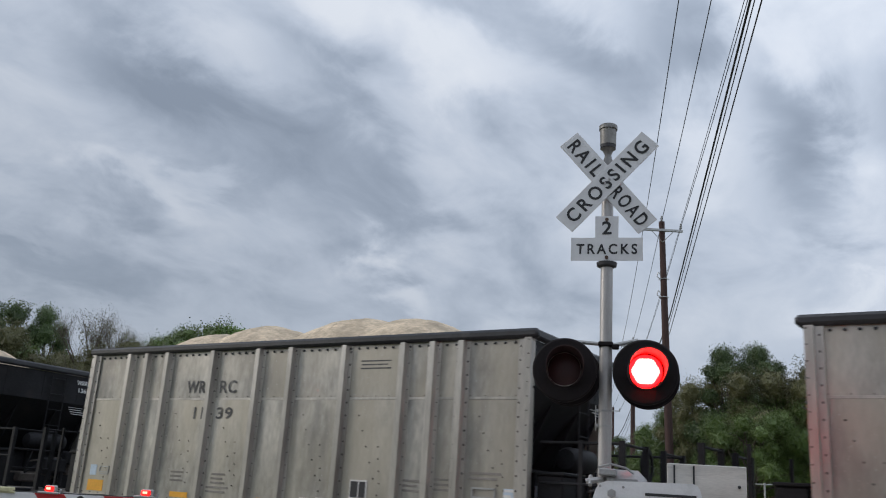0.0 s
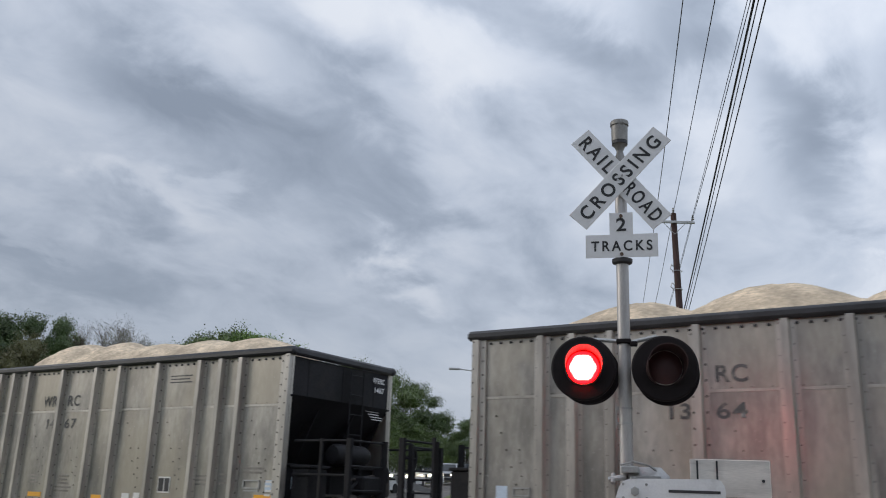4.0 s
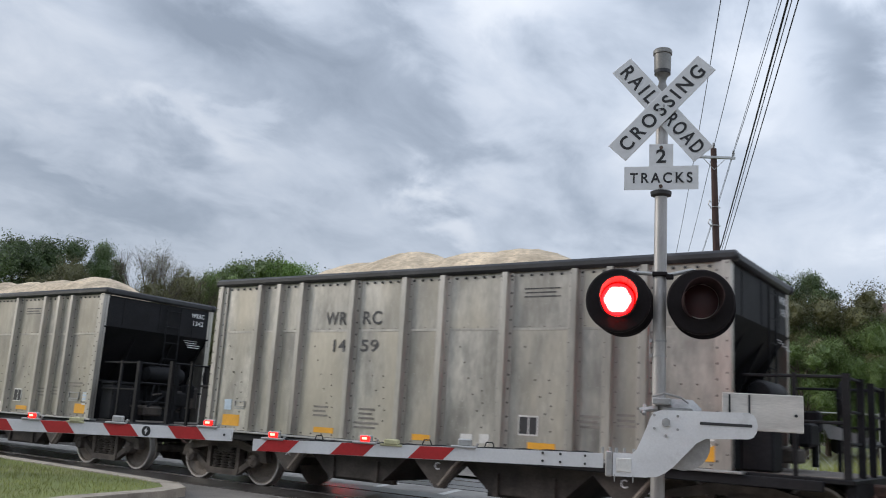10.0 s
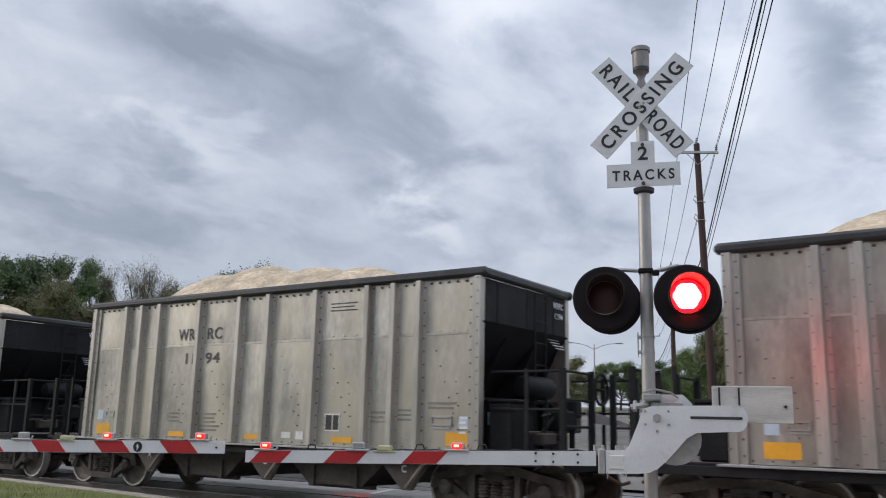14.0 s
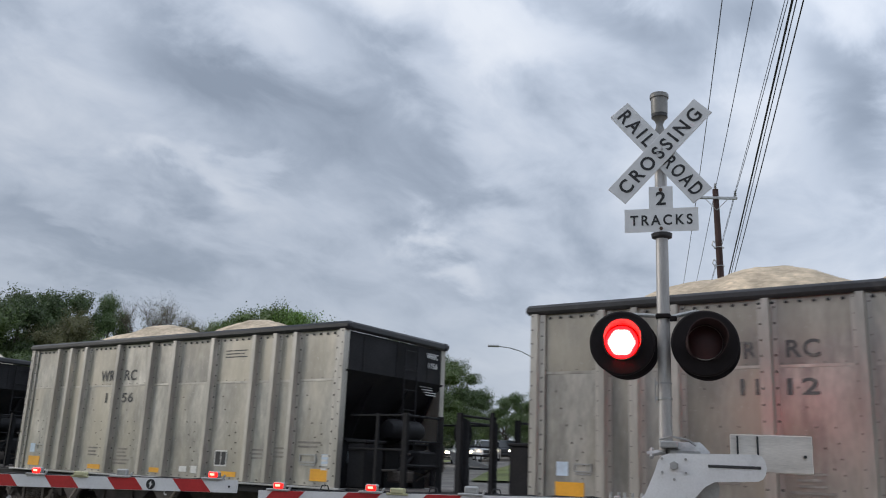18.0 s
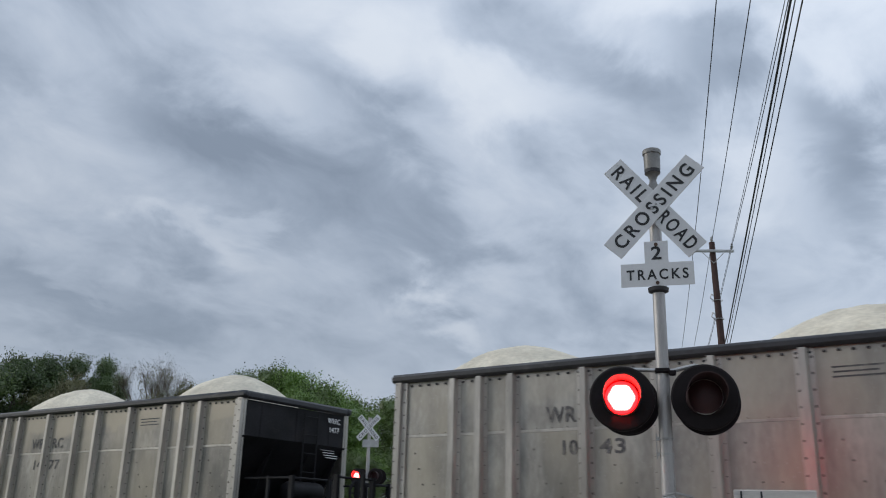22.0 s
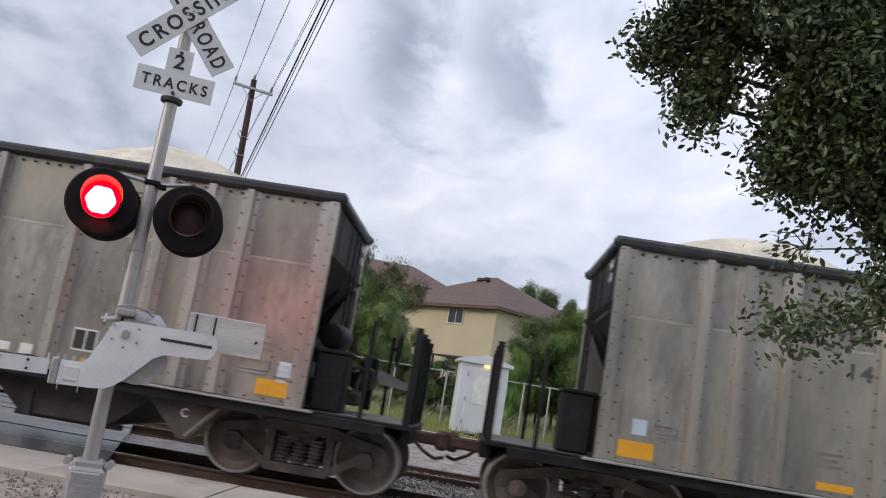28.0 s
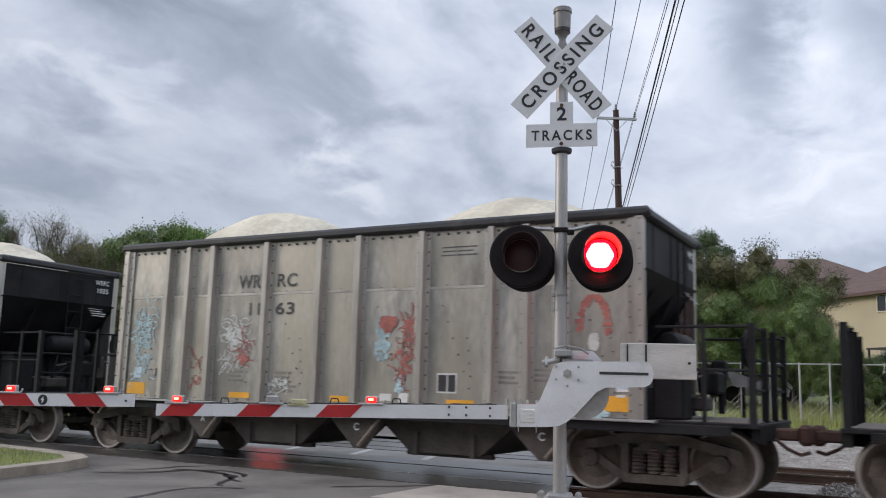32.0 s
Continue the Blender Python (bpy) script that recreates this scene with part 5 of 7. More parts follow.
        spray(M_GRAF_RED, (), [(-3.05, 1.55, 0.2, 0.4, 14, 0.02)])
        spray(M_GRAF_WHITE, [(-1.2, 1.35, 0.5, 0.2, 20, 0.01, 0.03)], [(-1.2, 1.35, 0.5, 0.2, 12, 0.02)])
    return car


car_meshes()
TWO = [(-2.85, 4.62, 2.5), (2.7, 4.58, 2.4)]
TRAIN = (
    (-1, "1062", [(-2.6, 4.50, 2.2), (-0.9, 4.52, 2.2), (0.8, 4.55, 2.2), (2.3, 4.52, 2.2)], False),
    (0, "1139", [(-2.9, 4.45, 2.0), (-1.6, 4.56, 2.2), (0.7, 4.61, 2.3), (1.95, 4.54, 2.0)], False),
    (1, "1364", [(-2.9, 4.50, 2.2), (-0.8, 4.62, 2.3), (1.75, 4.60, 2.5)], False),
    (2, "1467", [(-2.9, 4.68, 2.2), (-1.5, 4.63, 2.1), (-0.05, 4.53, 2.1), (1.45, 4.52, 2.1), (2.8, 4.48, 2.0)], False),
    (3, "1078", [(-2.65, 4.46, 2.0), (-1.4, 4.54, 2.0), (-0.3, 4.56, 2.0), (0.75, 4.57, 2.0), (2.0, 4.54, 2.1)], False),
    (4, "1459", [(-2.6, 4.44, 2.0), (-1.4, 4.58, 2.1), (0.1, 4.50, 2.0), (1.0, 4.50, 2.1)], False),
    (5, "1342", [(-3.0, 4.50, 2.1), (-1.9, 4.56, 2.1), (-0.4, 4.52, 2.1), (1.0, 4.52, 2.1), (2.4, 4.54, 2.2)], False),
    (6, "1194", [(-2.5, 4.62, 2.2), (-1.3, 4.71, 2.6), (0.2, 4.56, 2.4), (1.4, 4.47, 2.2)], False),
    (7, "1112", [(-2.8, 4.45, 2.1), (-1.9, 4.57, 2.3), (0.8, 4.53, 2.2), (1.9, 4.54, 2.2)], False),
    (8, "1156", [(-3.0, 4.38, 2.0), (-2.0, 4.50, 2.3), (1.2, 4.43, 2.0)], False),
    (9, "1043", [(-3.5, 4.57, 2.2), (2.2, 4.62, 2.4)], True),
    (10, "1477", [(-2.6, 4.67, 2.7), (3.05, 4.62, 2.0)], True),
    (11, "1470", [(-2.9, 4.52, 2.4), (2.6, 4.58, 2.3)], True),
    (12, "1330", [(-3.2, 4.54, 2.5), (2.1, 4.56, 2.3)], True),
    (13, "1152", [(-2.6, 4.56, 2.6), (2.4, 4.62, 2.7)], True),
    (14, "1163", [(-2.6, 4.68, 2.6), (2.5, 4.56, 2.4)], True),
    (15, "1035", TWO, True))
CARS = []
for idx, number, peaks, pale in TRAIN:
    c = build_car(idx, number, peaks, pale, graffiti=(idx == 14))
    ld = solo("gravel_mound", load_mesh(peaks, M_LOAD_PALE if pale else M_LOAD, idx * 3.7), None, "heap of %s filling a hopper car" % ("pale limestone sand" if pale else "tan crushed gravel"), "gravel mound", m=TM @ pose(0, TRACK_D, RAIL_Z), group="loads of the train")
    CARS.append((idx, c, ld))


# ---- crossing signal ----
FLASH_HALF, FLASH_START = 0.595, -0.468
LIGHTS = []


def blade(parent, length, width, turn, y, words):
    m = pose(0, y, 0) @ pose(0, 0, 0, 0, -turn, 0)
    bm = bm_new()
    bbox(bm, (0, 0, 0), (length, 0.012, width), 0.003)
    b = part("crossbuck_blade", bm, M_SIGN, parent, "white reflective blade", m=m)
    for txt, x, w, h in words:
        part("lettering", word(txt, w, h, M_INK), None, b, m=pose(x, -0.009, 0))
    for x in (-0.03, 0.03):
        bm = bm_new()
        cyl(bm, (x, -0.006, 0), (x, -0.016, 0), 0.012, seg=8)
        part("bolt", bm, M_GALV, b)
    return b


def lamp_unit(parent, u, z, y):
    """One flashing lamp: black target board, deep hood and dark lens; faces -y, with the rear lamp's board behind it."""
    disc = [(0, 0.03), (0.285, 0.03), (0.300, 0.018), (0.300, -0.006), (0.290, -0.006), (0.283, 0.008), (0, 0.008)]
    bm = bm_new()
    lathe(bm, disc, 44, pose(u, y, z, 90))
    board = part("target_board", bm, M_LAMP_BLACK, parent, "round matt black target board", smooth=True)
    bm = bm_new()
    lathe(bm, disc, 44, pose(u + 0.02, y + 0.36, z, -90))
    part("rear_board", bm, M_LAMP_BLACK, board, "black board of the lamp facing the track", smooth=True)
    bm = bm_new()
    n = 36
    a0, a1 = radians(-62), radians(242)
    inner, outer = [], []
    for k in range(n + 1):
        a = a0 + (a1 - a0) * k / n
        lowness = max(0.0, -math.sin(a))
        ln = 0.30 - 0.28 * lowness
        c, s = math.cos(a), math.sin(a)
        inner.append((bm.verts.new((u + 0.160 * c, y - 0.03, z + 0.160 * s)), bm.verts.new((u + 0.166 * c + 0.10 * ln, y - 0.03 - ln, z + 0.166 * s + 0.03 * ln))))
        outer.append((bm.verts.new((u + 0.168 * c, y - 0.03, z + 0.168 * s)), bm.verts.new((u + 0.174 * c + 0.10 * ln, y - 0.03 - ln, z + 0.174 * s + 0.03 * ln))))
    for k in range(n):
        bm.faces.new((inner[k][0], inner[k + 1][0], inner[k + 1][1], inner[k][1]))
        bm.faces.new((outer[k][0], outer[k][1], outer[k + 1][1], outer[k + 1][0]))
        bm.faces.new((inner[k][1], inner[k + 1][1], outer[k + 1][1], outer[k][1]))
    for k in (0, n):
        bm.faces.new((inner[k][0], inner[k][1], outer[k][1], outer[k][0]))
    part("hood", bm, M_HOOD, board, "deep black visor")
    bm = bm_new()
    lathe(bm, [(0.154, 0.0), (0.154, 0.014), (0.11, 0.024), (0.06, 0.029), (0, 0.031)], 32, pose(u, y - 0.030, z, 90))
    part("lens", bm, M_LENS, board, "dark red lens", smooth=True)
    bm = bm_new()
    lathe(bm, [(0.1585, -0.012), (0.1585, 0.018), (0.1535, 0.020), (0.1535, 0.0)], 32, pose(u, y - 0.030, z, 90))
    part("lens_ring", bm, M_MAST, board, "thin grey lens ring")
    bm = bm_new()
    lathe(bm, [(0.13, 0.0), (0.15, 0.05), (0.15, 0.30), (0.13, 0.33), (0, 0.335)], 24, pose(u, y + 0.02, z, -90))
    part("lamp_housing", bm, M_LAMP_BLACK, board, smooth=True)
    return board


def light_disc(parent, y, back):
    """The glowing light that alternates between the two lamps: a cluster of small lights with a stepped rim."""
    bm = bm_new()
    n = 40
    rim = [bm.verts.new((0.149 * math.cos(2 * math.pi * k / n), y, 0.149 * math.sin(2 * math.pi * k / n))) for k in range(n)]
    bm.faces.new(rim)
    ob = part("signal_light", bm, M_LED, parent, "bright red flashing light")
    bm = bm_new()
    n = 60
    rim = []
    for k in range(n):
        a = 2 * math.pi * k / n
        r = 0.121 + 0.005 * math.cos(6 * a) + (0.003 if k % 2 else -0.003)
        rim.append(bm.verts.new((r * math.cos(a), y - 0.004, r * math.sin(a))))
    bm.faces.new(rim)
    part("light_core", bm, M_LED_CORE, ob, "white-hot centre of the light")
    if back:
        bm = bm_new()
        n = 40
        rim = [bm.verts.new((0.14 * math.cos(2 * math.pi * k / n), back, 0.14 * math.sin(2 * math.pi * k / n))) for k in range(n)]
        bm.faces.new(rim)
        part("rear_light", bm, M_LED_BACK, ob, "red light facing the track")
    return ob


M_LED_BACK = glow("red_rear_light", (1.0, 0.008, 0.014), 26.0)


def build_signal():
    sg = thing("crossing_signal", pose(1.486, 8.155, 0, 0, 0, -12.58), "grey railroad crossing signal mast with crossbuck, bell and two flashing lamps", "crossing signal")
    bm = bm_new()
    cyl(bm, (0, 0, 0.25), (0, 0, 4.54), 0.063, 0.057, seg=24)
    part("mast", bm, M_MAST, sg, "dull aluminium tube", smooth=True)
    # base casting with doors and bolts
    bm = bm_new()
    bbox(bm, (0, 0, 0.04), (0.30, 0.30, 0.40), 0.03)
    bbox(bm, (0, 0, 0.255), (0.24, 0.24, 0.08), 0.02)
    bbox(bm, (0, 0, -0.18), (0.46, 0.46, 0.06), 0.02)
    base = part("mast_base", bm, M_GALV, sg, "grey cast junction base")
    bm = bm_new()
    bbox(bm, (0, -0.16, 0.04), (0.24, 0.03, 0.33), 0.012)
    for k in range(5):
        box(bm, (0, -0.178, 0.14 - k * 0.05), (0.15, 0.006, 0.018))
    part("access_door", bm, M_GALV, base)
    for x in (-0.17, 0.17):
        bm = bm_new()
        cyl(bm, (x, -0.1, 0.27), (x, 0.1, 0.27), 0.032, seg=10)
        part("hinge", bm, M_GALV, base)
        for y in (-0.17, 0.17):
            bm = bm_new()
            cyl(bm, (x, y, -0.16), (x, y, -0.10), 0.022, seg=6)
            part("anchor_bolt", bm, M_GALV, base)
    # bell and its neck
    bm = bm_new()
    lathe(bm, [(0.075, 0), (0.078, 0.02), (0.042, 0.09), (0.032, 0.13), (0.055, 0.185), (0.078, 0.20)], 20, pose(0, 0, 4.535))
    part("bell_neck", bm, M_BELL, sg, smooth=True)
    bm = bm_new()
    lathe(bm, [(0.05, 0.0), (0.078, 0.005), (0.078, 0.07)], 20, pose(0, 0, 4.735))
    part("bell_grille", bm, M_DARK, sg, "dark sound grille")
    bm = bm_new()
    lathe(bm, [(0.080, 0), (0.082, 0.12), (0.082, 0.165), (0.092, 0.168), (0.092, 0.205), (0.085, 0.215), (0, 0.22)], 24, pose(0, 0, 4.775))
    part("bell", bm, M_BELL, sg, "grey cylindrical crossing bell", smooth=True)
    # crossbuck
    bm = bm_new()
    bbox(bm, (0, 0.05, 0), (0.14, 0.03, 0.14), 0.005)
    hubm = part("crossbuck", bm, M_GALV, sg, "white crossbuck lettered in black", m=pose(0, -0.075, 4.353))
    blade(hubm, 1.219, 0.229, -50.16, 0.0, (("RAIL", -0.338, 0.43, 0.142), ("ROAD", 0.335, 0.45, 0.142)))
    blade(hubm, 1.219, 0.229, 46.92, -0.016, (("CROSSING", 0, 1.07, 0.142),))
    # number of tracks plate
    bm = bm_new()
    pts = [(-0.343, -0.115), (0.343, -0.115), (0.343, 0.115), (0.112, 0.115), (0.112, 0.335), (-0.112, 0.335), (-0.112, 0.115), (-0.343, 0.115)]
    prism(bm, pts, 0.008)
    pl = part("tracks_plate", bm, M_SIGN, sg, "white plate reading 2 TRACKS", m=pose(0, -0.08, 3.660))
    part("lettering", word("TRACKS", 0.58, 0.105, M_INK), None, pl, m=pose(0, -0.003, 0))
    part("lettering", word("2", 0.095, 0.135, M_INK), None, pl, m=pose(0, -0.003, 0.215))
    for z in (0.30, -0.085):
        bm = bm_new()
        cyl(bm, (0, 0, z), (0, -0.014, z), 0.018, seg=8)
        part("bolt", bm, M_RAIL, pl)
    bm = bm_new()
    lathe(bm, [(0.06, 0.0), (0.095, 0.015), (0.1, 0.05), (0.06, 0.065)], 20, pose(0, 0, 3.49))
    part("collar", bm, M_DARK, sg, "dark clamp collar", smooth=True)
    # lamp cross arm with its clamp
    bm = bm_new()
    tube(bm, [(-0.39, -0.02, 2.66), (-0.30, -0.03, 2.755), (-0.08, -0.03, 2.74), (0.08, -0.03, 2.73), (0.30, -0.03, 2.78), (0.39, -0.02, 2.66)], 0.019, 8)
    arm = part("lamp_arm", bm, M_GALV, sg, "bent conduit carrying the lamps")
    bm = bm_new()
    bbox(bm, (0.0, 0.0, 2.735), (0.138, 0.15, 0.045), 0.01)
    bbox(bm, (0.09, -0.05, 2.71), (0.07, 0.05, 0.05), 0.01)
    part("clamp", bm, M_LAMP_BLACK, arm)
    for u in (-0.372, 0.366):
        lamp_unit(sg, u, 2.468, -0.12)
    ld = light_disc(sg, -0.186, 0.275)
    LIGHTS.append((ld, (-0.372, 0, 2.468), (0.366, 0, 2.468)))
    # mast bands and cable
    for z in (2.113, 1.975):
        bm = bm_new()
        cyl(bm, (0, 0, z - 0.008), (0, 0, z + 0.008), 0.068, seg=20)
        box(bm, (-0.075, -0.02, z), (0.03, 0.03, 0.03))
        part("mast_band", bm, M_GALV, sg)
    bm = bm_new()
    cyl(bm, (-0.085, -0.02, 1.93), (-0.085, -0.02, 2.16), 0.006, seg=6)
    part("bracket_rod", bm, M_GALV, sg)
    # gate machine
    bm = bm_new()
    bbox(bm, (0.17, 0.05, 1.33), (0.42, 0.36, 0.52), 0.08)
    lathe(bm, [(0.0, -0.22), (0.2, -0.22), (0.23, -0.18), (0.23, 0.2), (0, 0.22)], 24, pose(0.22, 0.02, 1.20, 90))
    mech = part("gate_machine", bm, M_GALV, sg, "grey gate mechanism housing", smooth=True)
    bm = bm_new()
    bbox(bm, (0.03, -0.10, 1.56), (0.16, 0.2, 0.06), 0.01)
    tube(bm, [(-0.05, -0.16, 1.60), (0.06, -0.18, 1.63), (0.2, -0.16, 1.60), (0.26, -0.1, 1.56)], 0.01, 6)
    cyl(bm, (-0.16, -0.1, 1.47), (0.0, -0.1, 1.50), 0.025, seg=8)
    cyl(bm, (-0.12, -0.14, 1.44), (-0.12, -0.06, 1.52), 0.02, seg=8)
    part("cable_fitting", bm, M_GALV, mech)
    return sg


def arm_stripes(parent, u0, u1, z0, z1, y, h, reverse):
    """The striped board from u0 to u1, in white with slanted red stripes proud of it."""
    ln = u1 - u0
    sgn = 1 if ln > 0 else -1
    n = max(2, int(abs(ln) / 0.79))
    for k in range(n):
        a = 0.045 + k * 0.79
        bm = bm_new()
        slant = 0.115

        def P(d, top):
            dd = d * sgn
            z = z0 + (z1 - z0) * min(1, abs(d) / abs(ln)) + (h / 2 - 0.001 if top else -h / 2 + 0.001)
            return (u0 + dd, z)
        if reverse:
            pts = [P(a, False), P(a + 0.34, False), P(a + 0.34 + slant, True), P(a + slant, True)]
        else:
            pts = [P(a + slant, False), P(a + 0.34 + slant, False), P(a + 0.34, True), P(a, True)]
        prism(bm, pts, 0.003, pose(0, y - 0.003, 0))
        part("red_stripe", bm, M_ARM_RED, parent, "red reflective stripe")


def arm_lamp(parent, u, z, y):
    bm = bm_new()
    bbox(bm, (u, y, z - 0.02), (0.24, 0.07, 0.022), 0.006)
    bbox(bm, (u, y + 0.02, z + 0.02), (0.13, 0.05, 0.07), 0.012)
    cyl(bm, (u + 0.11, y, z - 0.02), (u + 0.13, y, z + 0.02), 0.012, seg=6)
    return part("arm_lamp", bm, M_GALV, parent, "small box lamp on the arm")


def arm_glow(parent, y):
    bm = bm_new()
    bbox(bm, (0, y - 0.012, 0.02), (0.092, 0.03, 0.05), 0.008)
    ob = part("arm_light", bm, M_ARMLED, parent, "glowing red arm light")
    bm = bm_new()
    bbox(bm, (0, y - 0.0285, 0.022), (0.05, 0.006, 0.022), 0.002)
    part("light_core", bm, M_ARMCORE, ob, "bright centre of the light")
    return ob


def build_gate():
    g = thing("gate_arm", pose(1.486, 8.155, 0, 0, 0, -12.58), "lowered crossing gate arm with red and white stripes and red lights", "gate arm", "gate arms")
    Y = -0.26
    # cast elbow, with slot and bolts
    bm = bm_new()
    out = [(-0.374, 0.885), (-0.10, 0.893), (0.0, 0.905), (0.07, 0.94), (0.14, 1.0), (0.26, 1.13), (0.33, 1.21), (0.41, 1.255), (0.76, 1.272), (0.80, 1.29), (0.825, 1.33), (0.835, 1.385), (0.825, 1.44), (0.80, 1.48), (0.765, 1.495), (0.10, 1.482), (0.03, 1.478), (-0.03, 1.455), (-0.06, 1.41), (-0.09, 1.32), (-0.17, 1.13), (-0.21, 1.09), (-0.374, 1.087)]
    prism(bm, out, 0.05, pose(0, Y - 0.025, 0))
    el = part("arm_elbow", bm, M_ELBOW, g, "pale cast elbow plate")
    bm = bm_new()
    bbox(bm, (0.575, Y - 0.028, 1.385), (0.43, 0.008, 0.024), 0.003)
    part("slot", bm, M_DARK, el, "dark adjustment slot")
    bm = bm_new()
    cyl(bm, (0.076, Y - 0.02, 1.376), (0.076, Y - 0.06, 1.376), 0.042, 0.036, seg=6)
    part("pivot_bolt", bm, M_GALV, el)
    for k in range(6):
        a = radians(30 + 60 * k)
        bm = bm_new()
        cyl(bm, (0.076 + 0.115 * math.cos(a), Y - 0.02, 1.376 + 0.115 * math.sin(a)), (0.076 + 0.115 * math.cos(a), Y - 0.04, 1.376 + 0.115 * math.sin(a)), 0.012, seg=8)
        part("bolt", bm, M_GALV, el)
    bm = bm_new()
    bbox(bm, (-0.28, Y - 0.03, 0.985), (0.13, 0.012, 0.12), 0.004)
    for k in range(4):
        for j in range(4):
            if (k * 3 + j * 5) % 4 != 1:
                box(bm, (-0.325 + k * 0.03, Y - 0.038, 0.94 + j * 0.03), (0.022, 0.005, 0.006))
    part("maker_plate", bm, M_LABEL_WHITE, el, "worn maker's plate")
    # clamp with bolts at the arm's root
    bm = bm_new()
    bbox(bm, (-0.41, Y, 0.99), (0.06, 0.08, 0.22), 0.01)
    cl = part("arm_clamp", bm, M_GALV, g)
    for x in (-0.47, -0.40, -0.35, -0.28, -0.20):
        bm = bm_new()
        cyl(bm, (x, Y, 1.08), (x, Y, 1.13), 0.016, seg=6)
        part("bolt", bm, M_GALV, cl)
    for x in (-0.36, -0.2):
        bm = bm_new()
        cyl(bm, (x, Y - 0.02, 0.90), (x, Y - 0.02, 0.84), 0.008, 0.004, seg=6)
        part("pin", bm, M_GALV, cl)
    # counterweight plate behind, on its bracket
    bm = bm_new()
    bbox(bm, (0.90, 0.12, 1.515), (0.69, 0.03, 0.33), 0.008)
    cw = part("counterweight", bm, M_CWPLATE, g, "pale counterweight plate")
    for x in (0.62, 0.79):
        bm = bm_new()
        box(bm, (x, 0.098, 1.58), (0.016, 0.012, 0.17))
        part("plate_slot", bm, M_DARK, cw)
    bm = bm_new()
    cyl(bm, (1.18, 0.104, 1.50), (1.18, 0.09, 1.50), 0.014, seg=8)
    part("bolt", bm, M_DARK, cw)
    bm = bm_new()
    bbox(bm, (0.45, -0.03, 1.385), (0.7, 0.03, 0.16), 0.01)
    box(bm, (0.72, 0.04, 1.40), (0.1, 0.16, 0.1))
    part("counterweight_bracket", bm, M_GALV, g)
    # the arm board
    u0, z0, u1, z1 = -3.90, 0.927, -0.46, 1.012
    bm = bm_new()
    prism(bm, [(u0, z0 - 0.058), (u1, z1 - 0.064), (u1, z1 + 0.064), (u0, z0 + 0.058)], 0.03, pose(0, Y - 0.015, 0))
    board = part("arm_board", bm, M_ARM_WHITE, g, "white reflective arm board")
    arm_stripes(board, u0, u1 - 0.62, z0, z1 - 0.016, Y - 0.015, 0.117, True)
    for x in (-0.62, -0.84, -1.0):
        for dz in (-0.035, 0.035):
            bm = bm_new()
            cyl(bm, (x, Y - 0.015, z1 + dz - 0.004), (x, Y - 0.026, z1 + dz - 0.004), 0.012, seg=6)
            part("bolt", bm, M_DARK, board)

    def top(u):
        return z0 + (z1 - z0) * (u - u0) / (u1 - u0) + 0.085
    spots = (-3.69, -2.72, -1.74)
    for u in spots:
        arm_lamp(g, u, top(u), Y)
    gl = arm_glow(g, Y)
    gl.matrix_basis = pose(spots[0], 0, top(spots[0]))
    gm = arm_glow(g, Y)
    LIGHTS.append((gm, (spots[1], 0, top(spots[1])), (spots[2], 0, top(spots[2]))))
    # cable along the arm and a junction box
    bm = bm_new()
    pts = []
    for k in range(30):
        u = -3.72 + k * (3.2 / 29)
        pts.append((u, Y + 0.01, top(u) - 0.03 + 0.018 * abs(math.sin(k * 1.3))))
    hose(bm, pts, 0.008, 5)
    part("arm_cable", bm, M_WIRE, g)
    bm = bm_new()
    bbox(bm, (-2.80 + 0.35, Y, top(-2.5) + 0.0), (0.14, 0.08, 0.05), 0.01)
    bbox(bm, (-2.45, Y, top(-2.5) - 0.03), (0.22, 0.06, 0.02), 0.005)
    part("junction_box", bm, M_YELLOWED, g, "yellowed junction box")
    # hinge-side hoops
    for u in (-1.5, -2.1, -3.2):
        bm = bm_new()
        tube(bm, [(u - 0.05, Y, top(u) - 0.03), (u - 0.03, Y, top(u) + 0.03), (u + 0.03, Y, top(u) + 0.03), (u + 0.05, Y, top(u) - 0.03)], 0.006, 5)
        part("cable_hoop", bm, M_WIRE, g)


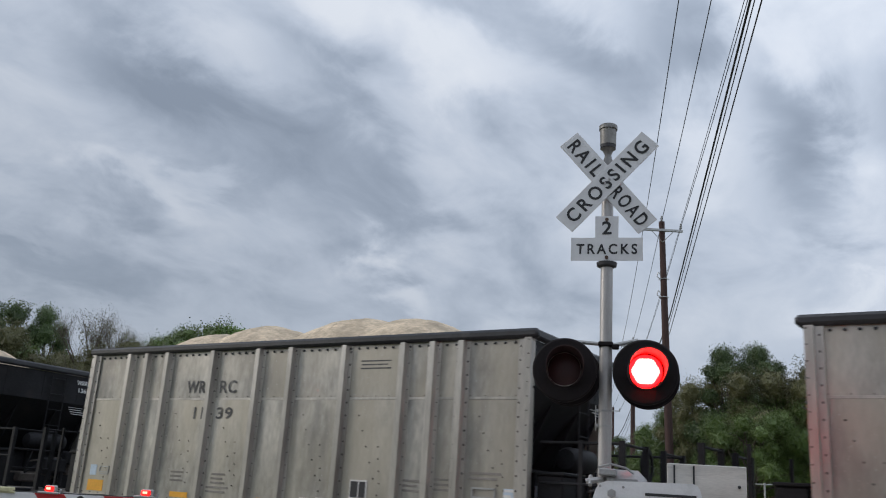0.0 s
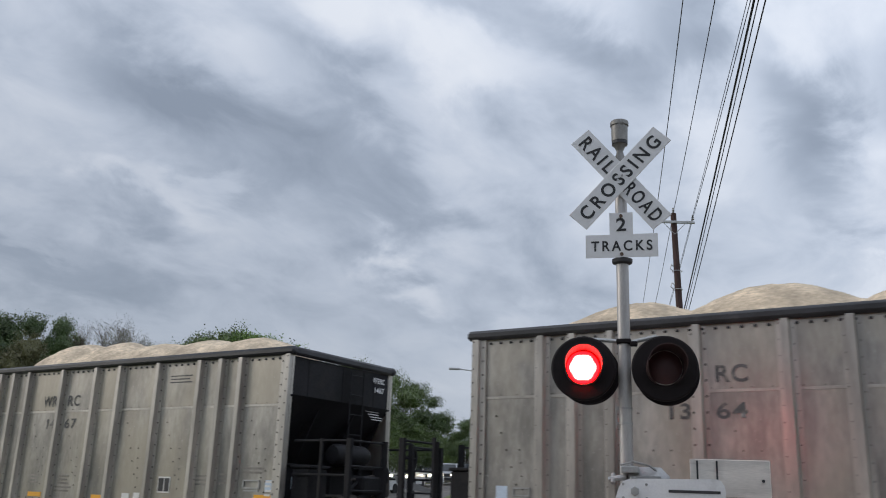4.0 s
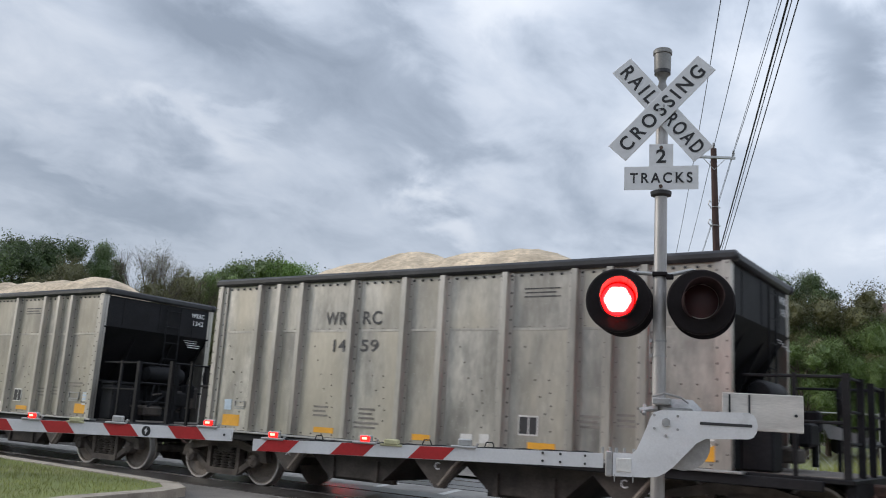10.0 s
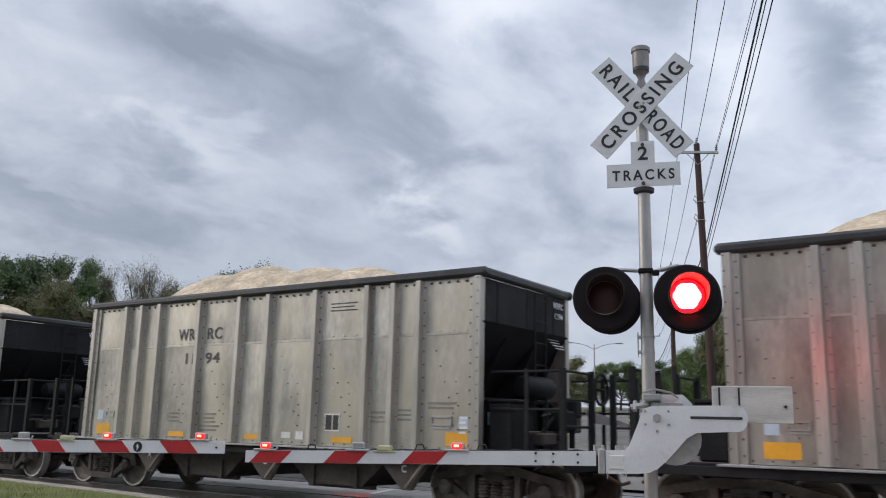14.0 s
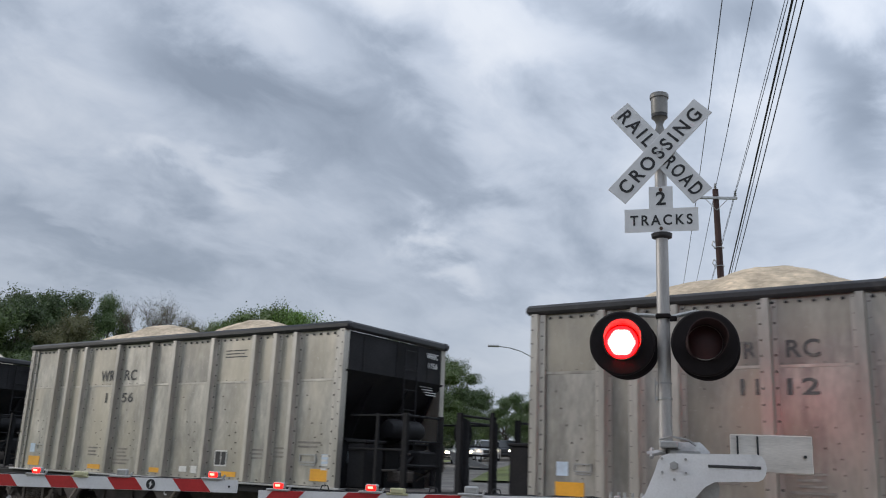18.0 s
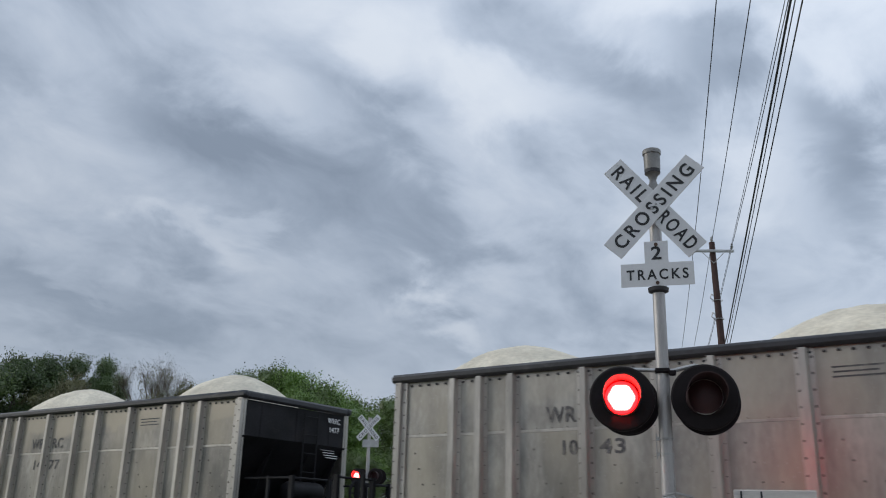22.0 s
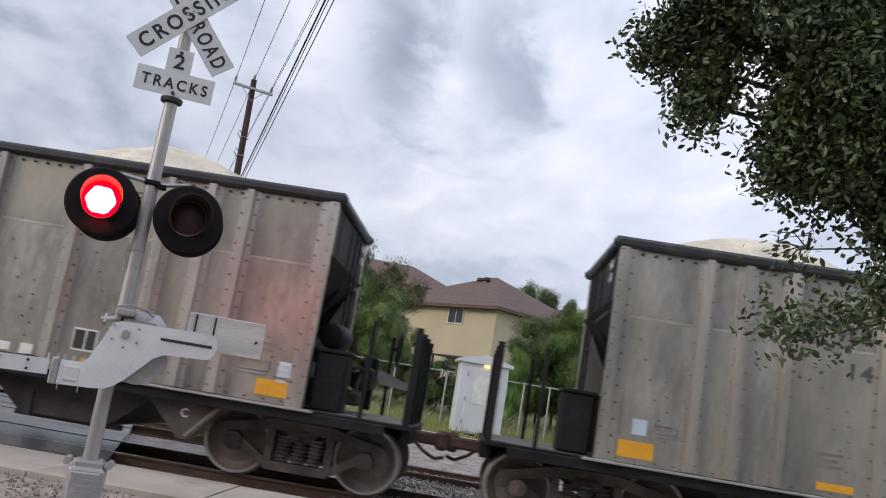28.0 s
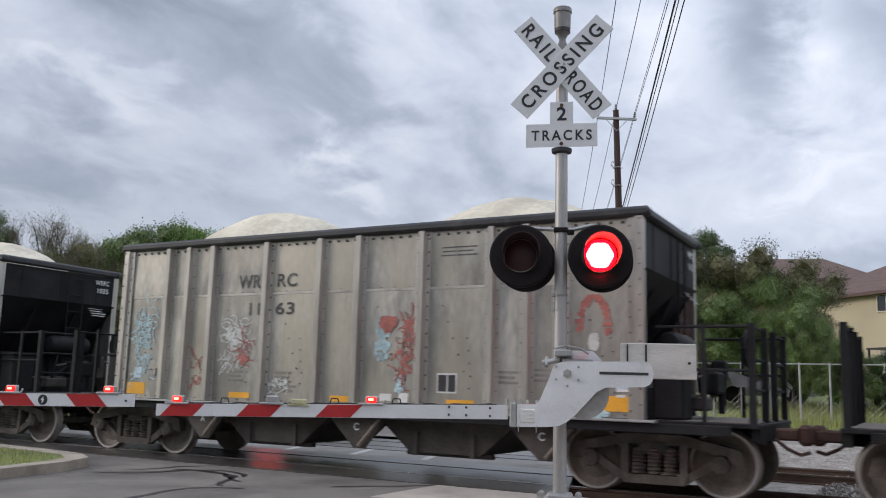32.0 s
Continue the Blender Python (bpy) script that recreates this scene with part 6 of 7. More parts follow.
def build_gate_2():
    """The second arm, whose mast stands on the far side of the road."""
    g = thing("gate_arm", pose(1.486, 8.155, 0, 0, 0, -12.58), "lowered crossing gate arm with red and white stripes over the road", "gate arm", "gate arms")
    Y = -0.2
    u0, z0, u1, z1 = -4.18, 1.005, -8.7, 0.91
    bm = bm_new()
    prism(bm, [(u1, z1 - 0.066), (u0, z0 - 0.062), (u0, z0 + 0.062), (u1, z1 + 0.066)], 0.03, pose(0, Y - 0.015, 0))
    board = part("arm_board", bm, M_ARM_WHITE, g, "white reflective arm board")
    arm_stripes(board, u0 - 0.24, u1, z0 - 0.004, z1, Y - 0.015, 0.124, True)
    bm = bm_new()
    cyl(bm, (-5.17, Y - 0.016, 0.984), (-5.17, Y - 0.02, 0.984), 0.052, seg=24)
    d = part("round_mark", bm, M_INK, board, "round black mark with a white emblem")
    bm = bm_new()
    prism(bm, [(-5.19, 0.985), (-5.165, 1.018), (-5.16, 0.99), (-5.148, 0.99), (-5.175, 0.945), (-5.176, 0.98)], 0.002, pose(0, Y - 0.024, 0))
    part("emblem", bm, M_ARM_WHITE, d)
    bm = bm_new()
    cyl(bm, (-4.26, Y - 0.015, 1.0), (-4.26, Y - 0.022, 1.0), 0.012, seg=6)
    part("bolt", bm, M_DARK, board)

    def top(u):
        return z0 + (z1 - z0) * (u - u0) / (u1 - u0) + 0.09
    spots = (-4.46, -5.55, -6.62)
    for u in spots:
        arm_lamp(g, u, top(u), Y)
    gl = arm_glow(g, Y)
    gl.matrix_basis = pose(spots[0], 0, top(spots[0]))
    gm = arm_glow(g, Y)
    LIGHTS.append((gm, (spots[2], 0, top(spots[2])), (spots[1], 0, top(spots[1]))))
    bm = bm_new()
    hose(bm, [(-4.3 - k * 0.22, Y + 0.01, top(-4.3 - k * 0.22) - 0.035 + 0.018 * abs(math.sin(k * 1.7))) for k in range(20)], 0.008, 5)
    part("arm_cable", bm, M_WIRE, g)
    bm = bm_new()
    bbox(bm, (-6.05, Y, top(-6.05) - 0.005), (0.14, 0.08, 0.05), 0.01)
    bbox(bm, (-6.05, Y, top(-6.05) - 0.03), (0.22, 0.06, 0.02), 0.005)
    part("junction_box", bm, M_YELLOWED, g, "yellowed junction box")
    bm = bm_new()
    cyl(bm, (-8.9, 0.05, -0.25), (-8.9, 0.05, 1.6), 0.063, seg=16)
    bbox(bm, (-8.75, -0.05, 0.95), (0.5, 0.34, 0.4), 0.05)
    part("gate_post", bm, M_GALV, g)


def build_far_signal():
    c = polar(-8.75, 35.0)
    zb = 0.33
    sg = thing("crossing_signal", pose(c.x, c.y, zb, 0, 0, -12.58), "distant crossing signal mast with white crossbuck and red lamps", "crossing signal")
    bm = bm_new()
    cyl(bm, (0, 0, -0.2), (0, 0, 5.1), 0.07, seg=12)
    part("mast", bm, M_MAST, sg)
    hubm = part("crossbuck", finish(_plate(0.16, 0.03, 0.16), "crossbuck", M_GALV), None, sg, "white crossbuck lettered in black", m=pose(0, 0.09, 4.70))
    hubm2 = part("crossbuck", finish(_plate(0.16, 0.03, 0.16), "crossbuck", M_GALV), None, sg, "white crossbuck lettered in black", m=pose(0, -0.09, 4.70))
    for h in (hubm2,):
        blade(h, 1.219, 0.229, -48, 0.0, (("RAIL", -0.338, 0.43, 0.142), ("ROAD", 0.335, 0.45, 0.142)))
        blade(h, 1.219, 0.229, 46, -0.016, (("CROSSING", 0, 1.07, 0.142),))
    part("tracks_plate", finish(_plate(0.68, 0.02, 0.3), "tracks_plate", M_GALV), None, sg, "grey back of the tracks plate", m=pose(0.1, -0.07, 4.1))
    for u in (-0.37, 0.37):
        lamp_unit(sg, u, 2.85, -0.1)
    ld = light_disc(sg, -0.166, 0)
    LIGHTS.append((ld, (-0.37, 0, 2.85), (0.37, 0, 2.85)))
    bm = bm_new()
    bbox(bm, (0, 0, 1.3), (0.5, 0.4, 0.6), 0.05)
    part("gate_machine", bm, M_GALV, sg)


def _plate(w, d, h):
    bm = bm_new()
    bbox(bm, (0, 0, 0), (w, d, h), 0.004)
    return bm


build_signal()
build_gate()
build_gate_2()
build_far_signal()


# ---- poles, wires and street lamp ----
def utility_pole(x, y, z0, z1, lean, arm_w, label):
    p = thing("utility_pole", pose(x, y, 0), label, "utility pole", "utility poles")
    bm = bm_new()
    cyl(bm, (0, 0, z0 - 0.5), (lean, 0, z1), 0.19, 0.125, seg=14)
    part("pole_shaft", bm, M_POLE, p, "tarred brown timber", smooth=True)
    h = z1 - 0.42
    bm = bm_new()
    bbox(bm, (lean, -0.13, h), (arm_w, 0.1, 0.11), 0.012)
    arm = part("crossarm", bm, M_GALV, p, "grey crossarm")
    bm = bm_new()
    tube(bm, [(lean - arm_w * 0.3, -0.16, h), (lean, -0.14, h - 0.55), (lean + arm_w * 0.3, -0.16, h)], 0.015, 5)
    part("arm_brace", bm, M_GALV, arm)
    for u in (-arm_w / 2 + 0.08, arm_w / 2 - 0.08, 0.0):
        zz = h + 0.06 if u else z1
        bm = bm_new()
        lathe(bm, [(0.02, 0), (0.03, 0.05), (0.07, 0.08), (0.035, 0.12), (0.065, 0.16), (0.03, 0.2), (0.045, 0.25), (0, 0.29)], 10, pose(lean + u, -0.13 if u else 0, zz))
        part("insulator", bm, M_GALV, arm, smooth=True)
    for z in (z1 - 2.6, z1 - 3.4):
        bm = bm_new()
        lathe(bm, [(0.2, 0), (0.22, 0.01), (0.2, 0.03)], 12, pose(lean * 0.8, 0, z))
        tube(bm, [(lean * 0.8 - 0.18, -0.1, z), (lean * 0.8 - 0.32, -0.12, z + 0.1), (lean * 0.8 - 0.26, -0.12, z + 0.28), (lean * 0.8 - 0.16, -0.1, z + 0.2)], 0.02, 5)
        part("cable_clamp", bm, M_GALV, p)
    return p


def wire(p0, p1, r, sag, n=22):
    cu = bpy.data.curves.new("wire", "CURVE")
    cu.dimensions, cu.bevel_depth, cu.bevel_resolution = "3D", r, 1
    sp = cu.splines.new("POLY")
    sp.points.add(n)
    p0, p1 = Vector(p0), Vector(p1)
    for k in range(n + 1):
        u = k / n
        q = p0.lerp(p1, u)
        sp.points[k].co = (q.x, q.y, q.z - 4 * sag * u * (1 - u), 1)
    cu.materials.append(M_WIRE)
    return tagged(new("overhead_wire", cu), "thin black overhead wire between utility poles", "wire", "overhead wires")


PA = (9.2, 36.2)
PB = (PA[0] - 0.35 - 0.176 * 52, PA[1] - 0.984 * 52)
PC = (12.75, 60.7)
PD = (19.5, 104.0)
utility_pole(PA[0], PA[1], 0.2, 13.35, -0.35, 1.75, "leaning brown wooden utility pole with a short crossarm")
utility_pole(PB[0], PB[1], -0.3, 13.6, 0.0, 1.75, "brown wooden utility pole with a short crossarm")
utility_pole(PC[0], PC[1], 0.5, 12.6, 0.0, 1.6, "distant brown wooden utility pole")
utility_pole(PD[0], PD[1], 0.9, 12.6, 0.0, 1.6, "distant brown wooden utility pole")


def wires_between(a, la, ha, b, lb, hb, sag):
    """Three thin power wires on the crossarms, and the second wire hung by the right insulator."""
    for off, dz, r, sg2 in ((-0.80, -0.08, 0.0125, 1.0), (0.0, 0.27, 0.0125, 1.05), (0.80, -0.08, 0.0120, 0.75), (0.74, -0.16, 0.0100, 0.55)):
        wire((a[0] + la + off, a[1] - 0.13, ha + dz), (b[0] + lb + off, b[1] - 0.13, hb + dz), r, sag * sg2)


def cables_between(a, la, ha, b, lb, hb, sag):
    """The heavier cables that hang lower on the poles."""
    for off, dz, r, sg2 in ((0.20, 0.0, 0.024, 1.0), (0.22, 0.10, 0.014, 1.0), (0.20, -0.28, 0.012, 1.2), (0.22, -0.62, 0.014, 1.6)):
        wire((a[0] + la + off, a[1] - 0.05, ha + dz), (b[0] + lb + off, b[1] - 0.05, hb + dz), r, sag * sg2)


wires_between(PA, -0.35, 13.2, PB, 0.0, 13.45, 0.75)
wires_between(PA, -0.35, 13.2, PC, 0.0, 12.4, 0.25)
wires_between(PC, 0.0, 12.4, PD, 0.0, 12.4, 0.6)
cables_between(PA, -0.25, 9.15, PB, 0.0, 12.6, 0.12)
cables_between(PA, -0.25, 9.15, PC, 0.0, 8.9, 0.3)
cables_between(PC, 0.0, 8.9, PD, 0.0, 8.9, 0.6)


def street_lamp(x, y, z0, h):
    p = thing("street_lamp", pose(x, y, z0), "tall grey street lamp with two curved arms", "street lamp")
    bm = bm_new()
    cyl(bm, (0, 0, -0.2), (0, 0, h), 0.11, 0.06, seg=12)
    part("lamp_post", bm, M_GALV, p, smooth=True)
    for sx in (-1, 1):
        bm = bm_new()
        tube(bm, [(0, 0, h - 0.5), (sx * 0.7, 0, h - 0.15), (sx * 1.4, 0, h + 0.05), (sx * 2.2, 0, h + 0.15)], 0.035, 6)
        arm = part("lamp_arm", bm, M_GALV, p)
        bm = bm_new()
        bbox(bm, (sx * 2.5, 0, h + 0.15), (0.75, 0.28, 0.13), 0.05)
        part("lamp_head", bm, M_GALV, arm)


q = polar(1.85, 56)
street_lamp(q.x, q.y, 0.5, 8.4)
q = polar(6.9, 88)
street_lamp(q.x, q.y, 0.9, 8.6)
q = polar(10.2, 120)
street_lamp(q.x, q.y, 1.2, 8.6)


# ---- trees ----
def leaf_cloud(centres, per, size, seed, long=1.4):
    """Many small leaf blades round the given (x, y, z, r) clump centres."""
    rng = np.random.default_rng(seed)
    P, R = [], []
    for x, y, z, r in centres:
        n = max(8, int(per * r * r))
        v = rng.normal(size=(n, 3))
        v /= np.linalg.norm(v, axis=1)[:, None]
        sprig = rng.normal(size=(11, 3))
        sprig /= np.linalg.norm(sprig, axis=1)[:, None]
        lobe = np.clip(v @ sprig.T, 0, 1).max(axis=1) ** 9
        rad = r * rng.uniform(0.40, 1.0, n) ** 0.6 * (0.80 + 0.50 * lobe) * (1 + 0.12 * rng.normal(size=n))
        P.append(np.array([x, y, z]) + v * rad[:, None] * np.array([1, 1, 0.8]))
    P = np.concatenate(P)
    n = len(P)
    a = rng.normal(size=(n, 3))
    a /= np.linalg.norm(a, axis=1)[:, None]
    b = np.cross(a, rng.normal(size=(n, 3)))
    b /= np.linalg.norm(b, axis=1)[:, None]
    s = size * rng.uniform(0.6, 1.35, n)[:, None]
    v0, v1 = P - a * s * long / 2, P + b * s * 0.36 + a * s * 0.1
    v2, v3 = P + a * s * long / 2, P - b * s * 0.36 + a * s * 0.1
    co = np.stack([v0, v1, v2, v3], 1).reshape(-1, 3)
    me = bpy.data.meshes.new("crown")
    idx = np.arange(n * 4, dtype=np.int32)
    me.vertices.add(n * 4)
    me.vertices.foreach_set("co", co.ravel())
    me.loops.add(n * 4)
    me.loops.foreach_set("vertex_index", idx)
    me.polygons.add(n)
    me.polygons.foreach_set("loop_start", np.arange(0, n * 4, 4, dtype=np.int32))
    me.update(calc_edges=True)
    return me


def tree_parts(h, rad, seed, per, size, mat, flat=0.55, bare=False, low=0.35):
    """Trunk with limbs, and a crown of leaf clumps, for a tree of height h."""
    rng = random.Random(seed)
    bm = bm_new()
    top = h * 0.55
    cyl(bm, (0, 0, -0.3), (0.1, 0, h * low), h * 0.022, h * 0.016, seg=8, caps=False)
    clumps = []
    n = 26 if not bare else 34
    for k in range(n):
        a = k * 2.4 + rng.uniform(-0.4, 0.4)
        u = (k + 0.5) / n
        zz = h * (low + (0.93 - low) * u)
        w = rad * math.sqrt(max(0.05, 1 - ((zz / h - 0.58) / 0.46) ** 2)) * rng.uniform(0.35, 1.0)
        p = Vector((math.cos(a) * w, math.sin(a) * w, zz + rng.uniform(-0.05, 0.07) * h))
        r = rad * rng.uniform(0.20, 0.36)
        clumps.append((p.x, p.y, p.z, r))
        st = Vector((0.1, 0, h * rng.uniform(low * 0.8, min(0.7, 0.2 + u * 0.6))))
        mid = st.lerp(p, 0.55) + Vector((rng.uniform(-.3, .3), rng.uniform(-.3, .3), 0.25))
        cyl(bm, st, mid, h * 0.008, h * 0.0055, seg=5, caps=False)
        cyl(bm, mid, p, h * 0.0055, h * 0.0018, seg=5, caps=False)
        if bare:
            for q in range(30):
                e = p + Vector((rng.uniform(-1, 1), rng.uniform(-1, 1), rng.uniform(0.0, 0.9))) * rad * 0.27
                cyl(bm, p.lerp(mid, rng.random() * 0.6), e, h * 0.0011, h * 0.0004, seg=3, caps=False)
    trunk = finish(bm, "trunk", M_BARK)
    inner = bm_new()
    if not bare:
        for x, y, z, r in clumps:
            b2 = bm_new()
            bmesh.ops.create_icosphere(b2, subdivisions=2, radius=1.0)
            for v in b2.verts:
                v.co = Vector((x, y, z)) + v.co * r * (0.60 + 0.45 * noise.noise(v.co * 2.3 + Vector((x, y, z)))) * 0.85
            join(inner, b2)
    core = finish(inner, "inner_foliage", mat)
    crown = leaf_cloud(clumps, per if not bare else per * 0.30, size, seed, 1.3)
    crown.materials.append(mat)
    return trunk, crown, None if bare else core


KINDS = {}
for nm, args in dict(
    dark=(9.0, 3.9, 1, 2000, 0.085, M_LEAF_DARK),
    mid=(9.0, 4.2, 2, 1700, 0.086, M_LEAF_MID),
    bright=(9.0, 4.4, 3, 1700, 0.086, M_LEAF_BRIGHT),
    olive=(9.0, 4.0, 4, 1700, 0.078, M_LEAF_OLIVE),
    bright2=(9.0, 4.6, 6, 1700, 0.086, M_LEAF_MID),
    oak=(9.0, 2.5, 7, 2600, 0.075, M_LEAF_DARK),
).items():
    KINDS[nm] = tree_parts(*args, low=0.22)
KINDS["bare"] = tree_parts(9.0, 3.6, 5, 1100, 0.055, M_LEAF_OLIVE, bare=True, low=0.2)
TREE_LABEL = dict(oak="small dark green oak with a rounded crown", dark="dark green oak with a dense rounded crown", mid="green leafy tree with an uneven crown", bright="fresh green leafy tree with a broad crown", bright2="fresh green leafy tree with a broad crown", olive="olive green scrubby tree with loose foliage", bare="thin grey-brown tree with mostly bare twigs")


def tree(kind, az, dist, top_el, wide=1.0, seed=0, group="trees beyond the tracks"):
    p = polar(az, dist)
    tr = TM.inverted() @ p
    z0 = ground_z(tr.x, tr.y)
    h = 1.26 + math.tan(radians(top_el)) * dist - z0
    s = h / 9.35
    ob = thing("tree", Matrix.Translation((p.x, p.y, z0)) @ pose(0, 0, 0, 0, 0, seed * 77.0) @ Matrix.Diagonal((s * wide, s * wide, s, 1)), TREE_LABEL[kind], "tree", group)
    trunk, crown, core = KINDS[kind]
    part("trunk", trunk, None, ob)
    part("crown", crown, None, ob)
    if core:
        tagged(part("inner_foliage", core, None, ob), kind="stuff")


rt = random.Random(4)
for kind, az, dist, el_, wide in (
    ("dark", -38, 47, 9.8, 1.2), ("mid", -34.5, 45, 9.3, 1.2), ("dark", -31.5, 44, 9.1, 1.0), ("oak", -29.3, 45, 9.7, 1.0), ("oak", -27.9, 46, 9.9, 0.9), ("olive", -26.8, 43, 8.0, 0.9), ("oak", -25.2, 46, 9.9, 0.72), ("mid", -27.5, 45, 7.6, 1.0), ("olive", -23.5, 42, 7.4, 0.9), ("bare", -22.2, 41, 10.4, 0.62), ("bare", -21.2, 42, 9.8, 0.5), ("olive", -20.0, 43, 8.0, 0.8), ("bare", -19.6, 44, 8.9, 0.6),
    ("mid", -17.8, 47, 9.1, 0.8), ("mid", -15.6, 46, 10.0, 1.0), ("bright", -13.0, 46, 9.8, 0.9), ("bright", -11.8, 44, 8.5, 1.1), ("mid", -9.2, 52, 8.5, 1.2), ("mid", -6.6, 58, 7.9, 1.2), ("dark", -4.2, 70, 6.9, 1.2), ("mid", -13, 40, 5.0, 1.3), ("olive", -17, 40, 5.0, 1.3), ("mid", -22, 40, 5.2, 1.3), ("dark", -26, 40, 5.6, 1.3), ("mid", -31, 41, 6.0, 1.3),
    ("bright2", -9.8, 40, 4.3, 0.9),
    ("dark", 2.5, 84, 5.3, 1.3), ("dark", 0.2, 96, 4.6, 1.3), ("olive", 4.8, 100, 4.5, 1.4), ("mid", 8.5, 110, 4.4, 1.4), ("dark", 12.2, 105, 4.6, 1.3), ("mid", -2.0, 110, 4.0, 1.4), ("mid", 6.6, 130, 3.7, 1.5), ("olive", 10.2, 130, 3.9, 1.5),
    ("oak", 19.6, 42, 10.6, 0.85), ("oak", 17.6, 42, 10.5, 0.9), ("olive", 16.2, 43, 8.4, 0.8), ("olive", 22.8, 41, 8.4, 0.9), ("olive", 24.6, 42, 7.6, 0.8), ("mid", 16.0, 44, 6.8, 1.0), ("olive", 20.2, 40, 9.2, 0.9), ("mid", 21.2, 40, 8.3, 0.9), ("bright2", 22.9, 38, 6.6, 0.9), ("mid", 19.0, 37, 6.4, 1.0), ("mid", 24.2, 36, 5.6, 0.7), ("bright2", 26.2, 35, 4.2, 0.6), ("bright", 34.2, 34, 4.2, 0.45), ("mid", 27.4, 34, 3.0, 0.9), ("dark", 29.2, 37, 2.6, 0.9), ("olive", 30.6, 35, 2.0, 0.8), ("mid", 14.2, 50, 5.6, 1.0),
    ("bright", 35.6, 37, 5.2, 0.7), ("bright2", 36.6, 36, 6.6, 0.9), ("bright", 38.8, 36, 7.4, 0.9), ("mid", 41.2, 37, 9.0, 0.9), ("bright", 43.6, 37, 10.0, 0.95), ("bright2", 46.0, 38, 10.0, 0.95), ("bright", 48.8, 37, 9.6, 1.0), ("mid", 52.0, 38, 10.0, 1.0), ("bright", 55.5, 38, 10.0, 1.0), ("bright2", 40.0, 32, 4.6, 0.9), ("bright", 44.8, 32, 5.2, 0.9), ("bright2", 50, 33, 5.5, 1.0), ("dark", 34.4, 76, 8.4, 0.7), ("dark", 36.0, 76, 8.0, 0.6)):
    tree(kind, az, dist, el_, wide, rt.random())

# unseen trees added to close the place behind the viewer and darken reflections
for az in range(128, 262, 12):
    tree(("dark", "mid", "olive")[az % 3], az, 24 + (az * 7) % 9, 15 + (az * 5) % 7, 1.1, rt.random(), "trees behind the viewer")


def near_tree():
    """The oak by the viewer: crown of single leaves on drooping twigs."""
    ob = thing("oak_tree", pose(7.2, 2.0, -0.3), "dark green live oak beside the viewer with drooping twigs", "tree")
    base = Vector((7.2, 2.0, -0.3))
    rng = random.Random(31)
    bm = bm_new()
    cyl(bm, (0, 0, -0.2), (-0.2, 0.3, 2.6), 0.24, 0.17, seg=12, caps=False)
    tips = []
    # bearings 80 and 98: unseen rest of the crown, added to darken the cars
    groups = ((43.9, 25.0, 5.5, 3.2, 16, 0.9), (44.4, 20.8, 5.5, 1.8, 7, 0.8), (41.6, 23.8, 5.5, 1.3, 4, 0.7), (47, 30, 5.6, 6.0, 20, 0.9), (52.0, 24, 5.6, 5.2, 28, 1.0), (51.0, 18.6, 5.5, 2.5, 13, 0.9), (54.5, 17.4, 5.6, 3.6, 18, 0.9), (50.2, 16.0, 5.4, 1.3, 4, 0.6), (55.8, 14.2, 5.6, 2.0, 8, 0.8), (58.5, 22, 5.8, 5.3, 26, 1.0), (60, 13.4, 5.8, 3.3, 12, 0.8), (51.0, 12.4, 5.4, 1.9, 9, 0.03), (50.9, 6.8, 5.3, 1.5, 6, 0.13), (53.4, 8.2, 5.3, 1.3, 4, 0.13), (56.4, 9.4, 5.5, 1.2, 5, 0.4), (65, 23, 6.2, 8.0, 20, 0.8), (65, 12, 6.0, 4.5, 12, 0.8), (53, 36, 6.0, 8.0, 20, 0.9), (62, 38, 6.4, 9.0, 18, 0.8), (80, 26, 6.6, 10.0, 20, 0.6), (98, 30, 6.6, 11.0, 20, 0.6))
    for az, el_, dist, spread, n, dens in groups:
        hubp = polar(az + 0.3 * spread, dist + 0.3, 1.26 + math.tan(radians(el_ + 0.15 * spread)) * dist)
        st = Vector((-0.2, 0.3, 2.6))
        mid = st.lerp(hubp - base, 0.5) + Vector((0, 0, 0.35))
        wb = 1.0 if dens > 0.3 else 0.35
        cyl(bm, st, mid, 0.05 * wb, 0.03 * wb, seg=6, caps=False)
        cyl(bm, mid, hubp - base, 0.03 * wb, 0.012 * wb, seg=6, caps=False)
        for k in range(n):
            rr = spread * math.sqrt(rng.random())
            a = rng.random() * 6.283
            dd = dist + rng.uniform(-0.5, 0.7) * min(1.2, spread / 6)
            p = polar(az + rr * math.cos(a), dd, 1.26 + math.tan(radians(el_ + 0.9 * rr * math.sin(a))) * dd)
            b = hubp - base
            e = p - base
            m2 = b.lerp(e, 0.5) + Vector((rng.uniform(-.06, .06), rng.uniform(-.06, .06), 0.05))
            cyl(bm, b, m2, 0.007, 0.004, seg=4, caps=False)
            cyl(bm, m2, e, 0.004, 0.0016, seg=4, caps=False)
            tips.append((m2, e, dens))
    part("trunk", bm, M_BARK, ob, "grey-brown trunk and twigs")
    # leaves: an elongated blade of four faces, folded along its rib
    P, A, B = [], [], []
    for m2, e, dens in tips:
        for q in range(int(430 * dens)):
            u = rng.random() ** 0.7
            c = m2.lerp(e, u) + Vector([max(-0.2, min(0.2, rng.gauss(0, 0.10))) for _ in range(3)])
            d = (e - m2).normalized() + Vector((rng.gauss(0, 0.8), rng.gauss(0, 0.8), rng.gauss(0, 0.7)))
            P.append(c)
            A.append(d.normalized())
            B.append(Vector((rng.gauss(0, 1), rng.gauss(0, 1), rng.gauss(0, 1))))
    P, A, B = np.array(P), np.array(A), np.array(B)
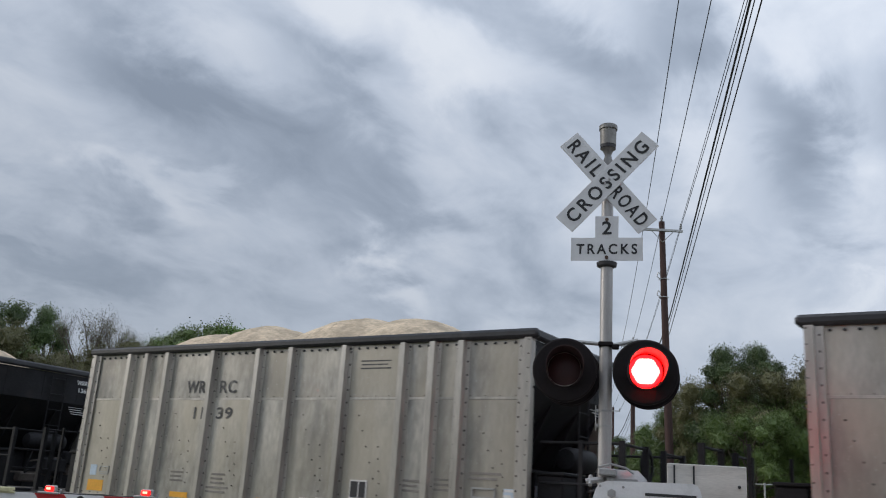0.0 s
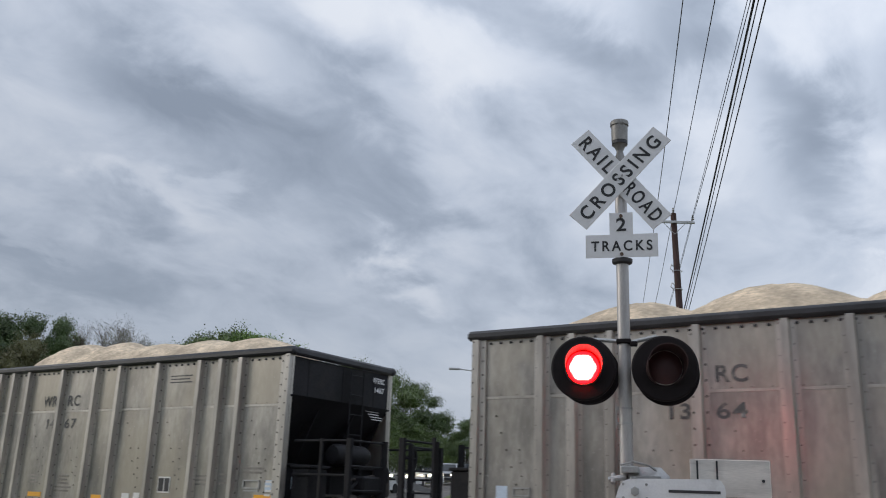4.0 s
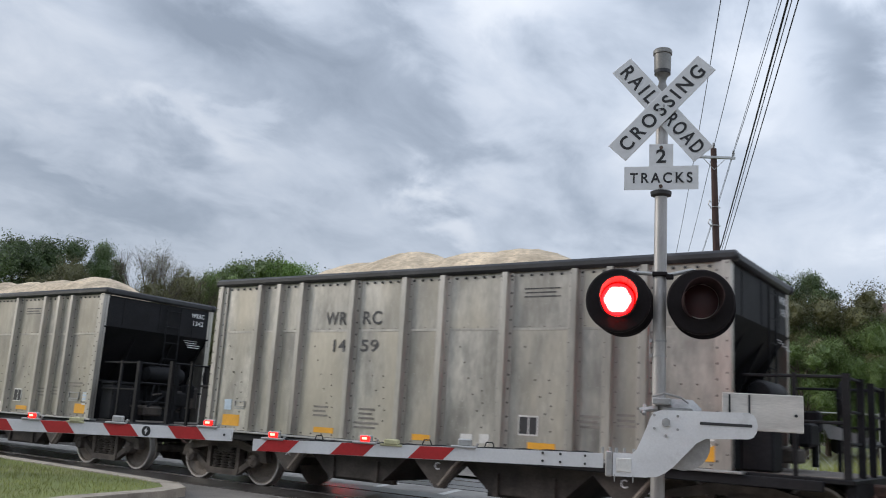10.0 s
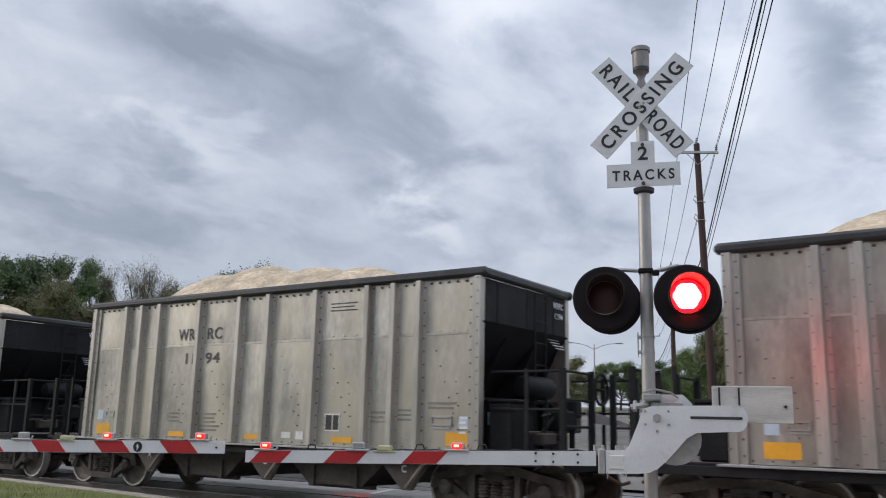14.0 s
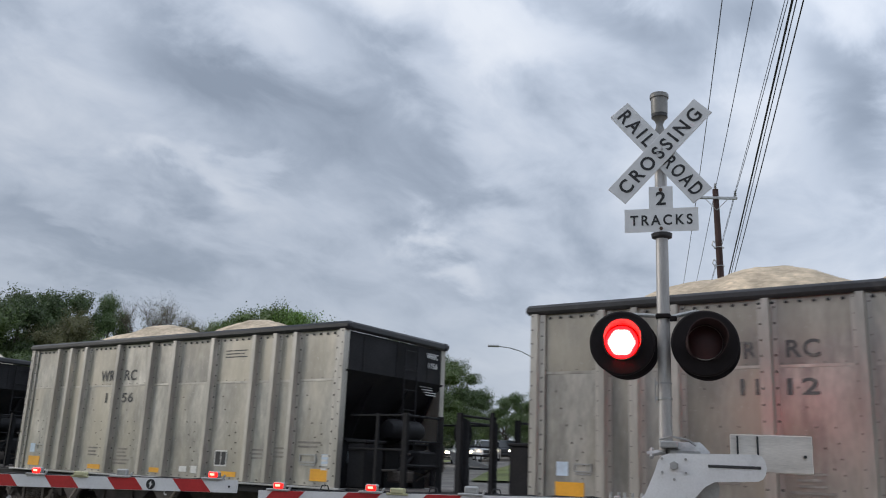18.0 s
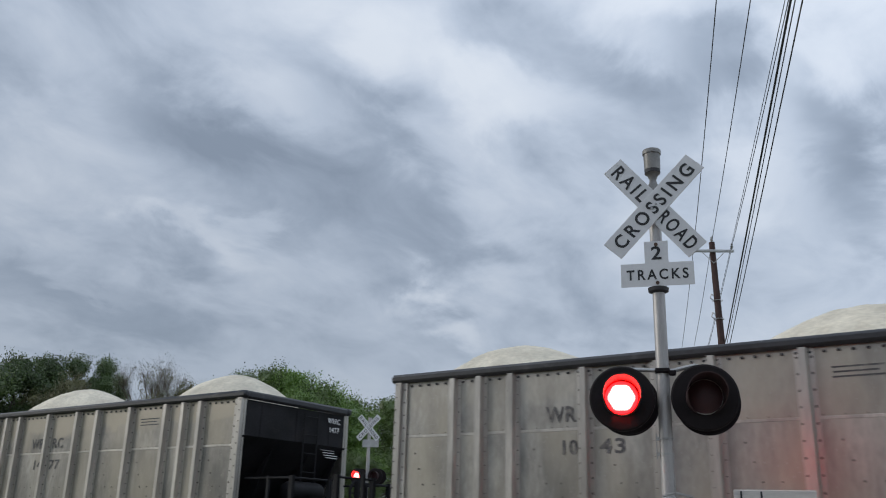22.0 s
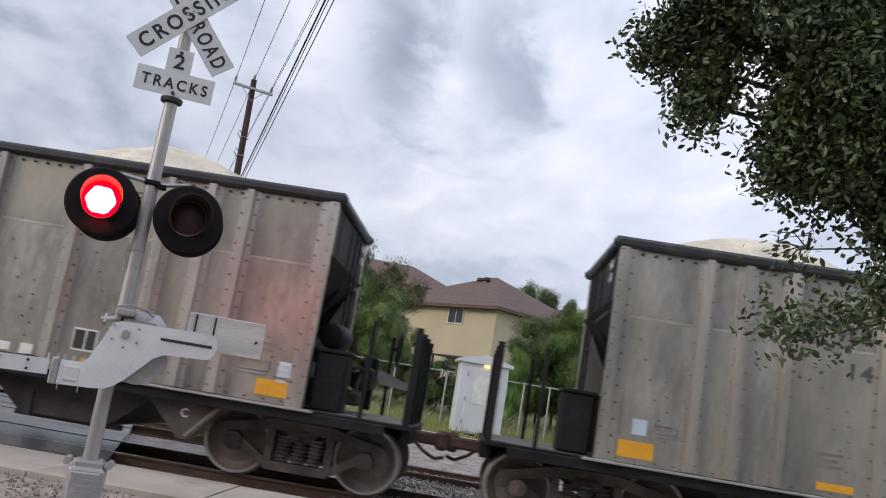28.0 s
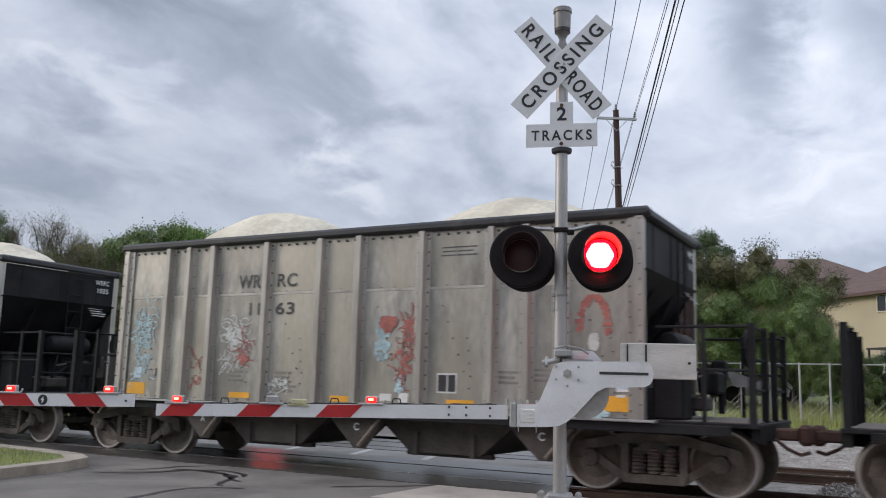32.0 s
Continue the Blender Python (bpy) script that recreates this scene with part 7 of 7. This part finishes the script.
    B = np.cross(A, B)
    B /= np.linalg.norm(B, axis=1)[:, None]
    N = np.cross(A, B)
    n = len(P)
    s = 0.047 * np.random.default_rng(3).uniform(0.6, 1.3, n)[:, None]
    v = [P - A * s * 0.6, P + B * s * 0.24 - A * s * 0.15 + N * s * 0.06, P + B * s * 0.26 + A * s * 0.25 + N * s * 0.06, P + A * s * 0.62, P - B * s * 0.26 + A * s * 0.25 + N * s * 0.06, P - B * s * 0.24 - A * s * 0.15 + N * s * 0.06]
    co = np.stack(v, 1).reshape(-1, 3)
    f = np.arange(n)[:, None] * 6
    quads = np.concatenate([f + np.array([[0, 1, 2, 3]]), f + np.array([[0, 3, 4, 5]])], 1).reshape(-1, 4)
    me = bpy.data.meshes.new("leaves")
    me.from_pydata(co.tolist(), [], quads.tolist())
    me.materials.append(M_LEAF_NEAR)
    tagged(part("leaves", me, None, ob, "small dark oak leaves"), kind="stuff")


near_tree()


# ---- houses, fence, cabinet ----
def hip_house(name, centre, turn, w, d, zb, ze, zr, label, ridge=0.35):
    hs = thing(name, pose(centre[0], centre[1], 0, 0, 0, turn), label, "house", "houses")
    bm = bm_new()
    box(bm, (0, 0, (zb + ze) / 2), (w, d, ze - zb))
    wall = part("wall", bm, M_STUCCO, hs, "yellow stucco walls")
    bm = bm_new()
    o = 0.5
    e = [bm.verts.new((sx * (w / 2 + o), sy * (d / 2 + o), ze)) for sx, sy in ((-1, -1), (1, -1), (1, 1), (-1, 1))]
    e2 = [bm.verts.new((sx * (w / 2 + o), sy * (d / 2 + o), ze - 0.18)) for sx, sy in ((-1, -1), (1, -1), (1, 1), (-1, 1))]
    r0, r1 = bm.verts.new((-w * ridge / 2, 0, zr)), bm.verts.new((w * ridge / 2, 0, zr))
    bm.faces.new((e[0], e[1], r1, r0))
    bm.faces.new((e[1], e[2], r1))
    bm.faces.new((e[2], e[3], r0, r1))
    bm.faces.new((e[3], e[0], r0))
    bm.faces.new(e2[::-1])
    for k in range(4):
        bm.faces.new((e[k], e2[k], e2[(k + 1) % 4], e[(k + 1) % 4]))
    rf = part("roof", bm, M_ROOF, hs, "brown shingle hip roof")
    bm = bm_new()
    for sx, sy, lx, ly in ((0, -1, w + 1.04, 0.06), (0, 1, w + 1.04, 0.06)):
        box(bm, (0, sy * (d / 2 + o + 0.02), ze - 0.09), (lx, 0.05, 0.2))
    for sx in (-1, 1):
        box(bm, (sx * (w / 2 + o + 0.02), 0, ze - 0.09), (0.05, d + 1.0, 0.2))
    part("fascia", bm, M_ROOF, rf)
    for x, y in ((-0.5, -0.9), (0.3, -1.1)):
        bm = bm_new()
        bbox(bm, (x, y, zr - 0.35), (0.45, 0.4, 0.25), 0.06)
        part("roof_vent", bm, M_DARK, rf)
    return hs


def house_window(hs, x, y, z, w, h, turn=0, blinds=False):
    bm = bm_new()
    M = pose(x, y, z, 0, 0, turn)
    for sx in (-1, 1):
        box(bm, M @ Vector((sx * w / 2, -0.03, 0)), (0.07, 0.07, h + 0.07), pose(0, 0, 0, 0, 0, turn))
    for sz in (-1, 1):
        box(bm, M @ Vector((0, -0.03, sz * h / 2)), (w, 0.07, 0.07), pose(0, 0, 0, 0, 0, turn))
    box(bm, M @ Vector((0, -0.03, 0)), (0.05, 0.06, h), pose(0, 0, 0, 0, 0, turn))
    fr = part("window", bm, M_TRIM, hs, "two-pane window with a pale frame")
    for sx in (-1, 1):
        bm = bm_new()
        box(bm, M @ Vector((sx * w / 4, -0.012, 0)), (w / 2 - 0.06, 0.02, h - 0.07), pose(0, 0, 0, 0, 0, turn))
        part("pane", bm, M_GLASS if not blinds else M_TRIM, fr, "dark glass" if not blinds else "pale blind behind glass")


# the near yellow house: its front corner stands at the place where its two walls meet
c = polar(32.1, 55.0)
hw, hd = 10.8, 10.4
turn = -74.0
ax, ay = Vector((math.cos(radians(turn)), math.sin(radians(turn)), 0)), Vector((-math.sin(radians(turn)), math.cos(radians(turn)), 0))
hc = Vector((c.x, c.y, 0)) - ax * (hw / 2) + ay * (hd / 2)
H1 = hip_house("house", hc, turn, hw, hd, 0.2, 7.55, 10.5, "two-storey yellow stucco house with a brown hip roof", 0.05)
house_window(H1, 1.9, -hd / 2, 6.85, 1.35, 1.0)
house_window(H1, 1.8, -hd / 2, 3.3, 1.1, 1.5, blinds=True)
house_window(H1, hw / 2, 2.0, 5.6, 1.2, 1.1, 90)
bm = bm_new()
box(bm, (2.9, -hd / 2 - 0.7, 4.1), (2.6, 1.4, 0.1))
for x in (1.7, 4.1):
    box(bm, (x, -hd / 2 - 1.3, 2.1), (0.1, 0.1, 4.0))
for k in range(9):
    box(bm, (1.7 + k * 0.3, -hd / 2 - 1.35, 2.9), (0.04, 0.04, 0.9))
part("porch", bm, M_DARK, H1, "dark porch frame")
c = polar(24.6, 75.0)
H2 = hip_house("house", (c.x, c.y), -14, 9.5, 9, 0.3, 10.0, 12.2, "distant house with a brown hip roof", 0.45)
c = polar(21.2, 78.0)
H3 = hip_house("house", (c.x + 1.0, c.y + 2), -14, 7, 8, 0.3, 9.3, 11.2, "distant house with a brown hip roof", 0.2)


def build_fence():
    a, b = polar(18.0, 31.0), polar(38.0, 31.0)
    fn = thing("chain_link_fence", pose(0, 0, 0), "grey chain-link fence beyond the tracks", "fence")
    n = 12
    pts = []
    for k in range(n + 1):
        p = a.lerp(b, k / n)
        tr = TM.inverted() @ p
        p.z = ground_z(tr.x, tr.y)
        pts.append(p)
        bm = bm_new()
        cyl(bm, p - Vector((0, 0, 0.2)), p + Vector((0, 0, 1.90)), 0.035, seg=8)
        part("post", bm, M_GALV, fn)
    bm = bm_new()
    hose(bm, [p + Vector((0, 0, 1.85)) for p in pts], 0.02)
    part("top_rail", bm, M_GALV, fn)
    bm = bm_new()
    for p, q2 in zip(pts, pts[1:]):
        ln = (q2 - p).length
        m = int(ln / 0.16)
        for k in range(m):
            for sg2 in (-1, 1):
                u0 = k / m
                u1 = min(1, max(0, u0 + sg2 * 1.8 / ln))
                e0, e1 = p.lerp(q2, u0), p.lerp(q2, u1)
                f = abs(u1 - u0) * ln / 1.8
                cyl(bm, e0 + Vector((0, 0, 0.03)), e1 + Vector((0, 0, 0.03 + 1.8 * f)), 0.0045, seg=3, caps=False)
    tagged(part("mesh", bm, M_GALV, fn, "diamond wire mesh"), kind="stuff")
    # red wooden boards further along
    a, b = polar(14.6, 46.0), polar(18.6, 46.0)
    wf = thing("wooden_fence", pose(0, 0, 0), "red-brown wooden board fence behind the trees", "fence")
    for k in range(24):
        p = a.lerp(b, k / 23)
        tr = TM.inverted() @ p
        z = ground_z(tr.x, tr.y)
        bm = bm_new()
        bbox(bm, (p.x, p.y, z + 0.85), (0.13, 0.025, 1.75), 0.004)
        part("board", bm, M_FENCE, wf)


build_fence()


def build_cabinet():
    p = polar(31.95, 28.0)
    zb = 0.30
    cb = thing("signal_cabinet", pose(p.x, p.y, zb, 0, 0, -26), "white metal railway signal cabinet on a concrete pad", "cabinet")
    bm = bm_new()
    bbox(bm, (0, 0, 1.2), (1.50, 1.35, 2.15), 0.03)
    body = part("body", bm, M_CABINET, cb)
    bm = bm_new()
    prism(bm, [(-0.86, 2.26), (0.86, 2.26), (0.86, 2.34), (0.0, 2.55), (-0.86, 2.34)], 1.55, pose(0, -0.775, 0))
    part("roof", bm, M_CABINET, cb, "low gabled metal roof")
    bm = bm_new()
    bbox(bm, (0.02, -0.690, 1.15), (1.02, 0.03, 1.95), 0.01)
    dr = part("door", bm, M_CABINET, cb)
    bm = bm_new()
    bbox(bm, (0.02, -0.710, 1.45), (0.58, 0.012, 0.85), 0.004)
    part("notice", bm, M_LABEL_WHITE, dr, "white notice sheet")
    for z in (0.45, 1.15, 1.9):
        bm = bm_new()
        cyl(bm, (-0.50, -0.715, z - 0.06), (-0.50, -0.715, z + 0.06), 0.018, seg=8)
        part("hinge", bm, M_GALV, dr)
    bm = bm_new()
    bbox(bm, (0.44, -0.725, 1.10), (0.04, 0.05, 0.18), 0.01)
    part("handle", bm, M_GALV, dr)
    bm = bm_new()
    bbox(bm, (0.05, -0.755, 2.20), (0.16, 0.14, 0.08), 0.02)
    part("door_lamp", bm, M_DOORLAMP, cb, "small warm lamp over the door")
    bm = bm_new()
    tube(bm, [(0.79, 0, 0.1), (0.79, 0, 1.5), (0.79, 0, 2.2)], 0.04, 8)
    bbox(bm, (0.80, 0, 1.6), (0.10, 0.3, 0.4), 0.02)
    part("conduit", bm, M_GALV, cb)
    bm = bm_new()
    bbox(bm, (0, 0, -0.05), (1.9, 1.8, 0.22), 0.02)
    part("pad", bm, M_CONC, cb)
    # pale concrete edging on the far side of the tracks
    sheet("far_kerb", [T(-4.5, 24.7)[:2], T(40, 24.7)[:2], T(40, 25.5)[:2], T(-4.5, 25.5)[:2]], M_CONC, -0.5, 0.36, "pale concrete edging beyond the tracks", "kerb")
    rg = random.Random(8)
    bm = bm_new()
    for k in range(24000):
        s, d = rg.uniform(-6, 40), rg.uniform(25.6, 40)
        z = ground_z(s, d)
        p2 = T(s, d, z)
        h = rg.uniform(0.12, 0.42)
        a = rg.random() * 6.28
        dx, dy = math.cos(a) * 0.02, math.sin(a) * 0.02
        bm.faces.new((bm.verts.new((p2.x - dx, p2.y - dy, z - 0.02)), bm.verts.new((p2.x + dx, p2.y + dy, z - 0.02)), bm.verts.new((p2.x + rg.uniform(-.12, .12), p2.y + rg.uniform(-.12, .12), z + h))))
    solo("tall_grass", bm, M_GRASS, "tall uneven grass and weeds beyond the tracks", "grass", "stuff")


build_cabinet()


# ---- waiting vehicles ----
def vehicle(name, az, dist, turn, paint, label, pickup=False, lights=True):
    p = polar(az, dist)
    tr = TM.inverted() @ p
    zg = ground_z(tr.x, tr.y) + 0.05
    v = thing(name, pose(p.x, p.y, zg, 0, 0, turn), label, "pickup truck" if pickup else "car", "waiting vehicles")
    L = 5.5 if pickup else 4.6
    bm = bm_new()
    hood = [(-L / 2, 0.45), (-L / 2, 0.95), (-L / 2 + 0.1, 1.05), (-L / 2 + 1.25, 1.12), (L / 2 - 0.05, 1.12), (L / 2, 0.9), (L / 2, 0.45), (L / 2 - 0.5, 0.3), (-L / 2 + 0.3, 0.3)]
    prism(bm, [(x, z) for x, z in hood], 1.9, pose(0, -0.95, 0))
    part("body", bm, paint, v, m=pose(0, 0, 0, 0, 0, 90))
    cab0, cab1 = (-L / 2 + 1.2, L / 2 - (2.2 if pickup else 0.5))
    bm = bm_new()
    prism(bm, [(cab0, 1.1), (cab0 + 0.75, 1.78), (cab0 + 1.0, 1.83), (cab1 - 0.35, 1.83), (cab1, 1.1)], 1.66, pose(0, -0.83, 0))
    part("cabin", bm, paint, v, m=pose(0, 0, 0, 0, 0, 90))
    bm = bm_new()
    prism(bm, [(cab0 + 0.10, 1.16), (cab0 + 0.72, 1.73), (cab0 + 0.70, 1.75), (cab0 + 0.05, 1.16)], 1.45, pose(-0.03, -0.725, 0))
    part("windscreen", bm, M_GLASS, v, "dark windscreen", m=pose(0, 0, 0, 0, 0, 90))
    for sy in (-1, 1):
        bm = bm_new()
        prism(bm, [(cab0 + 0.4, 1.2), (cab0 + 0.85, 1.7), (cab1 - 0.4, 1.7), (cab1 - 0.2, 1.2)], 0.02, pose(0, sy * 0.835 - 0.01, 0))
        part("side_window", bm, M_GLASS, v, m=pose(0, 0, 0, 0, 0, 90))
        for x in (-L / 2 + 0.95, L / 2 - 1.05):
            bm = bm_new()
            lathe(bm, [(0, -0.11), (0.2, -0.11), (0.34, -0.1), (0.36, -0.06), (0.36, 0.06), (0.34, 0.1), (0, 0.11)], 18, pose(x, sy * 0.87, 0.36, 90))
            part("wheel", bm, M_TYRE, v, m=pose(0, 0, 0, 0, 0, 90))
        bm = bm_new()
        bbox(bm, (-L / 2 - 0.01, sy * 0.68, 0.83), (0.06, 0.34, 0.16), 0.02)
        part("headlight", bm, M_HEAD if lights else M_LABEL_WHITE, v, "lit headlight" if lights else "headlight", m=pose(0, 0, 0, 0, 0, 90))
    bm = bm_new()
    bbox(bm, (-L / 2 - 0.01, 0, 0.78), (0.05, 0.85, 0.26), 0.02)
    part("grille", bm, M_DARK, v, m=pose(0, 0, 0, 0, 0, 90))
    bm = bm_new()
    bbox(bm, (-L / 2 - 0.04, 0, 0.48), (0.14, 1.85, 0.18), 0.03)
    part("bumper", bm, M_DARK, v, m=pose(0, 0, 0, 0, 0, 90))


vehicle("pickup_truck", -5.9, 57, -25, M_CARWHITE, "white pickup truck waiting at the crossing with lit headlights", True)
vehicle("pickup_truck", -9.6, 40, -20, M_CARWHITE, "white pickup truck first in the queue at the crossing", True, False)
vehicle("car", -3.5, 70, -12, M_CARWHITE, "white car waiting in the queue with lit headlights")
vehicle("car", -0.9, 79, -6, M_CARSILVER, "silver car in the queue with lit headlights")
vehicle("car", 0.2, 84, -4, M_CARDARK, "dark car in the queue with lit headlights")
vehicle("car", 1.1, 92, -2, M_CARWHITE, "white car in the queue with lit headlights")
vehicle("car", -0.2, 112, -3, M_CARSILVER, "silver car far back in the queue with lit headlights")
vehicle("pickup_truck", 1.9, 100, -2, M_CARWHITE, "white pickup truck far back in the queue with lit headlights", True)
vehicle("car", -2.1, 124, -6, M_CARDARK, "dark car far back in the queue with lit headlights")
vehicle("car", -2.2, 74, -9, M_CARWHITE, "white car in the waiting queue with lit headlights")
vehicle("car", -1.7, 86, -6, M_CARDARK, "dark car in the waiting queue with lit headlights")
vehicle("pickup_truck", 0.6, 103, -4, M_CARSILVER, "silver pickup truck in the waiting queue with lit headlights", True)
vehicle("car", 3.0, 104, 0, M_CARWHITE, "white car at the tail of the queue with lit headlights")
vehicle("car", 22.5, 41, 70, M_CARWHITE, "white parked car behind the chain-link fence", False, False)


# ---- what moves ----
def train_s(t):
    """Place of the first full car's leading end along the track."""
    return -5.635 + 5.6337 * t + 0.01725 * t * t


def motions():
    first, last = 0.0, 32.0
    for idx, car_ob, load_ob in CARS:
        rows = []
        for k in range(17):
            t = first + (last - first) * k / 16
            rows.append((t, TM @ pose(train_s(t) - idx * PITCH - HALF, TRACK_D, RAIL_Z)))
        walk(car_ob, rows)
        walk(load_ob, rows)
    r = 0.457
    for ws, idx, x in CAR["wheels"]:
        base = idx * PITCH + HALF
        ts = [t / 100 for t in range(0, 3201, 5)]
        seen = [t for t in ts if -24 < train_s(t) - base + x < 14]
        t0, t1 = (seen[0], seen[-1]) if seen else (0.0, 0.5)
        rows, t, ang = [], t0, 0.0
        while t < t1 + 1e-6:
            rows.append((t, pose(x, 0, r, 0, math.degrees((train_s(t) - train_s(t0)) / r), 0)))
            t += 0.1
        if len(rows) < 2:
            rows = [(t0, pose(x, 0, r)), (t0 + 0.1, pose(x, 0, r, 0, math.degrees((train_s(t0 + 0.1) - train_s(t0)) / r)))]
        if t0 > 0.05:
            rows.insert(0, (0.0, rows[0][1]))
        if rows[-1][0] < last - 0.05:
            rows.append((last, rows[-1][1]))
        walk(ws, rows)
    # the lights flash from one lamp to the other
    for ob, a, b in LIGHTS:
        rows = []
        k = 0
        while FLASH_START + k * FLASH_HALF < last + FLASH_HALF:
            t0 = max(0.0, FLASH_START + k * FLASH_HALF)
            t1 = min(last, FLASH_START + (k + 1) * FLASH_HALF - 1.0 / FPS)
            p = b if k % 2 == 0 else a
            if t0 < last:
                rows.append((t0, pose(*p)))
                if frame(t1) > frame(t0):
                    rows.append((t1, pose(*p)))
            k += 1
        walk(ob, rows)


motions()
